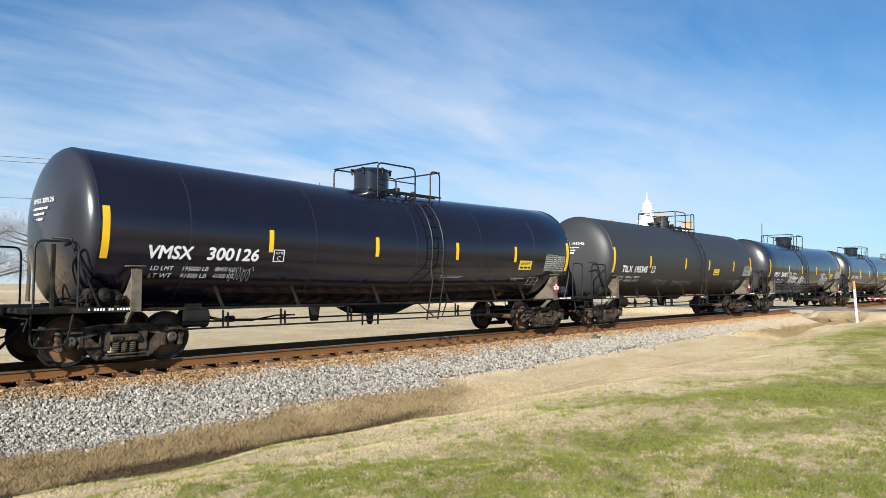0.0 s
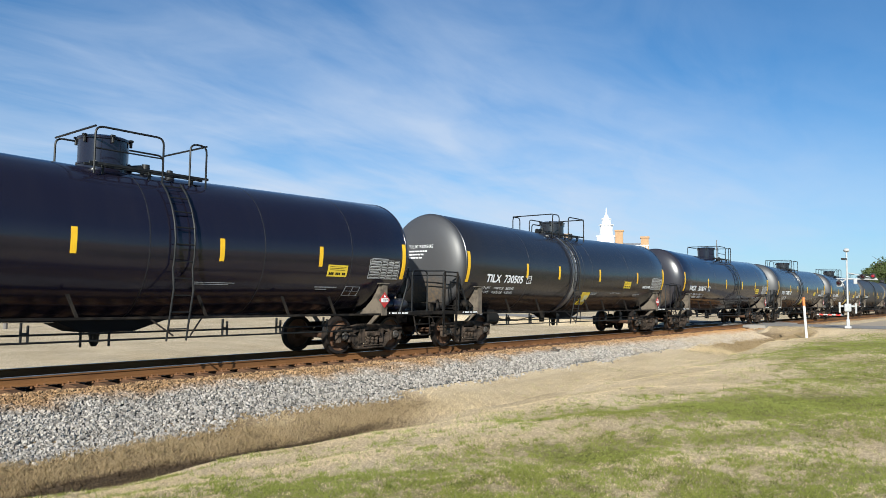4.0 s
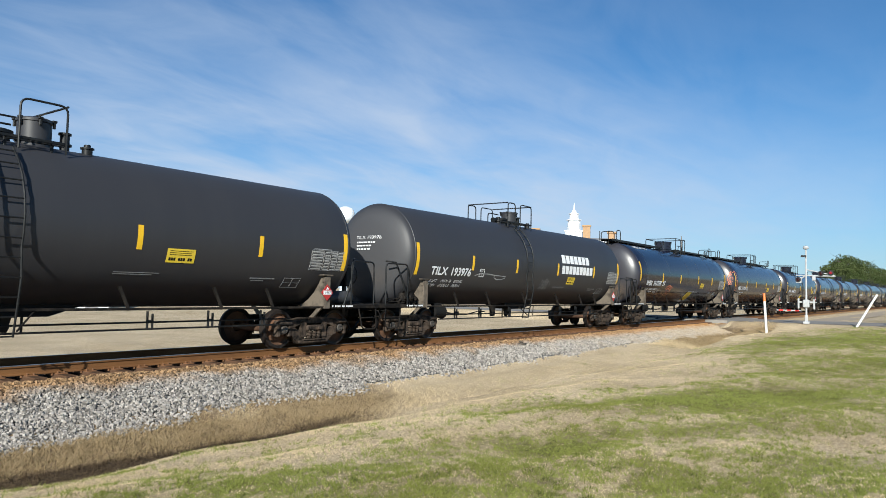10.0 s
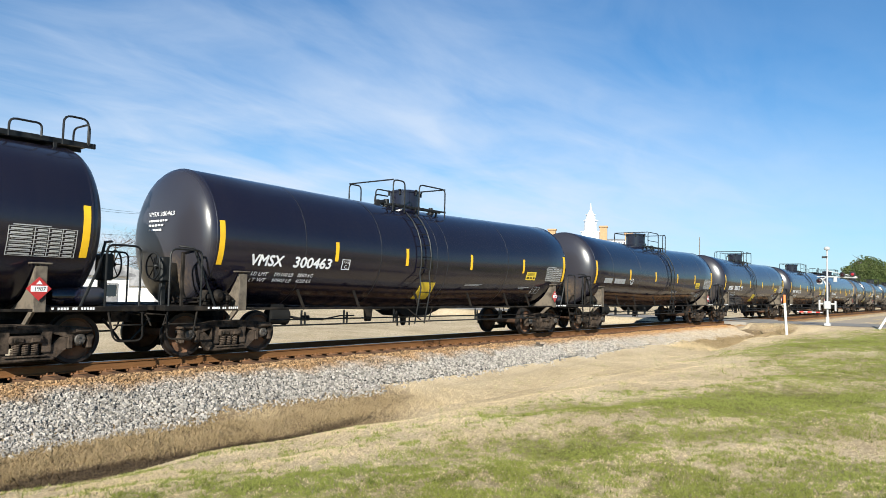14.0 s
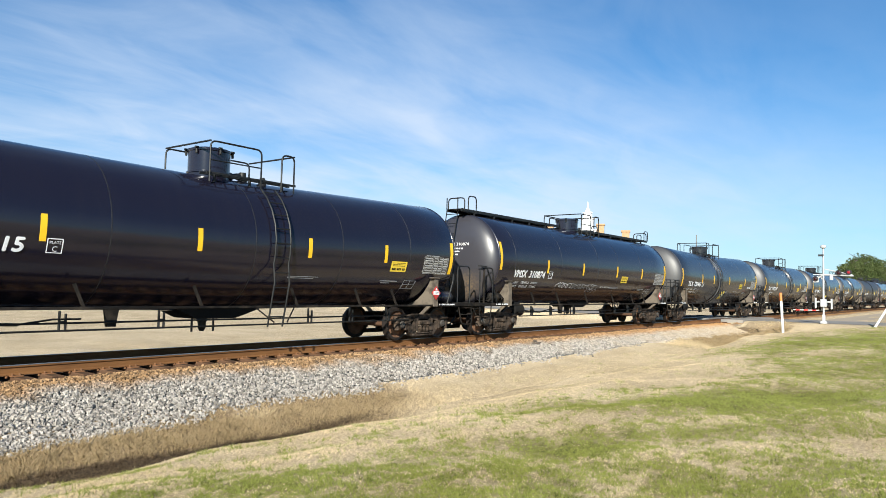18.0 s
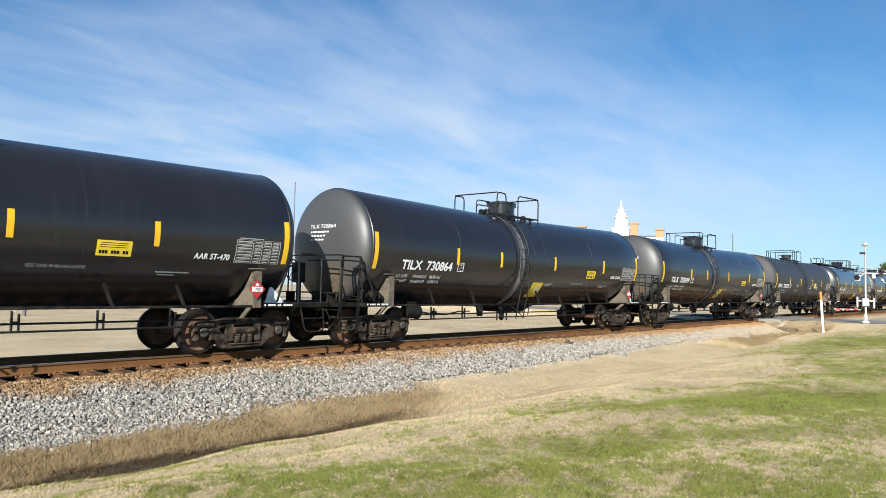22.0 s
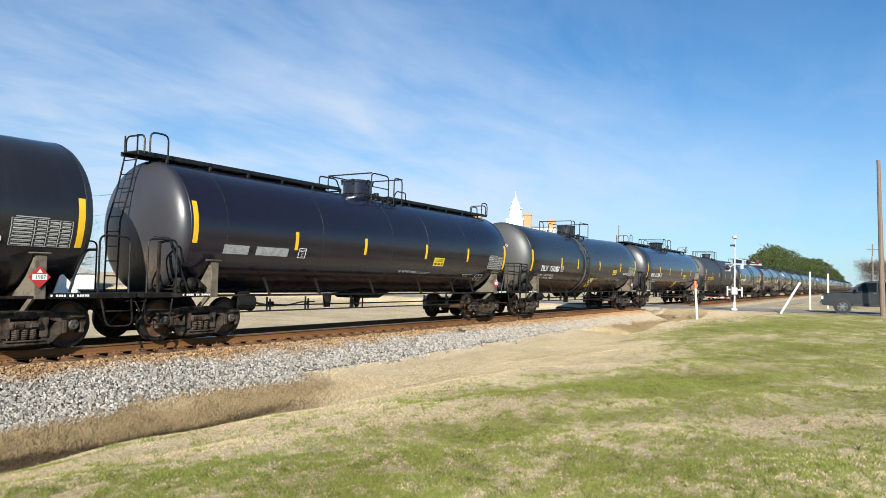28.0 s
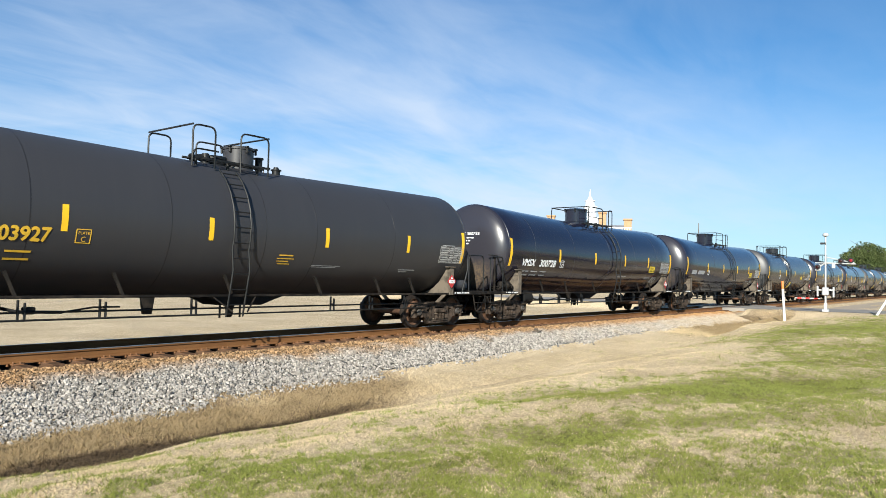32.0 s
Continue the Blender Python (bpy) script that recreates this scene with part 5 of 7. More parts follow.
    if short_first:
        part("valve_guard", handrail([(x - 1.02, 0.30, zt - 0.05), (x - 1.02, 0.30, zt + 0.40), (x - r, 0.30, zt + 0.40)]), M_BLACK, car)
    else:
        part("railing", Shape().tube([(loops[0][0], -0.88, zt + 0.26), (loops[0][1], -0.88, zt + 0.26)], 0.016), M_BLACK, car)


EYE = Shape().box((0, 0, 0), (0.05, 0.05, 0.12), 0.01).box((0, 0, 0.08), (0.09, 0.06, 0.05), 0.01).mesh("eye_bolt", M_BLACK)
RUNG = Shape().tube([(-0.21, 0, 0), (0.21, 0, 0)], 0.014, 6).mesh("rung", M_BLACK)
BRACE = Shape().tube([(0, 0.02, 0.22), (0.17, -0.06, -0.24)], 0.034, 4).mesh("brace", M_UNDER, 0)
HANGER = Shape().box((0, 0, 0), (0.03, 0.05, 0.36), 0.004).box((0.11, 0, -0.02), (0.03, 0.05, 0.30), 0.004).box((0.05, 0, -0.02), (0.10, 0.06, 0.05), 0.008).mesh("pipe_hanger", M_BLACK)


def ladder(car, k, full):
    """Side ladder from the platform over the flank to below the sill."""
    if k.ladder is None:
        # ladder on the leading head instead
        h = -k.half - 0.40
        for yy in (-0.02, 0.44):
            part("ladder_stile", Shape().tube([(h - 0.35, yy, 1.06), (h - 0.33, yy, 2.6), (h - 0.12, yy, 3.4), (h + 0.02, yy, 4.12), (h + 0.02, yy, 4.62)], 0.02, 6), M_BLACK, car)
        if full:
            for i in range(9):
                z = 1.40 + 0.33 * i
                xx = np.interp(z, [1.06, 2.6, 3.4, 4.12], [h - 0.35, h - 0.33, h - 0.12, h + 0.02])
                part("rung", RUNG, None, car).matrix_basis = pose(float(xx), 0.21, z, 0, 0, 90)
        return
    x, off = k.ladder, 0.10
    ang = [radians(a) for a in (38, 50, 62, 74, 86, 98, 106)]
    pts = [(-math.sin(a) * (R_TANK + off), k.zc(x) + math.cos(a) * (R_TANK + off)) for a in ang] + [(-1.62, 1.55), (-1.42, 0.55)]
    for s in (-0.21, 0.21):
        part("ladder_stile", Shape().tube([(x + s, y, z) for y, z in pts], 0.021, 6), M_BLACK, car)
    if full:
        run = [0.0]
        for a, b in zip(pts, pts[1:]):
            run.append(run[-1] + math.hypot(b[0] - a[0], b[1] - a[1]))
        for i in range(12):
            d = 0.12 + i * 0.335
            if d > run[-1]:
                break
            y, z = float(np.interp(d, run, [p[0] for p in pts])), float(np.interp(d, run, [p[1] for p in pts]))
            part("rung", RUNG, None, car).matrix_basis = pose(x, y, z)
        for s in (-0.62, 0.55):
            part("ladder_strut", Shape().tube([(x + s, -1.44, 1.02), (x + (0.18 if s > 0 else -0.18), -1.62, 0.66)], 0.017, 6), M_UNDER, car)


def underside(car, k, full):
    # bottom outlet in its sloped skid
    zb = k.zc(0) - R_TANK
    sh = Shape()
    pr = [(-0.95, 0.06), (-0.45, -0.16), (0.55, -0.16), (1.25, 0.06), (1.25, 0.35), (-0.95, 0.35)]
    sh.prism(pr[::-1], (0.1, 0, zb), (1, 0, 0), (0, 0, 1), 0.9)
    part("outlet_skid", sh, M_INK, car)
    part("outlet_valve", Shape().lathe((0.08, 0, zb - 0.46), (0, 0, 1), [(0, 0.0), (0.0, 0.05), (0.08, 0.09), (0.16, 0.09), (0.3, 0.12)], 12).box((-0.18, 0, zb - 0.30), (0.04, 0.04, 0.34), 0.005).box((0.38, 0, zb - 0.30), (0.04, 0.04, 0.34), 0.005), M_BLACK, car)
    # side angle with braces up to the flank
    part("side_angle", Shape().box((0, -1.46, 1.005), (14.1, 0.06, 0.05), 0.006).box((0, -1.43, 0.985), (14.1, 0.10, 0.012)), M_UNDER, car, "grey steel side angle")
    for xx in (-5.2, -3.35, -0.95 if not k.band else 0.2, 1.6, 3.7, 5.1):
        o = part("brace", BRACE, None, car)
        o.matrix_basis = pose(xx - 0.1, -1.38, 1.22)
    # brake rods below
    for y, z in ((-1.18, 0.73), (-1.24, 0.60)):
        part("brake_rod", Shape().tube([(-5.9, y, z), (5.9, y, z)], 0.020, 6), M_BLACK, car)
    for xx in ((-5.0, -3.6, -1.7, 2.2, 3.6, 5.0) if full else (-5.0, -1.7, 3.6)):
        part("pipe_hanger", HANGER, None, car).matrix_basis = pose(xx, -1.20, 0.77)
    if full:
        if k.paint == "T":
            part("guard_plate", Shape().prism([(7.18, 1.07), (7.72, 1.07), (7.62, 1.16), (7.36, 1.42), (7.30, 1.40)], (0, -1.22, 0), (1, 0, 0), (0, 0, 1), 0.03), M_WHITE, car, "pale triangular guard plate")
        else:
            part("air_reservoir", Shape().lathe((7.62, -1.02, 1.24), (1, 0, 0), [(-0.52, 0.05), (-0.48, 0.13), (-0.38, 0.18), (0.38, 0.18), (0.48, 0.13), (0.52, 0.05)], 18), PAINT[k.paint], car, "black cylindrical air reservoir")
        cv = part("control_valve", Shape().box((-7.42, -1.20, 1.24), (0.30, 0.22, 0.30), 0.05).lathe((-7.42, -1.30, 1.28), (0, -1, 0), [(0, 0.13), (0.06, 0.13), (0.08, 0.10), (0.12, 0.06), (0.12, 0.0)], 14), M_UNDER, car, "grimy cast brake control valve")
        for xx, zz, rr in ((-7.66, 1.25, 0.11), (-7.18, 1.22, 0.10)):
            part("valve_body", Shape().lathe((xx, -1.20, zz - 0.16), (0, 0, 1), [(0, rr), (0.05, rr), (0.07, rr + 0.03), (0.11, rr + 0.03), (0.13, rr), (0.26, rr * 0.9), (0.30, rr * 0.6), (0.31, 0.0)], 14).box((xx, -1.33, zz), (0.12, 0.10, 0.12), 0.03), M_UNDER, cv)
        part("brake_pipe", Shape().tube([(-8.45, -1.28, 1.14), (-7.9, -1.30, 1.14), (-7.75, -1.30, 1.20)], 0.02).tube([(-8.3, -1.22, 1.22), (-7.85, -1.24, 1.22), (-7.62, -1.24, 1.36), (-7.2, -1.28, 1.36), (-7.02, -1.32, 1.20)], 0.016), M_UNDER, cv)
        # brake cylinder, its lever and rods under the tank
        bc = part("brake_cylinder", Shape().lathe((-5.75, -0.85, 0.80), (1, 0, 0), [(0, 0.08), (0.02, 0.17), (0.10, 0.19), (0.44, 0.19), (0.48, 0.21), (0.54, 0.21), (0.56, 0.08), (0.60, 0.04)], 18).box((-5.50, -0.85, 1.00), (0.40, 0.14, 0.16), 0.02), M_INK, car, "black brake cylinder")
        part("brake_lever", Shape().tube([(-5.16, -0.85, 0.80), (-4.95, -1.12, 0.74), (-4.25, -1.14, 0.72)], 0.03).box((-4.80, -1.12, 0.76), (0.22, 0.08, 0.13), 0.02).tube([(-4.25, -1.14, 0.72), (-3.70, -1.16, 0.80), (-3.2, -1.16, 0.80)], 0.018), M_INK, bc)
        part("rod_hanger", Shape().prism([(-0.14, 1.02), (0.14, 1.02), (0.08, 0.64), (-0.08, 0.64)], (-2.62, -1.10, 0), (1, 0, 0), (0, 0, 1), 0.10), M_UNDER, car)


def top_walk(car, k, full):
    """Running board along the whole top, on brackets."""
    zt = k.zc(0) + R_TANK
    sh = Shape()
    for x0, x1 in ((-8.16, -1.25), (1.15, 8.16)):
        sh = Shape()
        for yy in (-0.30, 0.30):
            sh.box(((x0 + x1) / 2, yy, zt + 0.10), (x1 - x0, 0.05, 0.10), 0.006)
        sh.box(((x0 + x1) / 2, 0, zt + 0.13), (x1 - x0, 0.58, 0.025), 0.004)
        part("running_board", sh, M_BLACK, car, "black top running board")
    for i in range(13):
        xx = -7.4 + 14.8 * i / 12
        if abs(xx) > 1.2:
            part("board_bracket", BRACKET, None, car).matrix_basis = pose(xx, 0, zt)
    for s in (-1, 1):
        part("end_hoop", handrail([(s * 8.02, -0.34, zt + 0.1), (s * 8.02, -0.34, zt + 0.52), (s * 8.02, 0.34, zt + 0.52), (s * 8.02, 0.34, zt + 0.1)]), M_BLACK, car)
        part("end_hoop", handrail([(s * 7.95, -0.44, zt + 0.1), (s * 7.95, -0.44, zt + 0.58), (s * 7.48, -0.44, zt + 0.58), (s * 7.48, -0.44, zt + 0.02)]), M_BLACK, car)
        if s > 0:
            part("grab_hoop", handrail([(7.1, -0.44, zt + 0.1), (7.1, -0.44, zt + 0.34), (6.55, -0.44, zt + 0.34), (6.55, -0.44, zt + 0.02)]), M_BLACK, car)
        part("grab_hoop", handrail([(s * 2.2 - 0.1, -0.40, zt + 0.1), (s * 2.2 - 0.1, -0.40, zt + 0.36), (s * 1.55, -0.40, zt + 0.36), (s * 1.4, -0.40, zt + 0.1)]), M_BLACK, car)


BRACKET = Shape().box((0, -0.30, 0.0), (0.07, 0.05, 0.22), 0.006).box((0, 0.30, 0.0), (0.07, 0.05, 0.22), 0.006).box((0, 0, 0.04), (0.06, 0.6, 0.04), 0.005).mesh("board_bracket", M_BLACK)


def tank_car(kind, full=True):
    k = KINDS[kind]
    car = thing("tank_car", (0, 0, 0), "", "tank car", "tank cars of the freight train")
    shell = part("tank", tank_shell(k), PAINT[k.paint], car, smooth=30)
    for xx in k.seams:
        part("weld_seam", ring(k, xx, 0.035, 0.0015), M_SEAM, shell)
    for s in (-1, 1):
        part("head_seam", ring(k, s * (k.half + 0.005), 0.05, 0.004), PAINT[k.paint], shell)
    if k.band:
        for dx in (-0.24, 0.24):
            part("jacket_band", ring(k, k.ladder + dx, 0.07, 0.035), PAINT[k.paint], shell)
        part("jacket_strip", ring(k, k.ladder, 0.34, 0.010), M_BRUSH, shell, "brushed grey jacket strip")
    e = k.half - 0.10
    for xx in k.stripes:
        part("reflective_stripe", hug(k, (xx - 0.055, xx + 0.055, 2.15, 2.62, 0)), M_YEL, car, "yellow reflective stripe")
    for xx in (-e, e):
        up = 0.24 if k.code == "W" and xx < 0 else 0.0
        part("reflective_stripe", hug(k, (xx - 0.065, xx + 0.065, 1.93 + up, 2.86 + up, 0)), M_YEL, car, "tall yellow reflective stripe")
    manway(car, k, full)
    ladder(car, k, full)
    if k.walk_top:
        top_walk(car, k, full)
    underside(car, k, full)
    for s in (-1, 1):
        end_gear(car, k, s, full)
        truck(car, 6.76 if s > 0 else -6.95, full)
    return car


def data_panel(car, k):
    """Test data table: rows of unreadable stencil between ruled lines."""
    x0, x1, z0, z1 = 6.24, 7.34, 1.92, 2.40
    box = []
    r = random.Random(2)
    for i in range(8):
        z = z0 + (z1 - z0) * i / 7
        box.append((x0, x1, z - 0.004, z + 0.004))
        if i < 7:
            for j in range(4):
                a = x0 + (x1 - x0) * (0.0 if j == 0 else 0.38 + 0.205 * (j - 1)) + 0.03
                b = a + (0.34 if j == 0 else 0.16)
                box.append((a, b, z + 0.016, z + 0.044))
    for j in (0, 0.37, 0.575, 0.78, 1.0):
        a = x0 + (x1 - x0) * j
        box.append((a - 0.006, a + 0.006, z0, z1))
    tagged(part("data_panel", bars(k, box, 0.008), M_TABLE, car, "grey test data table"), kind="stuff")


def placard(car, x, y, z, turn=0.0, white=False):
    m = Matrix.Translation((x, y, z)) @ Euler((0, 0, radians(turn))).to_matrix().to_4x4()
    a = 0.20
    sh = Shape().prism([(-a, 0), (0, -a), (a, 0), (0, a)], (0, 0, 0), (1, 0, 0), (0, 0, 1), 0.012)
    sh.v = [tuple(m @ Vector(p)) for p in sh.v]
    pl = part("placard", sh, M_RED if not white else M_WHITE, car, "red diamond hazard placard")
    num = Shape()
    if not white:
        num.box((0, -0.010, 0.0), (0.26, 0.006, 0.10))
        num.prism([(-0.05, 0.075), (0.05, 0.075), (0.0, 0.14)], (0, -0.010, 0), (1, 0, 0), (0, 0, 1), 0.006)
        num.v = [tuple(m @ Vector(p)) for p in num.v]
        part("number_field", num, M_WHITE, pl)
        pts, fc = glyphs("1987", 0.07)
        tx = Shape().add([tuple(m @ Vector((p * 1.0 - 0.085, -0.015, q - 0.035))) for p, q in pts], fc)
        part("number", tx, M_INK, pl)


def decals(car, k, kind):
    """Yellow emergency plate, vent notice, inspection box: the parts common to all."""
    kind = FAMILY.get(kind, kind)
    dx = {"V": 4.85, "T": 3.4, "W": 2.35, "D": 2.4}.get(kind, 3.0)
    if kind not in ("N", "G"):
        dz = -0.10 if k.code == "E" else 0.0
        pl = part("emergency_decal", hug(k, (dx, dx + 0.64, 1.93 + dz, 2.21 + dz, 0.0), 0.007), M_LEMON, car, "yellow emergency notice with black print")
        tagged(part("print", bars(k, [(dx + 0.06, dx + 0.58, 2.160 + dz, 2.170 + dz), (dx + 0.05, dx + 0.55, 2.122 + dz, 2.132 + dz), (dx + 0.06, dx + 0.56, 2.084 + dz, 2.094 + dz), *((dx + 0.05 + 0.054 * i, dx + 0.092 + 0.054 * i, 1.972 + dz, 2.03 + dz) for i in range(10) if i not in (3, 7))], 0.0095), M_INK, pl), kind="stuff")
    data_panel(car, k)
    tagged(part("small_stencil", bars(k, [*([] if kind == "T" else [(1.4, 2.35, 1.70, 1.715), (1.4, 2.2, 1.665, 1.68)]), (4.6, 5.3, 1.66, 1.685), (4.65, 5.0, 1.61, 1.63), (6.3, 6.9, 2.42, 2.44)]), M_GREYT, car), kind="stuff")
    a = 5.6
    if kind in ("V", "W", "D"):
        tagged(part("inspection_box", bars(k, [(a, a + 0.5, 1.47, 1.482, 0.0), (a, a + 0.5, 1.69, 1.702, 0.0), (a - 0.006, a + 0.006, 1.47, 1.702, 0.0), (a + 0.494, a + 0.506, 1.47, 1.702, 0.0), (a + 0.25, a + 0.26, 1.47, 1.702, 0.0), (a, a + 0.5, 1.585, 1.593, 0.0)]), M_GREYT, car), kind="stuff")
    b = {"V": -4.0, "G": -4.32, "N": -4.22, "T": -4.2, "W": -4.2, "D": -4.0}.get(kind, -4.1)
    tagged(part("clearance_box", bars(k, [(b, b + 0.27, 1.955, 1.97), (b, b + 0.27, 2.195, 2.21), (b, b + 0.016, 1.955, 2.21), (b + 0.254, b + 0.27, 1.955, 2.21)]), M_YTXT if kind == "N" else M_WHITE, car), kind="stuff")
    part("clearance_mark", lettering(k, "C", b + 0.09, 1.985, 0.095), M_YTXT if kind == "N" else M_WHITE, car)
    part("clearance_mark", lettering(k, "PLATE", b + 0.035, 2.115, 0.05, 0.2), M_YTXT if kind == "N" else M_WHITE, car)
    if kind == "T":
        if k.code == "T":
            pl = part("yellow_decal", hug(k, (-0.05, 0.57, 1.24, 1.72, 0.0), 0.007), M_LEMON, car, "faded yellow square decal")
            part("faded_patch", hug(k, (0.22, 0.50, 1.36, 1.60, 0.0), 0.0095), M_FADED, pl)
        tagged(part("white_notice", bars(k, [(0.66, 1.18, 1.70, 1.715), (0.64, 1.14, 1.665, 1.68), (0.66, 1.08, 1.63, 1.645)]), M_TABLE, car), kind="stuff")
        part("notice_stencil", lettering(k, "AAR ST-470", 5.30, 1.96, 0.115, 0.80, bold=0.005, slant=0.12), M_WHITE, car)
        part("notice_stencil", lettering(k, "VENT TANK WHEN UNLOADING", 2.3, 1.69, 0.06, 0.98, off=0.009), M_GREYT, car)
    if k.walk_top:
        part("notice_stencil", lettering(k, "VENT TANK WHEN UNLOADING", 0.50, 1.68, 0.065, 0.98, off=0.009), M_WHITE, car)
    for x0 in (-7.75, 7.0):
        sh = Shape()
        for i in range(15):
            if i not in (1, 6, 9):
                sh.box((x0 + i * 0.05, -1.507, 1.03), (0.034, 0.004, 0.042))
        tagged(part("sill_stencil", sh, M_WHITE, car), kind="stuff")
    if kind == "N":
        tagged(part("yellow_notice", bars(k, [(0.35, 0.75, 1.90, 1.93), (0.3, 0.8, 1.83, 1.85), (0.3, 0.65, 1.77, 1.79), (0.35, 0.7, 1.71, 1.73)]), M_YTXT, car), kind="stuff")
    if kind == "G":
        part("notice_stencil", lettering(k, "THERMAL PROTECTION", -2.78, 2.14, 0.06, 0.76, off=0.009), M_WHITE, car)
        part("notice_stencil", lettering(k, "SYSTEM EQUIPPED", -2.78, 2.05, 0.06, 0.62, off=0.009), M_WHITE, car)
        part("square_decal", hug(k, (2.32, 2.86, 2.00, 2.36, 0.0), 0.007), M_YELB, car, "faded square yellow decal")
        tagged(part("white_notice", bars(k, [(-2.8, -2.2, 1.80, 1.82), *((1.05, 1.45 - 0.05 * (i % 2), 2.12 - 0.05 * i, 2.135 - 0.05 * i) for i in range(5)), *((3.0, 3.4, 2.12 - 0.05 * i, 2.135 - 0.05 * i) for i in range(5))]), M_WHITE, car), kind="stuff")
    placard(car, 6.74, -1.56, 1.37)


def mark_car(car, kind, mark, number, lines=None):
    k = KINDS[kind]
    ink = M_YTXT if kind == "N" else M_WHITE
    z, hgt = 1.96, 0.245
    x1, w1, x2, w2 = (-6.38, 0.62, -5.64, 0.98) if kind == "N" else (-7.08, 0.86, -6.08, 1.24) if kind == "C" else (-7.15, 1.02, -5.87, 1.30) if kind == "G" else (-6.75, 0.88, -5.56, 1.17) if KINDS[kind].paint == "V" and not k.walk_top else (-6.48, 0.80, -5.52, 1.08) if kind == "D" else (-6.54, 0.78, -5.56, 1.08) if KINDS[kind].paint == "T" else (-6.64, 0.82, -5.64, 1.10)
    it = 0.14 if KINDS[kind].paint in ("V", "W") else 0.04
    colour = "white" if ink is M_WHITE else "yellow"
    stencil("reporting_mark", car, k, mark, x1, z, hgt, w1, ink, colour + " stencilled letters", it)
    stencil("car_number", car, k, number, x2, z, hgt, w2, ink, colour + " stencilled number", it)
    if lines:
        for (a, b, c), zz in zip(lines, (1.735, 1.60)):
            for tx, xx, ww in ((a, -6.62, 0.46), (b, -6.0, 0.56), (c, -5.30, 0.46)):
                part("load_limit", lettering(k, tx, xx, zz, 0.085, ww, slant=0.15, off=0.010), ink, car)
    else:
        tagged(part("load_limit", bars(k, [(a, a + w, z0, z0 + 0.035) for z0 in (1.755, 1.625) for a, w in ((-6.5, 0.14), (-6.3, 0.2), (-5.95, 0.45), (-5.3, 0.4))]), M_YTXT if kind == "N" else M_GREYT, car), kind="stuff")
    # small repeat on the leading head
    pts, fc = glyphs(mark + " " + number, 0.10)
    w = max(p[0] for p in pts)
    hz = 2.96

    def on_head(y, zz):
        return head_x(k, y, zz)
    part("head_mark", Shape().add([(on_head(0.42 - p * 0.98 / w, hz + q), 0.42 - p * 0.98 / w, hz + q) for p, q in pts], fc), ink, car)
    sh = Shape()
    for i, y1 in enumerate((-0.30, -0.22, -0.08)):
        zz, a = hz - 0.12 - 0.10 * i, 0.38
        while a > y1:
            b = a - (0.06, 0.09, 0.05, 0.11)[int(abs(a) * 37 + i) % 4]
            sh.add([(on_head(a, zz), a, zz), (on_head(b, zz), b, zz), (on_head(b, zz + 0.042), b, zz + 0.042), (on_head(a, zz + 0.042), a, zz + 0.042)], [(0, 1, 2, 3)])
            a = b - 0.028
    tagged(part("head_stencil", sh, ink, car), kind="stuff")


def head_x(k, y, z, off=0.02):
    """Surface of the leading head at y and height z."""
    rr = min(1.0, math.hypot(y, z - k.zc(9)) / R_TANK)
    return -k.half - HEAD * math.sqrt(max(0.0, 1 - rr ** (2 / 0.86))) - off


def scribble(car, k, x0, x1, z0, z1, loops, seed, mat, w=0.02, label="spray-painted scrawl", head=False):
    """Spray-can scrawl: a looping line of paint on the flank, or on the head, where x stands for y."""
    r = random.Random(seed)
    n = loops * 10
    ph, amp = r.uniform(0, 6), (z1 - z0) / 2
    pts = []
    for i in range(n + 1):
        t = i / n
        x = x0 + (x1 - x0) * t + 0.55 * (x1 - x0) / loops * math.sin(t * loops * 6.28 + ph) + r.uniform(-0.01, 0.01)
        z = (z0 + z1) / 2 + amp * (0.75 * math.cos(t * loops * 6.28 + ph) + 0.25 * math.sin(t * loops * 2.3 * 6.28))
        pts.append((x, z))
    sh = Shape()
    v, f = [], []
    for i, (x, z) in enumerate(pts):
        a, b = pts[max(i - 1, 0)], pts[min(i + 1, n)]
        d = Vector((b[0] - a[0], b[1] - a[1])).normalized()
        ww = w * r.uniform(0.6, 1.2)
        for s in (-1, 1):
            xx, zz = x - d.y * s * ww / 2, z + d.x * s * ww / 2
            v.append((head_x(k, xx, zz, 0.02 + i * 0.00001), xx, zz) if head else (xx, k.side(xx, zz, 0.009 + i * 0.00001), zz))
    f = [(2 * i, 2 * i + 2, 2 * i + 3, 2 * i + 1) for i in range(n)]
    return part("graffiti", sh.add(v, f), mat, car, label)


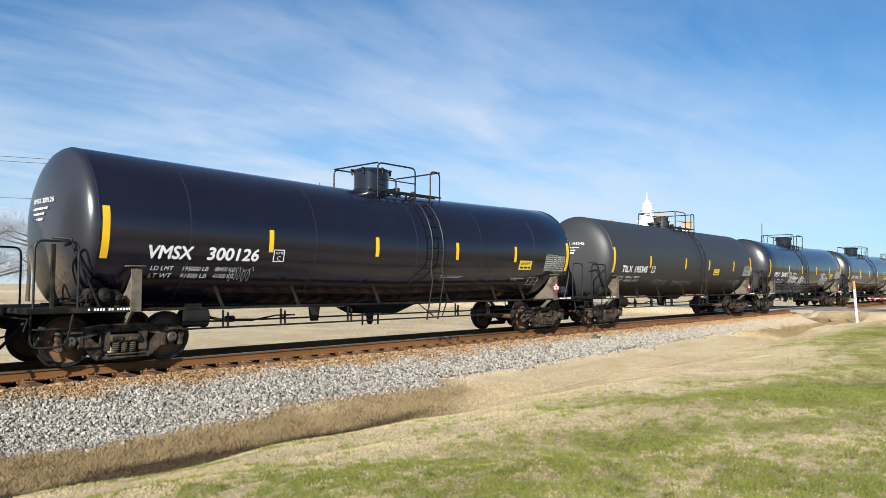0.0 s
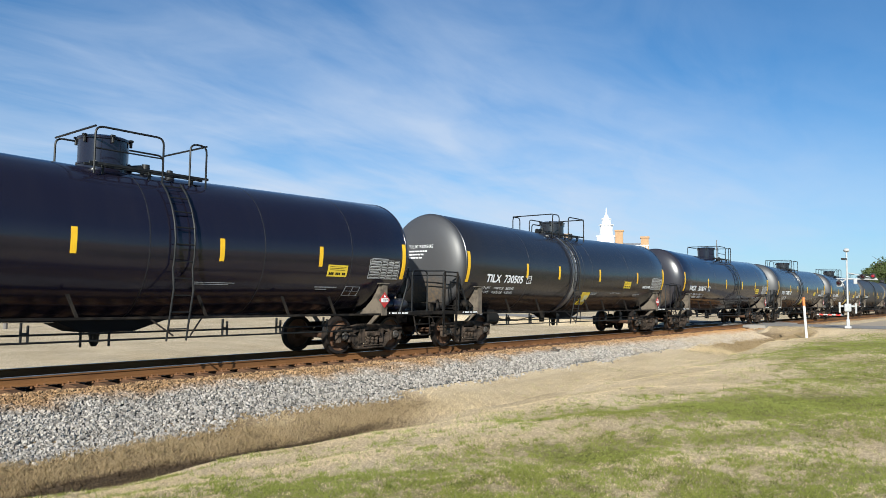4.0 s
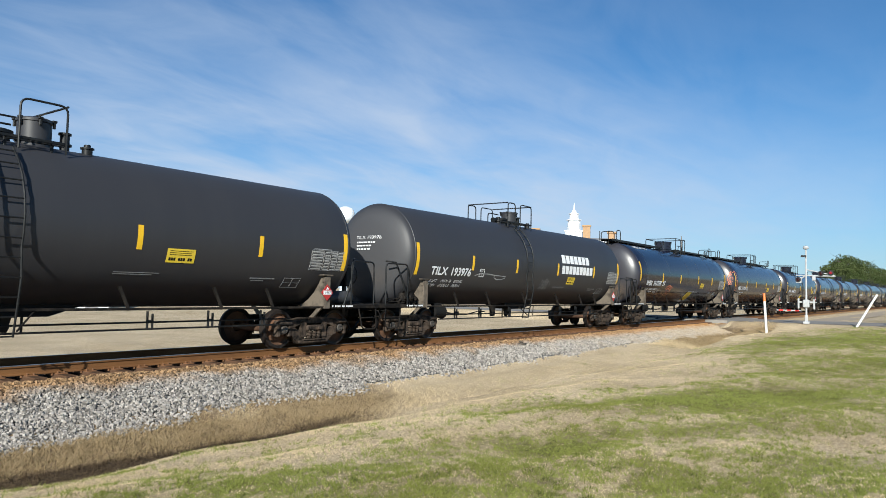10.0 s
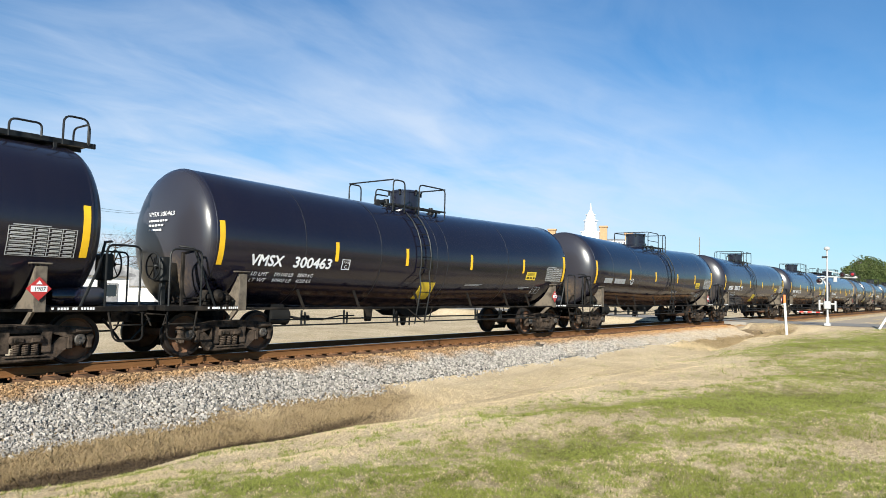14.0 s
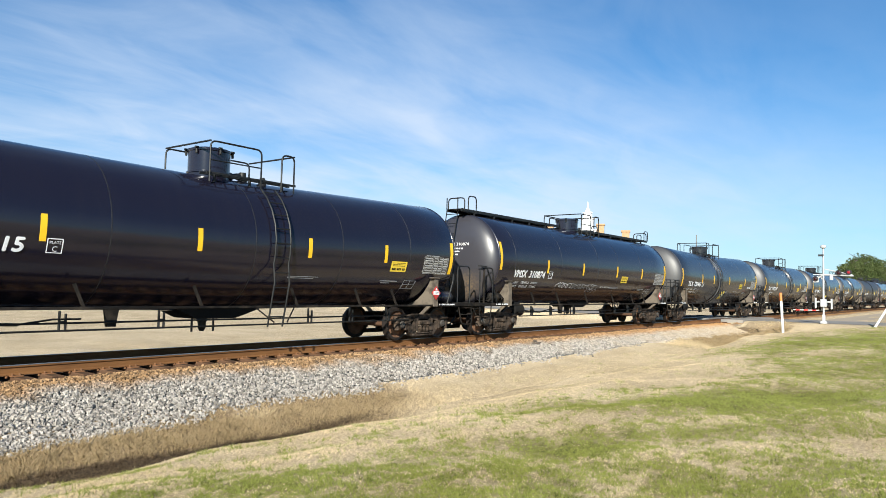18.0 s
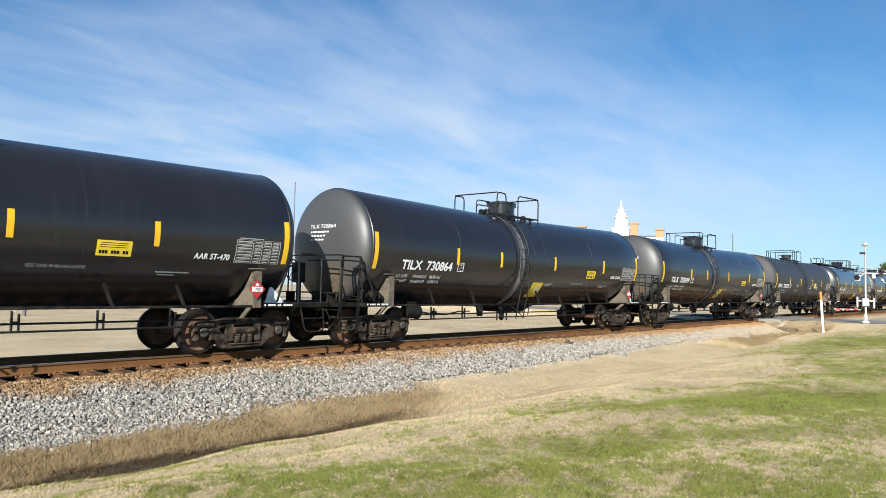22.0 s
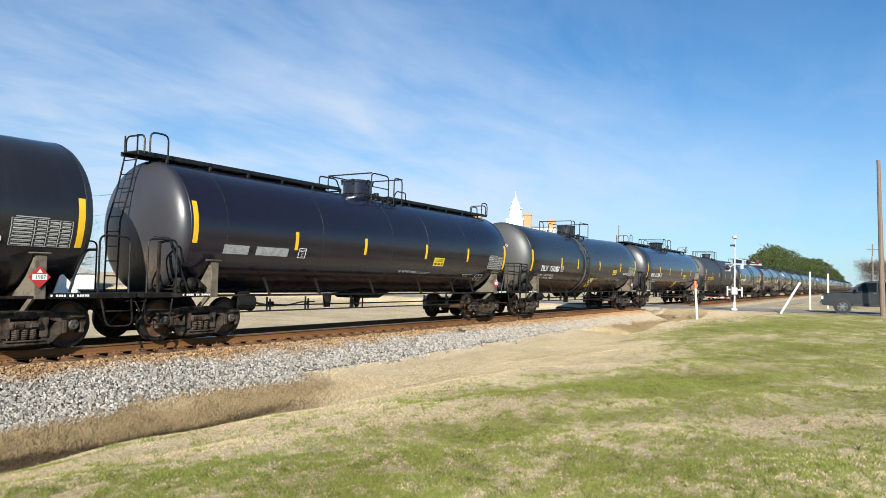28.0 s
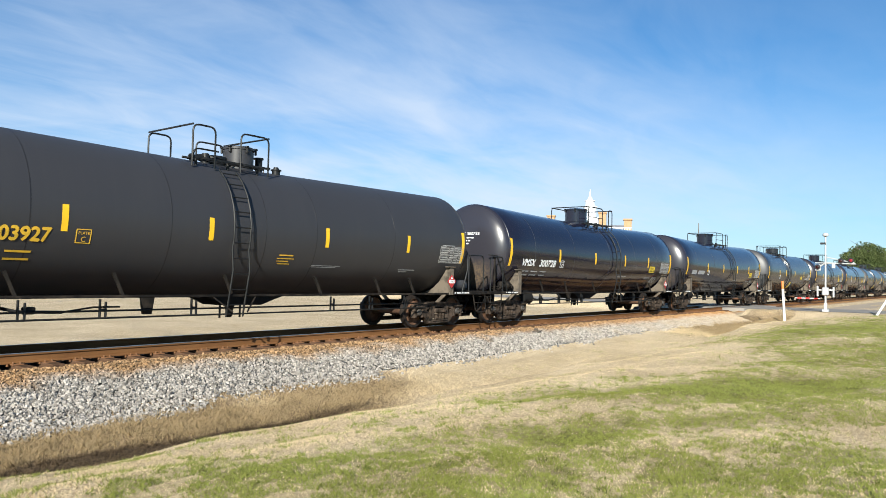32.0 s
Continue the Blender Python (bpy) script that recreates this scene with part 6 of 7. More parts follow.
def brush(car, k, x, z, h, lines, mat, w=0.03, label="spray-painted letter", head=False):
    """One hand-drawn letter: strokes through a few turning points, rounded and uneven."""
    sh = Shape()
    for li, line in enumerate(lines):
        n = 6 * (len(line) - 1)
        pts = []
        for i in range(n + 1):
            s = min(i // 6, len(line) - 2)
            u = i / 6 - s
            p = [line[max(0, min(len(line) - 1, s + j))] for j in (-1, 0, 1, 2)]
            pts.append(tuple(0.5 * (2 * p[1][c] + (p[2][c] - p[0][c]) * u + (2 * p[0][c] - 5 * p[1][c] + 4 * p[2][c] - p[3][c]) * u * u + (3 * p[1][c] - p[0][c] - 3 * p[2][c] + p[3][c]) * u ** 3) * h for c in (0, 1)))
        v = []
        for i, (a, b) in enumerate(pts):
            q, r = pts[max(i - 1, 0)], pts[min(i + 1, n)]
            d = Vector((r[0] - q[0], r[1] - q[1])).normalized()
            ww = w * (1 + 0.25 * math.sin(i * 1.7 + li)) / 2
            for s in (-1, 1):
                xx, zz = x + a - d.y * s * ww, z + b + d.x * s * ww
                v.append((head_x(k, -xx, zz, 0.02 + li * 0.0015), -xx, zz) if head else (xx, k.side(xx, zz, 0.009 + li * 0.0015), zz))
        f = [(2 * i, 2 * i + 2, 2 * i + 3, 2 * i + 1) for i in range(n)]
        sh.add(v, f)
    return part("graffiti", sh, mat, car, label)


LABELS = {
    "V": "glossy black tank car with side ladder and fittings dome",
    "T": "charcoal satin tank car with a banded jacket and side ladder",
    "W": "glossy black tank car with a full-length top walkway",
    "X": "glossy black tank car with a full-length top walkway",
    "D": "matte dark grey tank car with side ladder",
    "C": "matte dark grey tank car with side ladder",
    "E": "matte dark grey tank car with the owner's name in white",
    "Y": "glossy black tank car with ladder beside the fittings dome",
    "Z": "glossy black tank car with ladder beside the fittings dome",
    "U": "charcoal satin tank car with a banded jacket",
    "G": "dark grey tank car with a thermal jacket and side ladder",
    "N": "dark grey tank car with yellow stencilled lettering",
}


def lines_of(a, b, c, d):
    return (("LD LMT", a + " LB", b + " KG"), ("LT WT", c + " LB", d + " KG"))


# kind, mark, number, load lines; from the head of the train backwards
TRAIN = [
    ("V", "", "", None),
    ("V", "VMSX", "300126", lines_of("195000", "88450", "91000", "41300")), ("D", "TILX", "195345", lines_of("198000", "89800", "65000", "29500")),
    ("Y", "VMSX", "300831", lines_of("195000", "88450", "91000", "41300")), ("V", "TILX", "", None), ("T", "TILX", "730505", lines_of("194400", "88200", "91600", "41500")),
    ("V", "VMSX", "300674", lines_of("195700", "88800", "90300", "40950")), ("T", "TILX", "730882", lines_of("194100", "88000", "91900", "41700")),
    ("T", "TILX", "730809", lines_of("194400", "88200", "91600", "41500")), ("C", "CTCX", "300683", lines_of("197100", "89400", "65900", "29900")), ("E", "TILX", "193976", lines_of("195500", "88750", "67500", "30600")),
    ("W", "VMSX", "311778", lines_of("198300", "89900", "87700", "39800")), ("W", "VMSX", "311031", lines_of("198300", "89900", "87700", "39800")),
    ("Y", "VMSX", "300463", lines_of("195100", "88500", "90900", "41250")), ("V", "VMSX", "", None),
    ("Z", "VMSX", "300672", lines_of("195300", "88600", "90700", "41150")), ("V", "VMSX", "300415", lines_of("194800", "88350", "91200", "41400")),
    ("W", "VMSX", "310874", lines_of("198400", "89950", "87600", "39750")), ("T", "TILX", "730463", lines_of("194700", "88300", "91300", "41400")),
    ("U", "TILX", "730922", lines_of("194000", "88000", "92000", "41700")), ("T", "TILX", "730864", lines_of("194400", "88200", "91600", "41500")),
    ("T", "TILX", "730399", lines_of("194400", "88200", "91600", "41500")), ("G", "GBRX", "708920", lines_of("194300", "88100", "91700", "41600")), ("W", "VMSX", "311434", lines_of("198400", "89900", "87600", "39700")), ("T", "TILX", "730444", None),
    ("W", "VMSX", "", None), ("T", "TILX", "731003", lines_of("194200", "88100", "91800", "41600")), ("X", "VMSX", "311208", lines_of("198800", "89900", "88000", "39900")), ("N", "NATX", "303927", None),
    ("V", "VMSX", "300728", None), ("V", "VMSX", "", None),
]
REST = "TVVTTVWTVTTVDTVTTV"
# fitted bow of the speed: 14.9 m/s rising to 15.2
ROLL = (-476.001, -7.7094, 1.1587)


def rolled(t):
    u = t / 32.0
    return ROLL[0] * u + ROLL[1] * u * u + ROLL[2] * u ** 3


templates, cars = {}, []
for i, (kind, mark, number, lines) in enumerate(TRAIN + [(c, "", "", None) for c in REST]):
    full = 1 <= i <= 30
    if (kind, full) in templates:
        car = copy_thing(templates[kind, full], pose(0, 0, 0))
    else:
        car = templates[kind, full] = tank_car(kind, full)
        decals(car, KINDS[kind], kind)
    tagged(car, LABELS[kind])
    cars.append(car)

# car centres at the start, metres along the track
CENTRES = [-5.07, 12.71, 30.55, 48.39, 66.12, 84.03, 101.85, 119.71, 137.56, 155.08, 172.77, 190.46, 208.15, 225.96, 243.79, 261.58, 279.4, 297.17, 314.87, 332.7,
           350.49, 368.32, 386.12, 404.0, 421.86, 439.47, 457.18, 475.03, 492.69, 510.3, 527.95]
while len(CENTRES) < len(cars):
    CENTRES.append(CENTRES[-1] + PITCH)
for car, (kind, mark, number, lines) in zip(cars, TRAIN):
    if mark and number:
        mark_car(car, kind, mark, number, lines)
    elif mark:
        tagged(part("reporting_mark", bars(KINDS[kind], [(-6.66, -5.9, 1.97, 2.18), (-5.66, -4.58, 1.97, 2.18)]), M_GREYT, car), "worn white stencil", kind="stuff")


def owner_blocks(car, k):
    """Two rows of white blocks where the owner's name is painted."""
    row = []
    for n, x0, z, w in ((7, 1.78, 2.65, 0.362), (9, 1.78, 2.23, 0.316)):
        for i in range(n):
            row.append((x0 + i * w, x0 + i * w + w * 0.78, z, z + 0.32))
    tagged(part("owner_name", bars(k, row, 0.010), M_WHITE, car), "owner's name in white capitals", kind="stuff")


W_, V_, D_, T_ = KINDS["W"], KINDS["V"], KINDS["D"], KINDS["T"]
owner_blocks(cars[10], D_)
part("paint_patch", hug(KINDS["C"], (-7.16, -4.76, 1.86, 2.30, 0.0), 0.004), M_INK, cars[9], "fresh black patch of paint")
scribble(cars[2], D_, -3.6, -2.2, 1.45, 1.70, 5, 1, M_GREYT, 0.022)
scribble(cars[2], D_, -1.6, 0.3, 1.45, 1.66, 7, 2, M_GREYT, 0.022)
scribble(cars[3], V_, -3.9, -2.4, 1.62, 1.98, 8, 3, M_WHITE, 0.05, "white spray-painted tag")
scribble(cars[3], V_, -3.95, -2.3, 1.52, 1.68, 3, 33, M_WHITE, 0.03, "white spray-painted tag")
scribble(cars[3], V_, -3.6, -2.7, 1.9, 2.2, 2, 34, M_WHITE, 0.025, "white spray-painted tag")
scribble(cars[3], V_, -1.95, -1.15, 1.5, 2.05, 4, 4, M_WHITE, 0.045, "white spray-painted tag")
scribble(cars[3], V_, -1.9, -1.1, 1.4, 1.9, 3, 35, M_WHITE, 0.025, "white spray-painted tag")
scribble(cars[3], V_, 2.7, 4.3, 1.45, 1.98, 6, 5, M_GREYT, 0.12, "grey spray-painted tag with white outline")
scribble(cars[3], V_, 2.6, 4.4, 1.45, 2.05, 7, 5, M_WHITE, 0.04, "white spray-painted tag")
scribble(cars[3], V_, 2.4, 3.6, 2.02, 2.25, 4, 36, M_WHITE, 0.03, "white spray-painted tag")
scribble(cars[10], D_, -3.6, -2.4, 1.88, 2.08, 1, 6, M_GREYT, 0.03)
scribble(cars[10], D_, 0.35, 0.95, 1.55, 2.02, 5, 7, M_GREYT, 0.014)
for z0, z1, lp, sd, ww in ((1.72, 2.02, 5, 8, 0.030), (1.76, 2.0, 3, 58, 0.024), (1.50, 1.70, 4, 59, 0.012)):
    scribble(cars[11], W_, -3.45, -2.62, z0, z1, lp, sd, M_REDG, ww, "orange spray-painted tag")
GLYPHS = {
    "V": (((0.02, 1.0), (0.25, 0.5), (0.42, 0.02), (0.55, 0.5), (0.80, 1.05)),),
    "E": (((0.70, 1.0), (0.10, 0.95), (0.08, 0.5), (0.05, 0.05), (0.75, 0.0)), ((0.06, 0.5), (0.6, 0.55))),
    "R": (((0.05, 0.0), (0.12, 0.5), (0.10, 1.0)), ((0.0, 0.85), (0.5, 1.05), (0.75, 0.75), (0.45, 0.5), (0.12, 0.45)), ((0.3, 0.48), (0.65, 0.2), (1.05, 0.02))),
    "B": (((0.15, 1.0), (0.12, 0.5), (0.02, 0.0)), ((0.0, 0.95), (0.5, 1.05), (0.72, 0.75), (0.2, 0.5), (0.75, 0.38), (0.78, 0.05), (0.4, -0.12), (-0.12, 0.0))),
}
for ch, xx, zz in (("V", -7.27, 2.94), ("E", -7.27, 2.61), ("R", -7.30, 2.27), ("B", -7.32, 1.91)):
    brush(cars[12], W_, xx, zz, 0.32, GLYPHS[ch], M_REDG, 0.034, "orange spray-painted letter")
scribble(cars[12], W_, -7.66, -7.2, 3.10, 3.25, 1, 31, M_REDG, 0.03, "orange spray-painted arc")
for zz, sd in ((2.84, 9), (2.52, 31), (2.20, 32)):
    scribble(cars[12], W_, -1.12, -1.36, zz, zz + 0.36, 2, sd + 40, M_REDG, 0.026, "orange spray-painted tag", head=True)
scribble(cars[17], W_, -3.3, -2.2, 1.62, 1.84, 4, 10, M_WHITE, 0.022, "white chalk scrawl of letters")
scribble(cars[17], W_, -2.2, 0.1, 1.60, 1.82, 9, 11, M_GREYT, 0.024, "white chalk scrawl of letters")
scribble(cars[17], W_, -0.6, 0.2, 1.48, 1.62, 3, 12, M_GREYT, 0.018, "white chalk scrawl of letters")
for ci, kk in ((1, V_), (6, V_), (7, T_), (8, T_), (11, W_), (18, T_)):
    scribble(cars[ci], kk, -4.95, -4.45, 1.52, 1.84, 5, 20 + ci, M_GREYT, 0.012, "grey chalk doodle")
for ci in (15, 13):
    part("yellow_decal", hug(V_, (-0.74, -0.10, 1.23, 1.72, 0.0), 0.007), M_LEMON, cars[ci], "yellow square decal")
for ci in (11, 23):
    part("yellow_decal", hug(W_, (0.42, 1.28, 1.22, 1.66, 0.0), 0.007), M_LEMON, cars[ci], "faded yellow square decal")

part("yellow_decal", hug(KINDS["X"], (0.36, 0.96, 1.25, 1.62, 0.0), 0.007), M_YELB, cars[27], "faded yellow square decal")

for ci in (11, 23):
    part("roof_mark", lettering(W_, "VMSX " + TRAIN[ci][2], -6.68, 3.83, 0.11, 1.85, bold=0.004), M_WHITE, cars[ci], "white stencil high on the tank")

# newer wheelsets with blue caps
for ws in [w for t in cars[26].children if t.name.startswith("wheel_truck") and t.matrix_basis.translation.x > 0 for w in t.children if w.name.startswith("wheelset")] \
        + [w for t in cars[21].children if t.name.startswith("wheel_truck") and t.matrix_basis.translation.x > 0 for w in t.children if w.name.startswith("wheelset")]:
    ws.data = WHEELSET_B

# ---- crossing: road, signal, posts ----
M_SIGW = material("white_signal_paint", (0.46, 0.47, 0.48), 0.5, second=(0.36, 0.36, 0.35), scale=3)
M_POST = material("weathered_white_post", (0.80, 0.80, 0.78), 0.5, second=(0.62, 0.6, 0.55), scale=4)
M_ORANGE = material("faded_orange_sleeve", (0.75, 0.20, 0.04), 0.55, second=(0.62, 0.22, 0.08), scale=4)
M_BLK = material("matte_black_hood", (0.015, 0.015, 0.017), 0.6)
M_REDO = material("red_signal_lens", (0.03, 0.004, 0.004), 0.25)
M_REDL = material("lit_red_lens", (0.30, 0.01, 0.02), 0.3, glow=0.1)
M_STRR = material("red_gate_tape", (0.7, 0.05, 0.04), 0.5)

sh = Shape()
xs = [-40, -25, -14, -9, -5, -2.2]
for a, b in ((-60.0, -2.1), (2.1, 80.0)):
    n = 24
    pts = [a + (b - a) * i / n for i in range(n + 1)]
    v = []
    for s in pts:
        c = ROAD_C + ROAD_D * (s / ROAD_D.y)
        for e in (-3.1, 0, 3.1):
            p = c + ROAD_N * e
            z = float(ground_z(p.x, p.y)) + (0.05 if e == 0 else 0.02)
            v.append((p.x, p.y, z))
    o = len(sh.v)
    sh.add(v, [(3 * i + j, 3 * i + j + 1, 3 * i + j + 4, 3 * i + j + 3) for i in range(n) for j in (0, 1)])
solo("road", sh, M_ASPH, "worn grey asphalt road over the railway crossing", "road", kind="structure")
sh = Shape()
for y0, y1 in ((-2.2, -0.86), (-0.64, 0.64), (0.86, 2.2)):
    c0, c1 = ROAD_C + ROAD_D * (y0 / ROAD_D.y), ROAD_C + ROAD_D * (y1 / ROAD_D.y)
    sh.add([(c.x + e * 4.1, c.y, z) for z in (-0.03, -0.3) for c, e in ((c0, -1), (c0, 1), (c1, 1), (c1, -1))], [(0, 1, 2, 3), (7, 6, 5, 4), (0, 4, 5, 1), (1, 5, 6, 2), (2, 6, 7, 3), (3, 7, 4, 0)])
solo("crossing_panel", sh, M_ASPH, "asphalt crossing panels between the rails", "crossing", kind="structure")
gshape = Shape()
xs = [57 + i * 6 for i in range(40)]
gshape.add([(x, y, float(ground_z(x, y)) + 0.02) for x in xs for y in (-6.2, -4.5, -3.2)], [(3 * i + j, 3 * i + 3 + j, 3 * i + 4 + j, 3 * i + 1 + j) for i in range(len(xs) - 1) for j in (0, 1)])
solo("gravel_shoulder", gshape, M_GRAVEL, "tan gravel strip along the track", "gravel", kind="structure")


def crossing_signal(x, y):
    z = float(ground_z(x, y))
    s = thing("crossing_signal", (x, y, z), "white railway crossing signal mast with red lights and a gate", "crossing signal")
    part("mast", Shape().lathe((0, 0, 0), (0, 0, 1), [(0, 0.12), (0.05, 0.12), (0.06, 0.062), (0.5, 0.055), (4.45, 0.045), (4.46, 0.0)], 16), M_SIGW, s, "white steel mast")
    part("base", Shape().box((0, 0, 0.08), (0.34, 0.34, 0.16), 0.03).box((0, 0, 0.34), (0.17, 0.17, 0.40), 0.03), M_SIGW, s)
    part("bell", Shape().lathe((0, 0, 4.45), (0, 0, 1), [(0, 0.05), (0.05, 0.15), (0.12, 0.17), (0.21, 0.12), (0.25, 0.0)], 18), M_SIGW, s, "white bell")
    part("crossbuck", Shape().box((-0.08, 0.12, 4.05), (0.02, 0.30, 0.12), 0.004), M_BLK, s)
    # light arms: two faces across the road, two along it
    for dx, dy, dz in ((-0.05, 0.42, 2.65), (-0.05, -0.80, 3.02), (-0.05, -1.32, 3.05)):
        lt = part("light_background", Shape().lathe((dx, dy, dz), (-1, 0, 0), [(0, 0.15), (0.02, 0.16), (0.03, 0.16), (0.032, 0.0)], 24), M_BLK, s, "black round light background")
        part("lens", Shape().lathe((dx - 0.035, dy, dz), (-1, 0, 0), [(0, 0.085), (0.02, 0.08), (0.035, 0.05), (0.04, 0.0)], 18), M_REDL if dy < -1.0 else M_REDO, lt, "red signal lens")
        part("hood", Shape().tube(arc((dx - 0.15, dy, dz), 0.125, -20, 200, 12, (0, 1, 0), (0, 0, 1)), 0.012, 5), M_BLK, lt)
    part("cross_arm", Shape().tube([(0, 0.5, 2.55), (0, 0, 2.9), (0, -1.55, 2.85)], 0.045, 8).tube([(0, 0, 3.25), (0, -1.5, 2.9)], 0.03, 8).tube([(0, 0.55, 2.9), (0, -0.4, 2.9)], 0.03, 8), M_SIGW, s)
    part("junction_box", Shape().box((0, -0.42, 2.75), (0.14, 0.18, 0.32), 0.02).box((0, 0.40, 2.62), (0.12, 0.3, 0.36), 0.02), M_SIGW, s)
    part("gate_mechanism", Shape().box((0, 0, 1.22), (0.32, 0.34, 0.46), 0.04).box((0, 0.30, 1.30), (0.09, 0.26, 0.10), 0.02).box((0, -0.30, 1.30), (0.09, 0.26, 0.10), 0.02).box((0, 0.42, 1.22), (0.08, 0.10, 0.62), 0.02).box((0, -0.42, 1.18), (0.08, 0.10, 0.6), 0.02), M_SIGW, s, "white gate motor with counterweights")
    arm = part("gate_arm", Shape().box((0.3, 1.0, 0.78), (0.04, 1.4, 0.07), 0.01), M_SIGW, s, "white gate arm")
    for i in range(3):
        part("red_band", Shape().box((0.275, 0.55 + i * 0.45, 0.78), (0.012, 0.22, 0.08)), M_STRR, arm)


crossing_signal(46.9, -6.6)


def marker(x, y, top, lean, label, sleeve):
    z = float(ground_z(x, y)) - 0.05
    p = thing("marker_post", (x, y, z), label, "marker post")
    d = Vector(lean)
    if sleeve:
        part("post", Shape().tube([(0, 0, 0), tuple(Vector((0, 0, top * 0.8)) + d * 0.8)], 0.065, 12), M_POST, p)
        part("sleeve", Shape().tube([tuple(Vector((0, 0, top * 0.8)) + d * 0.8), tuple(Vector((0, 0, top)) + d)], 0.068, 12), M_ORANGE, p, "faded orange sleeve")
    else:
        part("post", Shape().tube([(0, 0, 0), tuple(Vector((0, 0, top)) + d)], 0.06, 12), M_POST, p)
    return p


marker(41.5, -5.52, 2.2, (0, 0.12, 0), "white marker post with an orange top in the grass", True)
marker(45.6, -9.3, 1.9, (0.45, -1.0, 0), "white pipe post leaning far over", False)
marker(56.6, -10.04, 2.75, (0, 0.02, 0), "upright white marker post beside the road", False)
tall_post = marker(59.95, -10.97, 2.9, (0, 0, 0), "tall white post beyond the road", False)

part("dark_head", Shape().box((0, 0, 2.80), (0.5, 0.55, 0.22), 0.04), M_BLK, tall_post, "dark lamp head")

# debris on the ballast shoulder
M_DEB = material("rusty_scrap", (0.10, 0.08, 0.06), 0.85, second=(0.05, 0.04, 0.035), scale=6)
for x, y, a in ((21.3, -1.95, 20), (30.4, -3.0, 60)):
    solo("scrap_plate", Shape().box((0, 0, 0.03), (0.55, 0.26, 0.035), 0.01).box((0.1, 0.05, 0.07), (0.3, 0.12, 0.06), 0.02, Euler((0.3, 0.2, 0)).to_matrix()), M_DEB, "dark rusty scrap lying on the ballast", "scrap", at=(x, y, float(bed_z(x, y))), turn=a)

# ---- far side: courthouse with a white cupola, houses, poles, trees ----
M_BRICK = material("orange_brick", (0.42, 0.27, 0.15), 0.85, second=(0.34, 0.21, 0.115), scale=3, bump=0.2, bump_scale=30)
M_WPAINT = material("white_wood_paint", (0.88, 0.88, 0.88), 0.55, second=(0.74, 0.75, 0.76), scale=1.0)
M_LOUVRE = material("pale_grey_louvre", (0.55, 0.57, 0.60), 0.6)
M_ROOF = material("grey_shingles", (0.30, 0.30, 0.31), 0.9, second=(0.14, 0.14, 0.15), scale=1.5)
M_GLASS = material("dark_window_glass", (0.03, 0.04, 0.05), 0.08, spec=0.8)
M_WOOD = material("weathered_pole_wood", (0.17, 0.155, 0.145), 0.85, second=(0.10, 0.09, 0.083), scale=2.0, bump=0.5, bump_scale=14, stretch=(6, 6, 0.4))
M_WOODB = material("brown_pole_wood", (0.21, 0.150, 0.110), 0.85, second=(0.12, 0.085, 0.065), scale=2.0, bump=0.5, bump_scale=14, stretch=(6, 6, 0.4))
M_WIRE = material("dull_wire", (0.05, 0.05, 0.055), 0.5)
M_TANKW = material("pale_water_tank_paint", (0.72, 0.76, 0.80), 0.5, second=(0.62, 0.66, 0.7), scale=0.3)


def courthouse():
    b = thing("courthouse", (134.8, 51.5, -0.5), "brick courthouse with chimneys and a white cupola", "building", turn=23.0)
    part("wall", Shape().box((0, 3.2, 5.6), (18, 23.6, 11.2), 0.05), M_BRICK, b, "orange brick wall")
    part("roof", Shape().prism([(-9.6, 11.2), (9.6, 11.2), (3.5, 13.2), (-3.5, 13.2)], (0, 3.2, 0), (1, 0, 0), (0, 0, 1), 22.8), M_ROOF, b)
    rail = part("balustrade", Shape().box((-8.8, 3.2, 12.3), (0.25, 23.2, 0.22)).box((-8.8, 3.2, 11.4), (0.3, 23.2, 0.35)), M_WPAINT, b, "white roof balustrade")
    sh = Shape()
    for i in range(47):
        sh.box((-8.8, -8.1 + i * 0.49, 11.85), (0.14, 0.16, 0.8))
    tagged(part("baluster_row", sh, M_WPAINT, rail), kind="stuff")
    for yy, h in ((-7.7, 13.9), (-2.9, 15.2), (7.1, 14.6)):
        ch = part("chimney", Shape().box((-8.2, yy, h / 2 + 5), (1.3, 1.45, h - 10), 0.04), M_BRICK, b, "orange brick chimney")
        part("chimney_cap", Shape().box((-8.2, yy, h), (1.6, 1.75, 0.35), 0.05), M_BRICK, ch)
    t = part("cupola", Shape().box((0, 0, 13.6), (3.4, 3.4, 2.2), 0.05).box((0, 0, 14.8), (3.8, 3.8, 0.25), 0.04).lathe((0, 0, 14.9), (0, 0, 1), [(0, 1.35), (2.2, 1.3), (2.25, 1.55), (2.45, 1.55), (2.5, 0.95), (3.5, 0.9), (3.55, 1.08), (3.7, 1.08), (3.75, 0.62), (4.2, 0.45), (4.7, 0.16), (6.0, 0.04), (6.1, 0.0)], 8), M_WPAINT, b, "white tiered wooden cupola")
    for a in range(8):
        an = radians(22.5 + 45 * a)
        part("cupola_arch", Shape().box((1.24 * math.cos(an), 1.24 * math.sin(an), 15.9), (0.10, 0.36, 1.2), 0.02, Euler((0, 0, an)).to_matrix()), M_LOUVRE, t)
    for i in range(2, 8):
        for zz in (2.8, 7.4):
            w = part("window", Shape().box((-9.03, -12.6 + i * 3.6, zz), (0.14, 1.4, 2.3), 0.02), M_WPAINT, b)
            part("pane", Shape().box((-9.10, -12.6 + i * 3.6, zz), (0.06, 1.1, 2.0)), M_GLASS, w)


courthouse()


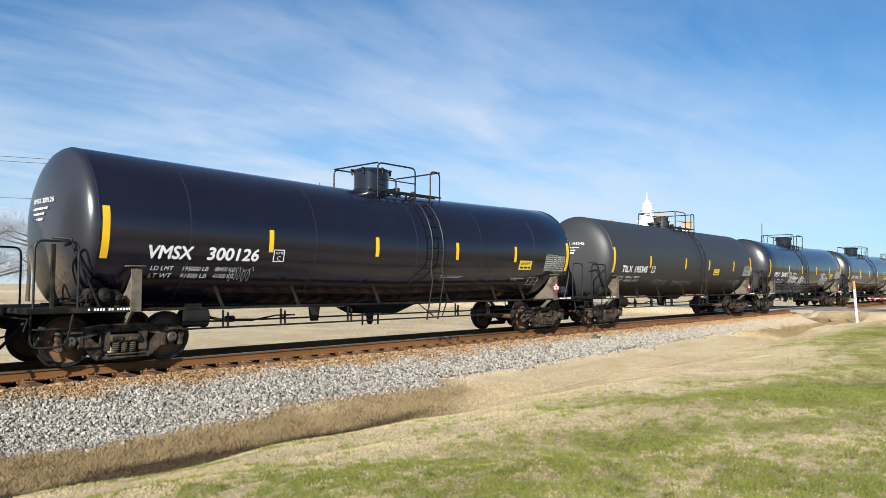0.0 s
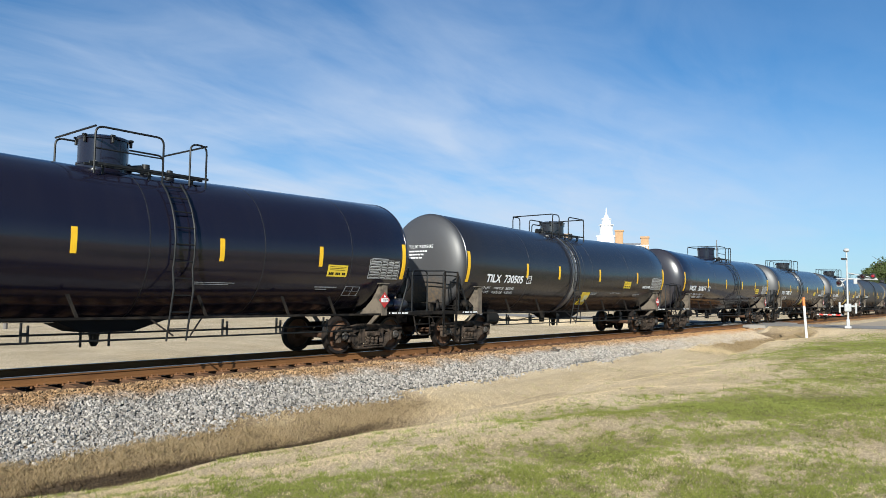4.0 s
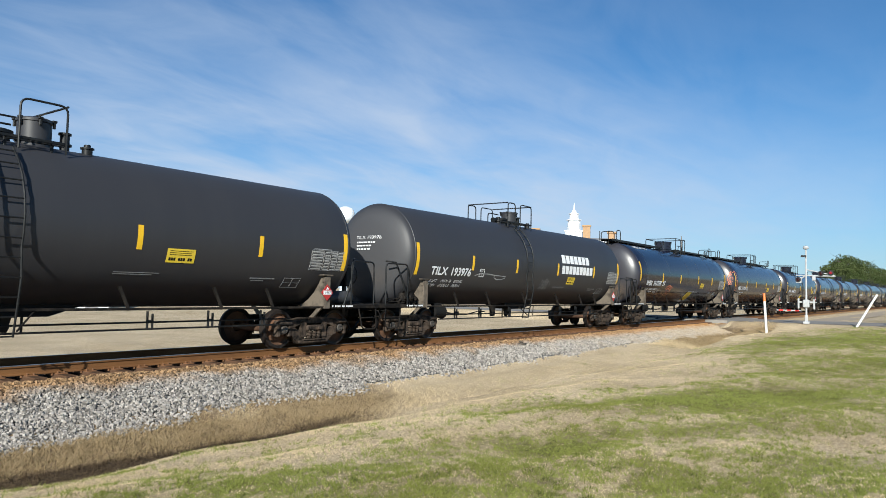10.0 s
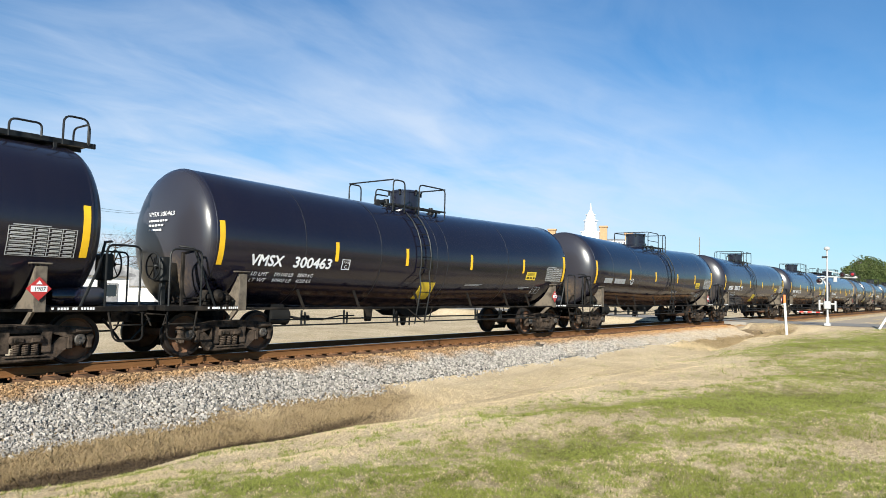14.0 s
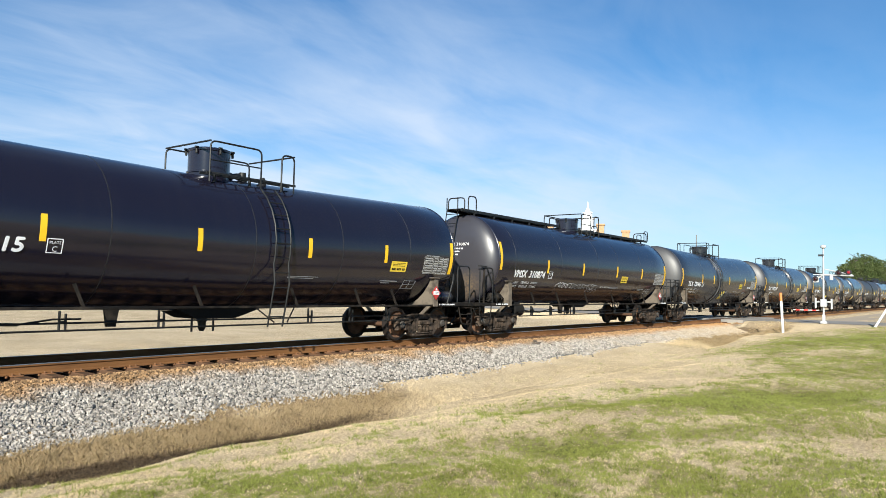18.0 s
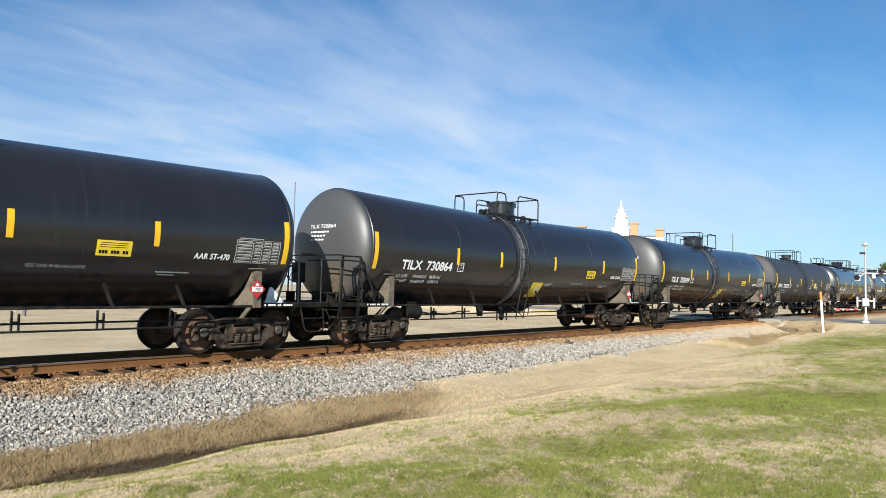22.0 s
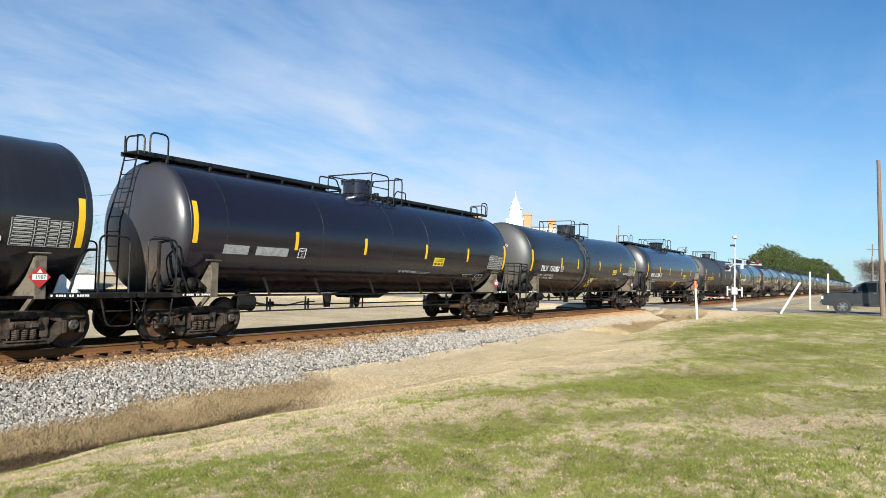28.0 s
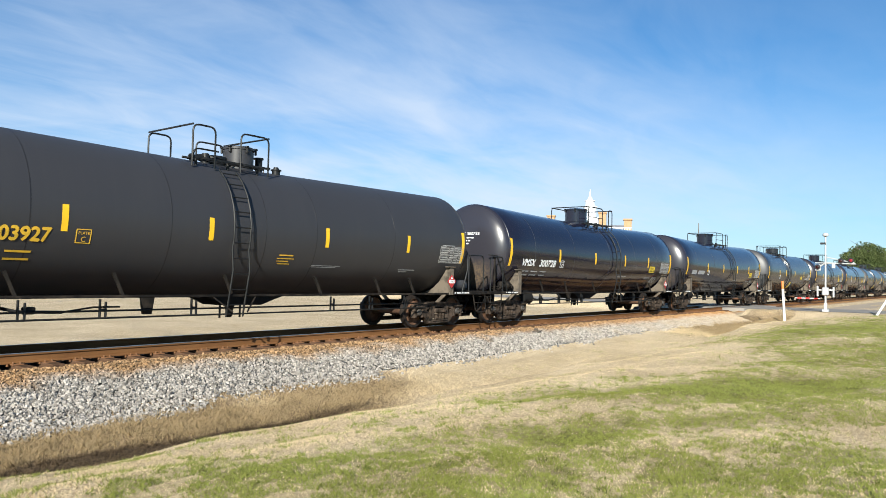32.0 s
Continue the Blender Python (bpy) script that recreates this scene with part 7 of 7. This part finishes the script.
def house(x, y, sx_, sy_, h, turn, label, wall, roof=M_ROOF):
    z = float(ground_z(x, y))
    b = thing("house", (x, y, z), label, "house", "houses beyond the field", turn=turn)
    part("wall", Shape().box((0, 0, h / 2), (sx_, sy_, h), 0.03), wall, b)
    part("roof", Shape().prism([(-sx_ / 2 - 0.4, h), (sx_ / 2 + 0.4, h), (sx_ / 2 + 0.4, h + 0.15), (0, h + sx_ * 0.18), (-sx_ / 2 - 0.4, h + 0.15)], (0, 0, 0), (1, 0, 0), (0, 0, 1), sy_ + 0.7), roof, b)
    for i in range(3):
        w = part("window", Shape().box((-sx_ / 2 + sx_ * (i + 0.5) / 3, -sy_ / 2 - 0.02, h * 0.55), (0.95, 0.10, 1.1), 0.02), M_WPAINT, b)
        part("pane", Shape().box((-sx_ / 2 + sx_ * (i + 0.5) / 3, -sy_ / 2 - 0.08, h * 0.55), (0.75, 0.04, 0.9)), M_GLASS, w)
    part("door", Shape().box((sx_ * 0.34, -sy_ / 2 - 0.03, 1.02), (0.92, 0.08, 2.04), 0.02), M_ROOF, b)
    return b


house(26.3, 46.5, 8.6, 9, 2.6, -6, "small white wooden house with a grey roof", M_WPAINT)
house(10.0, 50.0, 11, 8, 3.1, -10, "long white building across the field", M_WPAINT)
house(40.0, 64.0, 15, 6, 1.7, -30, "long low white shed under bare trees", M_WPAINT)


def utility_pole(x, y, h, r, label, arms=True, turn=0.0, lean=(0.02, 0.0), wood=M_WOOD):
    z = float(ground_z(x, y)) - 0.3
    p = thing("utility_pole", (x, y, z), label, "utility pole", turn=turn)
    part("pole", Shape().tube([(0, 0, 0), (lean[0] * 0.5, lean[1] * 0.5, h * 0.5), (lean[0], lean[1], h + 0.3)], [r, r * 0.85, r * 0.65], 12), wood, p)
    if arms:
        part("cross_arm", Shape().box((0, 0, h - 0.5), (0.10, 1.5, 0.10), 0.01), M_WOOD, p)
        for yy in (-0.68, -0.34, 0.34, 0.68):
            part("insulator", Shape().lathe((0, yy, h - 0.44), (0, 0, 1), [(0, 0.03), (0.06, 0.06), (0.12, 0.05), (0.16, 0.0)], 8), M_GREYT, p)
        part("transformer", Shape().lathe((-0.28, 0, h - 2.2), (0, 0, 1), [(0, 0.14), (0.05, 0.17), (0.62, 0.17), (0.66, 0.1), (0.72, 0.0)], 12), M_GREYT, p)
    return p


utility_pole(14.9, 28.2, 9.0, 0.11, "grey wooden utility pole beyond the track", arms=False)
utility_pole(28.0, 45.0, 8.3, 0.10, "wooden utility pole with a cross-arm by the houses", turn=30)
utility_pole(50.6, 60.2, 11.8, 0.10, "distant wooden utility pole")
utility_pole(46.5, -14.42, 8.75, 0.15, "tall bare wooden pole beside the road", arms=False, lean=(-0.12, 0.20), wood=M_WOODB)
utility_pole(120.0, -13.3, 8.0, 0.14, "far utility pole with a cross-arm")
utility_pole(104.7, 19.4, 10.8, 0.09, "slim pole with a lamp bracket", arms=False)
utility_pole(73.6, 80.5, 19.0, 0.12, "slim steel radio mast far off", arms=False)


def sagging(a, b, sag):
    a, b = Vector(a), Vector(b)
    return [a.lerp(b, i / 12) - Vector((0, 0, sag * 4 * (i / 12) * (1 - i / 12))) for i in range(13)]


for dy, zz in ((-0.9, 8.3), (0.9, 8.3), (0.0, 6.2)):
    solo("power_line", Shape().tube(sagging((-40, 34 + dy, zz), (14.9, 28.2 + dy, zz), 0.7), 0.012, 5).tube(sagging((14.9, 28.2 + dy, zz), (28.0, 45.0 + dy, zz - 0.6), 0.5), 0.012, 5).tube(sagging((28.0, 45.0 + dy, zz - 0.6), (50.6, 60.2 + dy, zz + 2.6), 0.6), 0.012, 5), M_WIRE, "thin black overhead wire between poles", "wire", "wires between the poles")


def water_tower(x, y):
    w = thing("water_tower", (x, y, -0.5), "white elevated water tank on a stem", "water tower")
    part("tank", Shape().lathe((0, 0, 22.0), (0, 0, 1), [(0, 0.9), (0.7, 2.3), (1.6, 2.8), (3.6, 2.8), (4.6, 2.2), (5.2, 0.9), (5.3, 0.0)], 28), M_TANKW, w)
    part("stem", Shape().lathe((0, 0, 0), (0, 0, 1), [(0, 1.6), (2.5, 0.9), (22.2, 0.9)], 16), M_TANKW, w)


water_tower(157.0, 139.8)

M_BARK = material("grey_bark", (0.11, 0.09, 0.075), 0.9, second=(0.06, 0.05, 0.045), scale=4)
M_PINE = material("pine_needles", (0.045, 0.066, 0.020), 0.9, spec=0.1, second=(0.085, 0.10, 0.038), scale=0.35, lo=0.4, hi=0.65)
M_LEAFB = material("bare_twigs", (0.17, 0.135, 0.105), 0.9, second=(0.12, 0.10, 0.085), scale=0.5)


def tree(x, y, h, spread, seed, label, leaf, count, size, name="tree"):
    """Tapered trunk, forked limbs and a loose crown of small leaf clumps."""
    r = random.Random(seed)
    z = float(ground_z(x, y)) - 0.1
    t = thing(name, (x, y, z), label, "tree", "trees behind the crossing")
    limbs = Shape()
    limbs.tube([(0, 0, 0), (0.1, 0.05, h * 0.3), (0.0, 0.1, h * 0.62), (0.1, 0, h * 0.93)], [h * 0.028, h * 0.022, h * 0.014, 0.03], 8)
    tips = []
    for i in range(13):
        a, lv = r.uniform(0, 6.28), r.uniform(0.25, 0.85)
        ln = spread * r.uniform(0.5, 1.0) * (1.15 - abs(lv - 0.5))
        s = Vector((0.05, 0.05, h * lv))
        m = s + Vector((math.cos(a) * ln * 0.5, math.sin(a) * ln * 0.5, h * 0.05))
        e = s + Vector((math.cos(a) * ln, math.sin(a) * ln, h * r.uniform(0.04, 0.16)))
        limbs.tube([s, m, e], [h * 0.011, h * 0.007, 0.02], 5)
        tips += [m, e, e, s.lerp(e, 0.75)]
    tips += [Vector((0, 0, h * 0.93)), Vector((0, 0, h * 0.85))]
    part("trunk", limbs, M_BARK, t)
    v, f = [], []
    for i in range(count):
        c = r.choice(tips)
        q = c + Vector((r.gauss(0, 1), r.gauss(0, 1), r.gauss(0, 0.62))) * spread * 0.20
        if leaf is M_PINE:
            # full, rounded crown of needle tufts with an uneven skin
            d = Vector((r.gauss(0, 1), r.gauss(0, 1), r.gauss(0, 1))).normalized()
            lump = 0.86 + 0.14 * math.sin(d.x * 5 + seed) * math.cos(d.y * 6 - seed) + 0.06 * math.sin(d.z * 11 + seed)
            k = (0.55 + 0.45 * r.random() ** 0.4) * lump
            q = Vector((d.x * spread * k, d.y * spread * k, h * 0.60 + d.z * h * 0.40 * k))
        s = size * r.uniform(0.5, 1.3)
        n = Vector((r.gauss(0, 1), r.gauss(0, 1), r.gauss(0, 1))).normalized()
        u = n.orthogonal().normalized()
        w = n.cross(u)
        if leaf is M_LEAFB:
            # thin twigs that spray up and outwards
            u = (Vector((q.x, q.y, 0)).normalized() * 0.7 + Vector((r.gauss(0, 0.5), r.gauss(0, 0.5), 0.8 + r.gauss(0, 0.4)))).normalized()
            w = u.orthogonal().normalized()
            s *= 3.0
            for k2 in range(3):
                q2 = q + Vector((r.gauss(0, 1), r.gauss(0, 1), r.gauss(0, 1))) * spread * 0.10
                o = len(v)
                v += [q2 + w * 0.016, q2 - w * 0.016, q2 + (u + n * 0.4 * (k2 - 1)) * s]
                f.append((o, o + 1, o + 2))
            continue
        o = len(v)
        v += [q + u * s, q + w * s * 0.7, q - u * s * 0.8 + n * s * 0.3, q - w * s * 0.7]
        f += [(o, o + 1, o + 2), (o, o + 2, o + 3)]
    part("crown", Shape().add(v, f), leaf, t, smooth=0)
    return t


tr = random.Random(77)
# a belt of pines along the north side of the track
for i, (x, h) in enumerate(((172, 7.4), (182, 10.2), (194, 12.4), (208, 13.7), (224, 14.2), (241, 14.0), (260, 13.4), (280, 12.6), (303, 12.2))):
    tree(x + tr.uniform(-3, 3), 9.6 + tr.uniform(-0.8, 2.2), h + tr.uniform(-0.5, 0.5), 4.6 + 0.012 * (x - 172), 100 + i, "dense dark green pine beside the railway", M_PINE, 6000, 0.19)
for i in range(7):
    tree(345 + i * 42 + tr.uniform(-8, 8), 11.0 + tr.uniform(-1, 3), (15.2, 16.4, 16.8, 15.5, 14.0, 12.8, 11.5)[i] + tr.uniform(-0.6, 0.6), 6.8, 200 + i, "distant dark green pine beside the railway", M_PINE, 3600, 0.32)
for i in range(4):
    tree(250 + i * 6, -12.0 - i * 4.2, tr.uniform(8.2, 9.6), 5.2, 300 + i, "bare winter tree with fine grey twigs", M_LEAFB, 3200, 0.30)
for i in range(7):
    tree(4 + i * 8.5 + tr.uniform(-2, 2), 66 + i * 3 + tr.uniform(-4, 4), tr.uniform(7.5, 9.5), 4.0, 400 + i, "bare winter tree behind the houses", M_LEAFB, 1300, 0.24)
for i in range(5):
    tree(112 + i * 5, 12 - i * 0.6, tr.uniform(4.0, 4.6), 2.4, 500 + i, "bare brown tree beyond the crossing", M_LEAFB, 1000, 0.24)

# ---- pickup waiting at the crossing ----
M_CARP = material("dark_grey_metallic_paint", (0.030, 0.034, 0.042), 0.30, metal=0.3, coat=0.7, second=(0.024, 0.027, 0.033), scale=2.0)
M_TINT = material("tinted_car_glass", (0.006, 0.007, 0.008), 0.05, spec=0.25)
M_TYRE = material("tyre_rubber", (0.02, 0.02, 0.021), 0.85)
M_ALLOY = material("alloy_rim", (0.5, 0.5, 0.52), 0.3, metal=0.9)
M_CHROME = material("chrome", (0.7, 0.7, 0.72), 0.15, metal=1.0)
M_LAMP = material("headlight_glass", (0.6, 0.62, 0.65), 0.1)


def pickup(x, y, turn):
    z = float(ground_z(x, y)) + 0.02
    p = thing("pickup_truck", (x, y, z), "dark grey pickup truck waiting at the crossing", "pickup truck", turn=turn)
    # lower body: bonnet, doors and bed, front at +x
    low = [(2.88, 0.48), (2.97, 0.72), (2.96, 1.02), (2.86, 1.15), (2.45, 1.23), (1.62, 1.28), (-1.15, 1.30), (-2.88, 1.31), (-2.95, 1.25), (-2.95, 0.66), (-2.45, 0.50), (2.5, 0.44)]
    n, half = len(low), 0.97
    rings = [(-half + 0.06, 0.05), (-half, 0.0), (half, 0.0), (half - 0.06, 0.05)]
    v = [(x, y, z - (inset if z > 1.0 else -inset)) for y, inset in rings for x, z in low]
    f = [tuple(j * n + i for i in range(n))[::(1 if j else -1)] for j in (0, 3)]
    f += [(j * n + i, j * n + (i + 1) % n, (j + 1) * n + (i + 1) % n, (j + 1) * n + i) for j in range(3) for i in range(n)]
    sh = Shape().add(v, f)
    part("body", sh, M_CARP, p, smooth=25)
    # cab that leans in towards the roof
    def side_y(z):
        return 0.94 - 0.24 * (z - 1.27) / 0.68
    cab = [(1.62, 1.26), (0.92, 1.80), (0.62, 1.92), (0.10, 1.96), (-0.72, 1.95), (-1.00, 1.88), (-1.20, 1.26)]
    n = len(cab)
    v = [(x, s * side_y(z), z) for s in (-1, 1) for x, z in cab]
    part("cab", Shape().add(v, [tuple(range(n)), tuple(range(n, 2 * n))[::-1]] + [(i, i + n, (i + 1) % n + n, (i + 1) % n) for i in range(n)]), M_CARP, p, smooth=25)
    for s in (-1, 1):
        yy = s * 0.955
        for pane in ([(1.36, 1.33), (0.86, 1.72), (0.60, 1.83), (0.12, 1.86), (0.12, 1.33)], [(0.03, 1.33), (0.03, 1.86), (-0.70, 1.85), (-0.90, 1.79), (-1.06, 1.33)]):
            m = len(pane)
            part("side_window", Shape().add([(x, s * (side_y(z) + d), z) for d in (0.008, -0.01) for x, z in pane], [tuple(range(m)), tuple(range(m, 2 * m))[::-1]] + [(i, (i + 1) % m, (i + 1) % m + m, i + m) for i in range(m)]), M_TINT, p, "dark tinted side window")
        for xx in (1.42, 0.08, -1.10):
            part("door_seam", Shape().box((xx, s * 0.971, 0.92), (0.014, 0.006, 0.70)), M_BLK, p)
        part("rocker_panel", Shape().box((0.05, s * 0.96, 0.53), (2.6, 0.05, 0.14), 0.02), M_BLK, p)
        part("door_handle", Shape().box((0.22, yy + s * 0.02, 1.22), (0.2, 0.03, 0.04), 0.008).box((-0.85, yy + s * 0.02, 1.22), (0.2, 0.03, 0.04), 0.008), M_CHROME, p)
        part("mirror", Shape().box((1.12, s * 1.10, 1.40), (0.14, 0.22, 0.24), 0.04), M_CARP, p)
        for xx in (1.85, -1.85):
            part("wheel_arch", Shape().lathe((xx, s * 0.95, 0.42), (0, s, 0), [(0, 0.47), (0.03, 0.47), (0.032, 0.0)], 28), M_BLK, p)
            w = part("wheel", Shape().lathe((xx, s * 0.87, 0.41), (0, s, 0), [(-0.13, 0.30), (-0.12, 0.39), (-0.06, 0.41), (0.06, 0.41), (0.12, 0.39), (0.135, 0.30), (0.12, 0.27), (0.12, 0.0)], 30), M_TYRE, p, "black tyre")
            rim = Shape().lathe((xx, s * 0.995, 0.41), (0, s, 0), [(0, 0.27), (0.01, 0.255), (-0.03, 0.24), (-0.035, 0.20)], 28, cap=False)
            for i in range(6):
                a = math.pi * i / 3
                rim.box((xx + 0.13 * math.cos(a), s * 0.995, 0.41 + 0.13 * math.sin(a)), (0.25, 0.035, 0.055), 0.01, Euler((0, -a, 0)).to_matrix())
            part("rim", rim, M_ALLOY, w, "silver alloy rim")
        part("headlight", Shape().box((2.90, s * 0.76, 0.92), (0.14, 0.34, 0.22), 0.03), M_LAMP, p)
        part("fog_lamp", Shape().lathe((2.93, s * 0.7, 0.60), (1, 0, 0), [(0, 0.06), (0.03, 0.05)], 12), M_LAMP, p)
    part("windscreen", Shape().prism([(1.55, 1.335), (0.97, 1.785), (0.95, 1.765), (1.53, 1.315)], (0.02, 0, 0.014), (1, 0, 0), (0, 0, 1), 1.36), M_TINT, p)
    part("grille", Shape().box((2.96, 0, 0.92), (0.04, 1.1, 0.26), 0.02), M_BLK, p)
    part("bumper", Shape().box((2.96, 0, 0.60), (0.16, 1.85, 0.22), 0.05), M_CHROME, p)
    return p


pickup(48.95, -14.2, 92)


def motions():
    """Roll the train past: every car, and the wheels of those that come near."""
    steps = [i * 0.5 for i in range(65)]
    for car, c in zip(cars, CENTRES):
        walk(car, [(t, pose(c + rolled(t), 0, 0)) for t in steps])
    fine = [i / 30 for i in range(961)]
    for car, c in zip(cars, CENTRES):
        near_t = [t for t in fine if -14.0 < c + rolled(t) < 42.0]
        if len(near_t) < 3:
            continue
        spin = sorted({0.0, 32.0, *near_t})
        for truck_part in car.children:
            if not truck_part.name.startswith("wheel_truck"):
                continue
            for ws in truck_part.children:
                if ws.name.startswith("wheelset"):
                    p = ws.matrix_basis.translation.copy()
                    rows = []
                    for t in spin:
                        u = min(max(t, near_t[0]), near_t[-1])
                        rows.append((t, pose(p.x, p.y, p.z, 0, math.degrees(rolled(u) / 0.461), 0)))
                    walk(ws, rows)


motions()
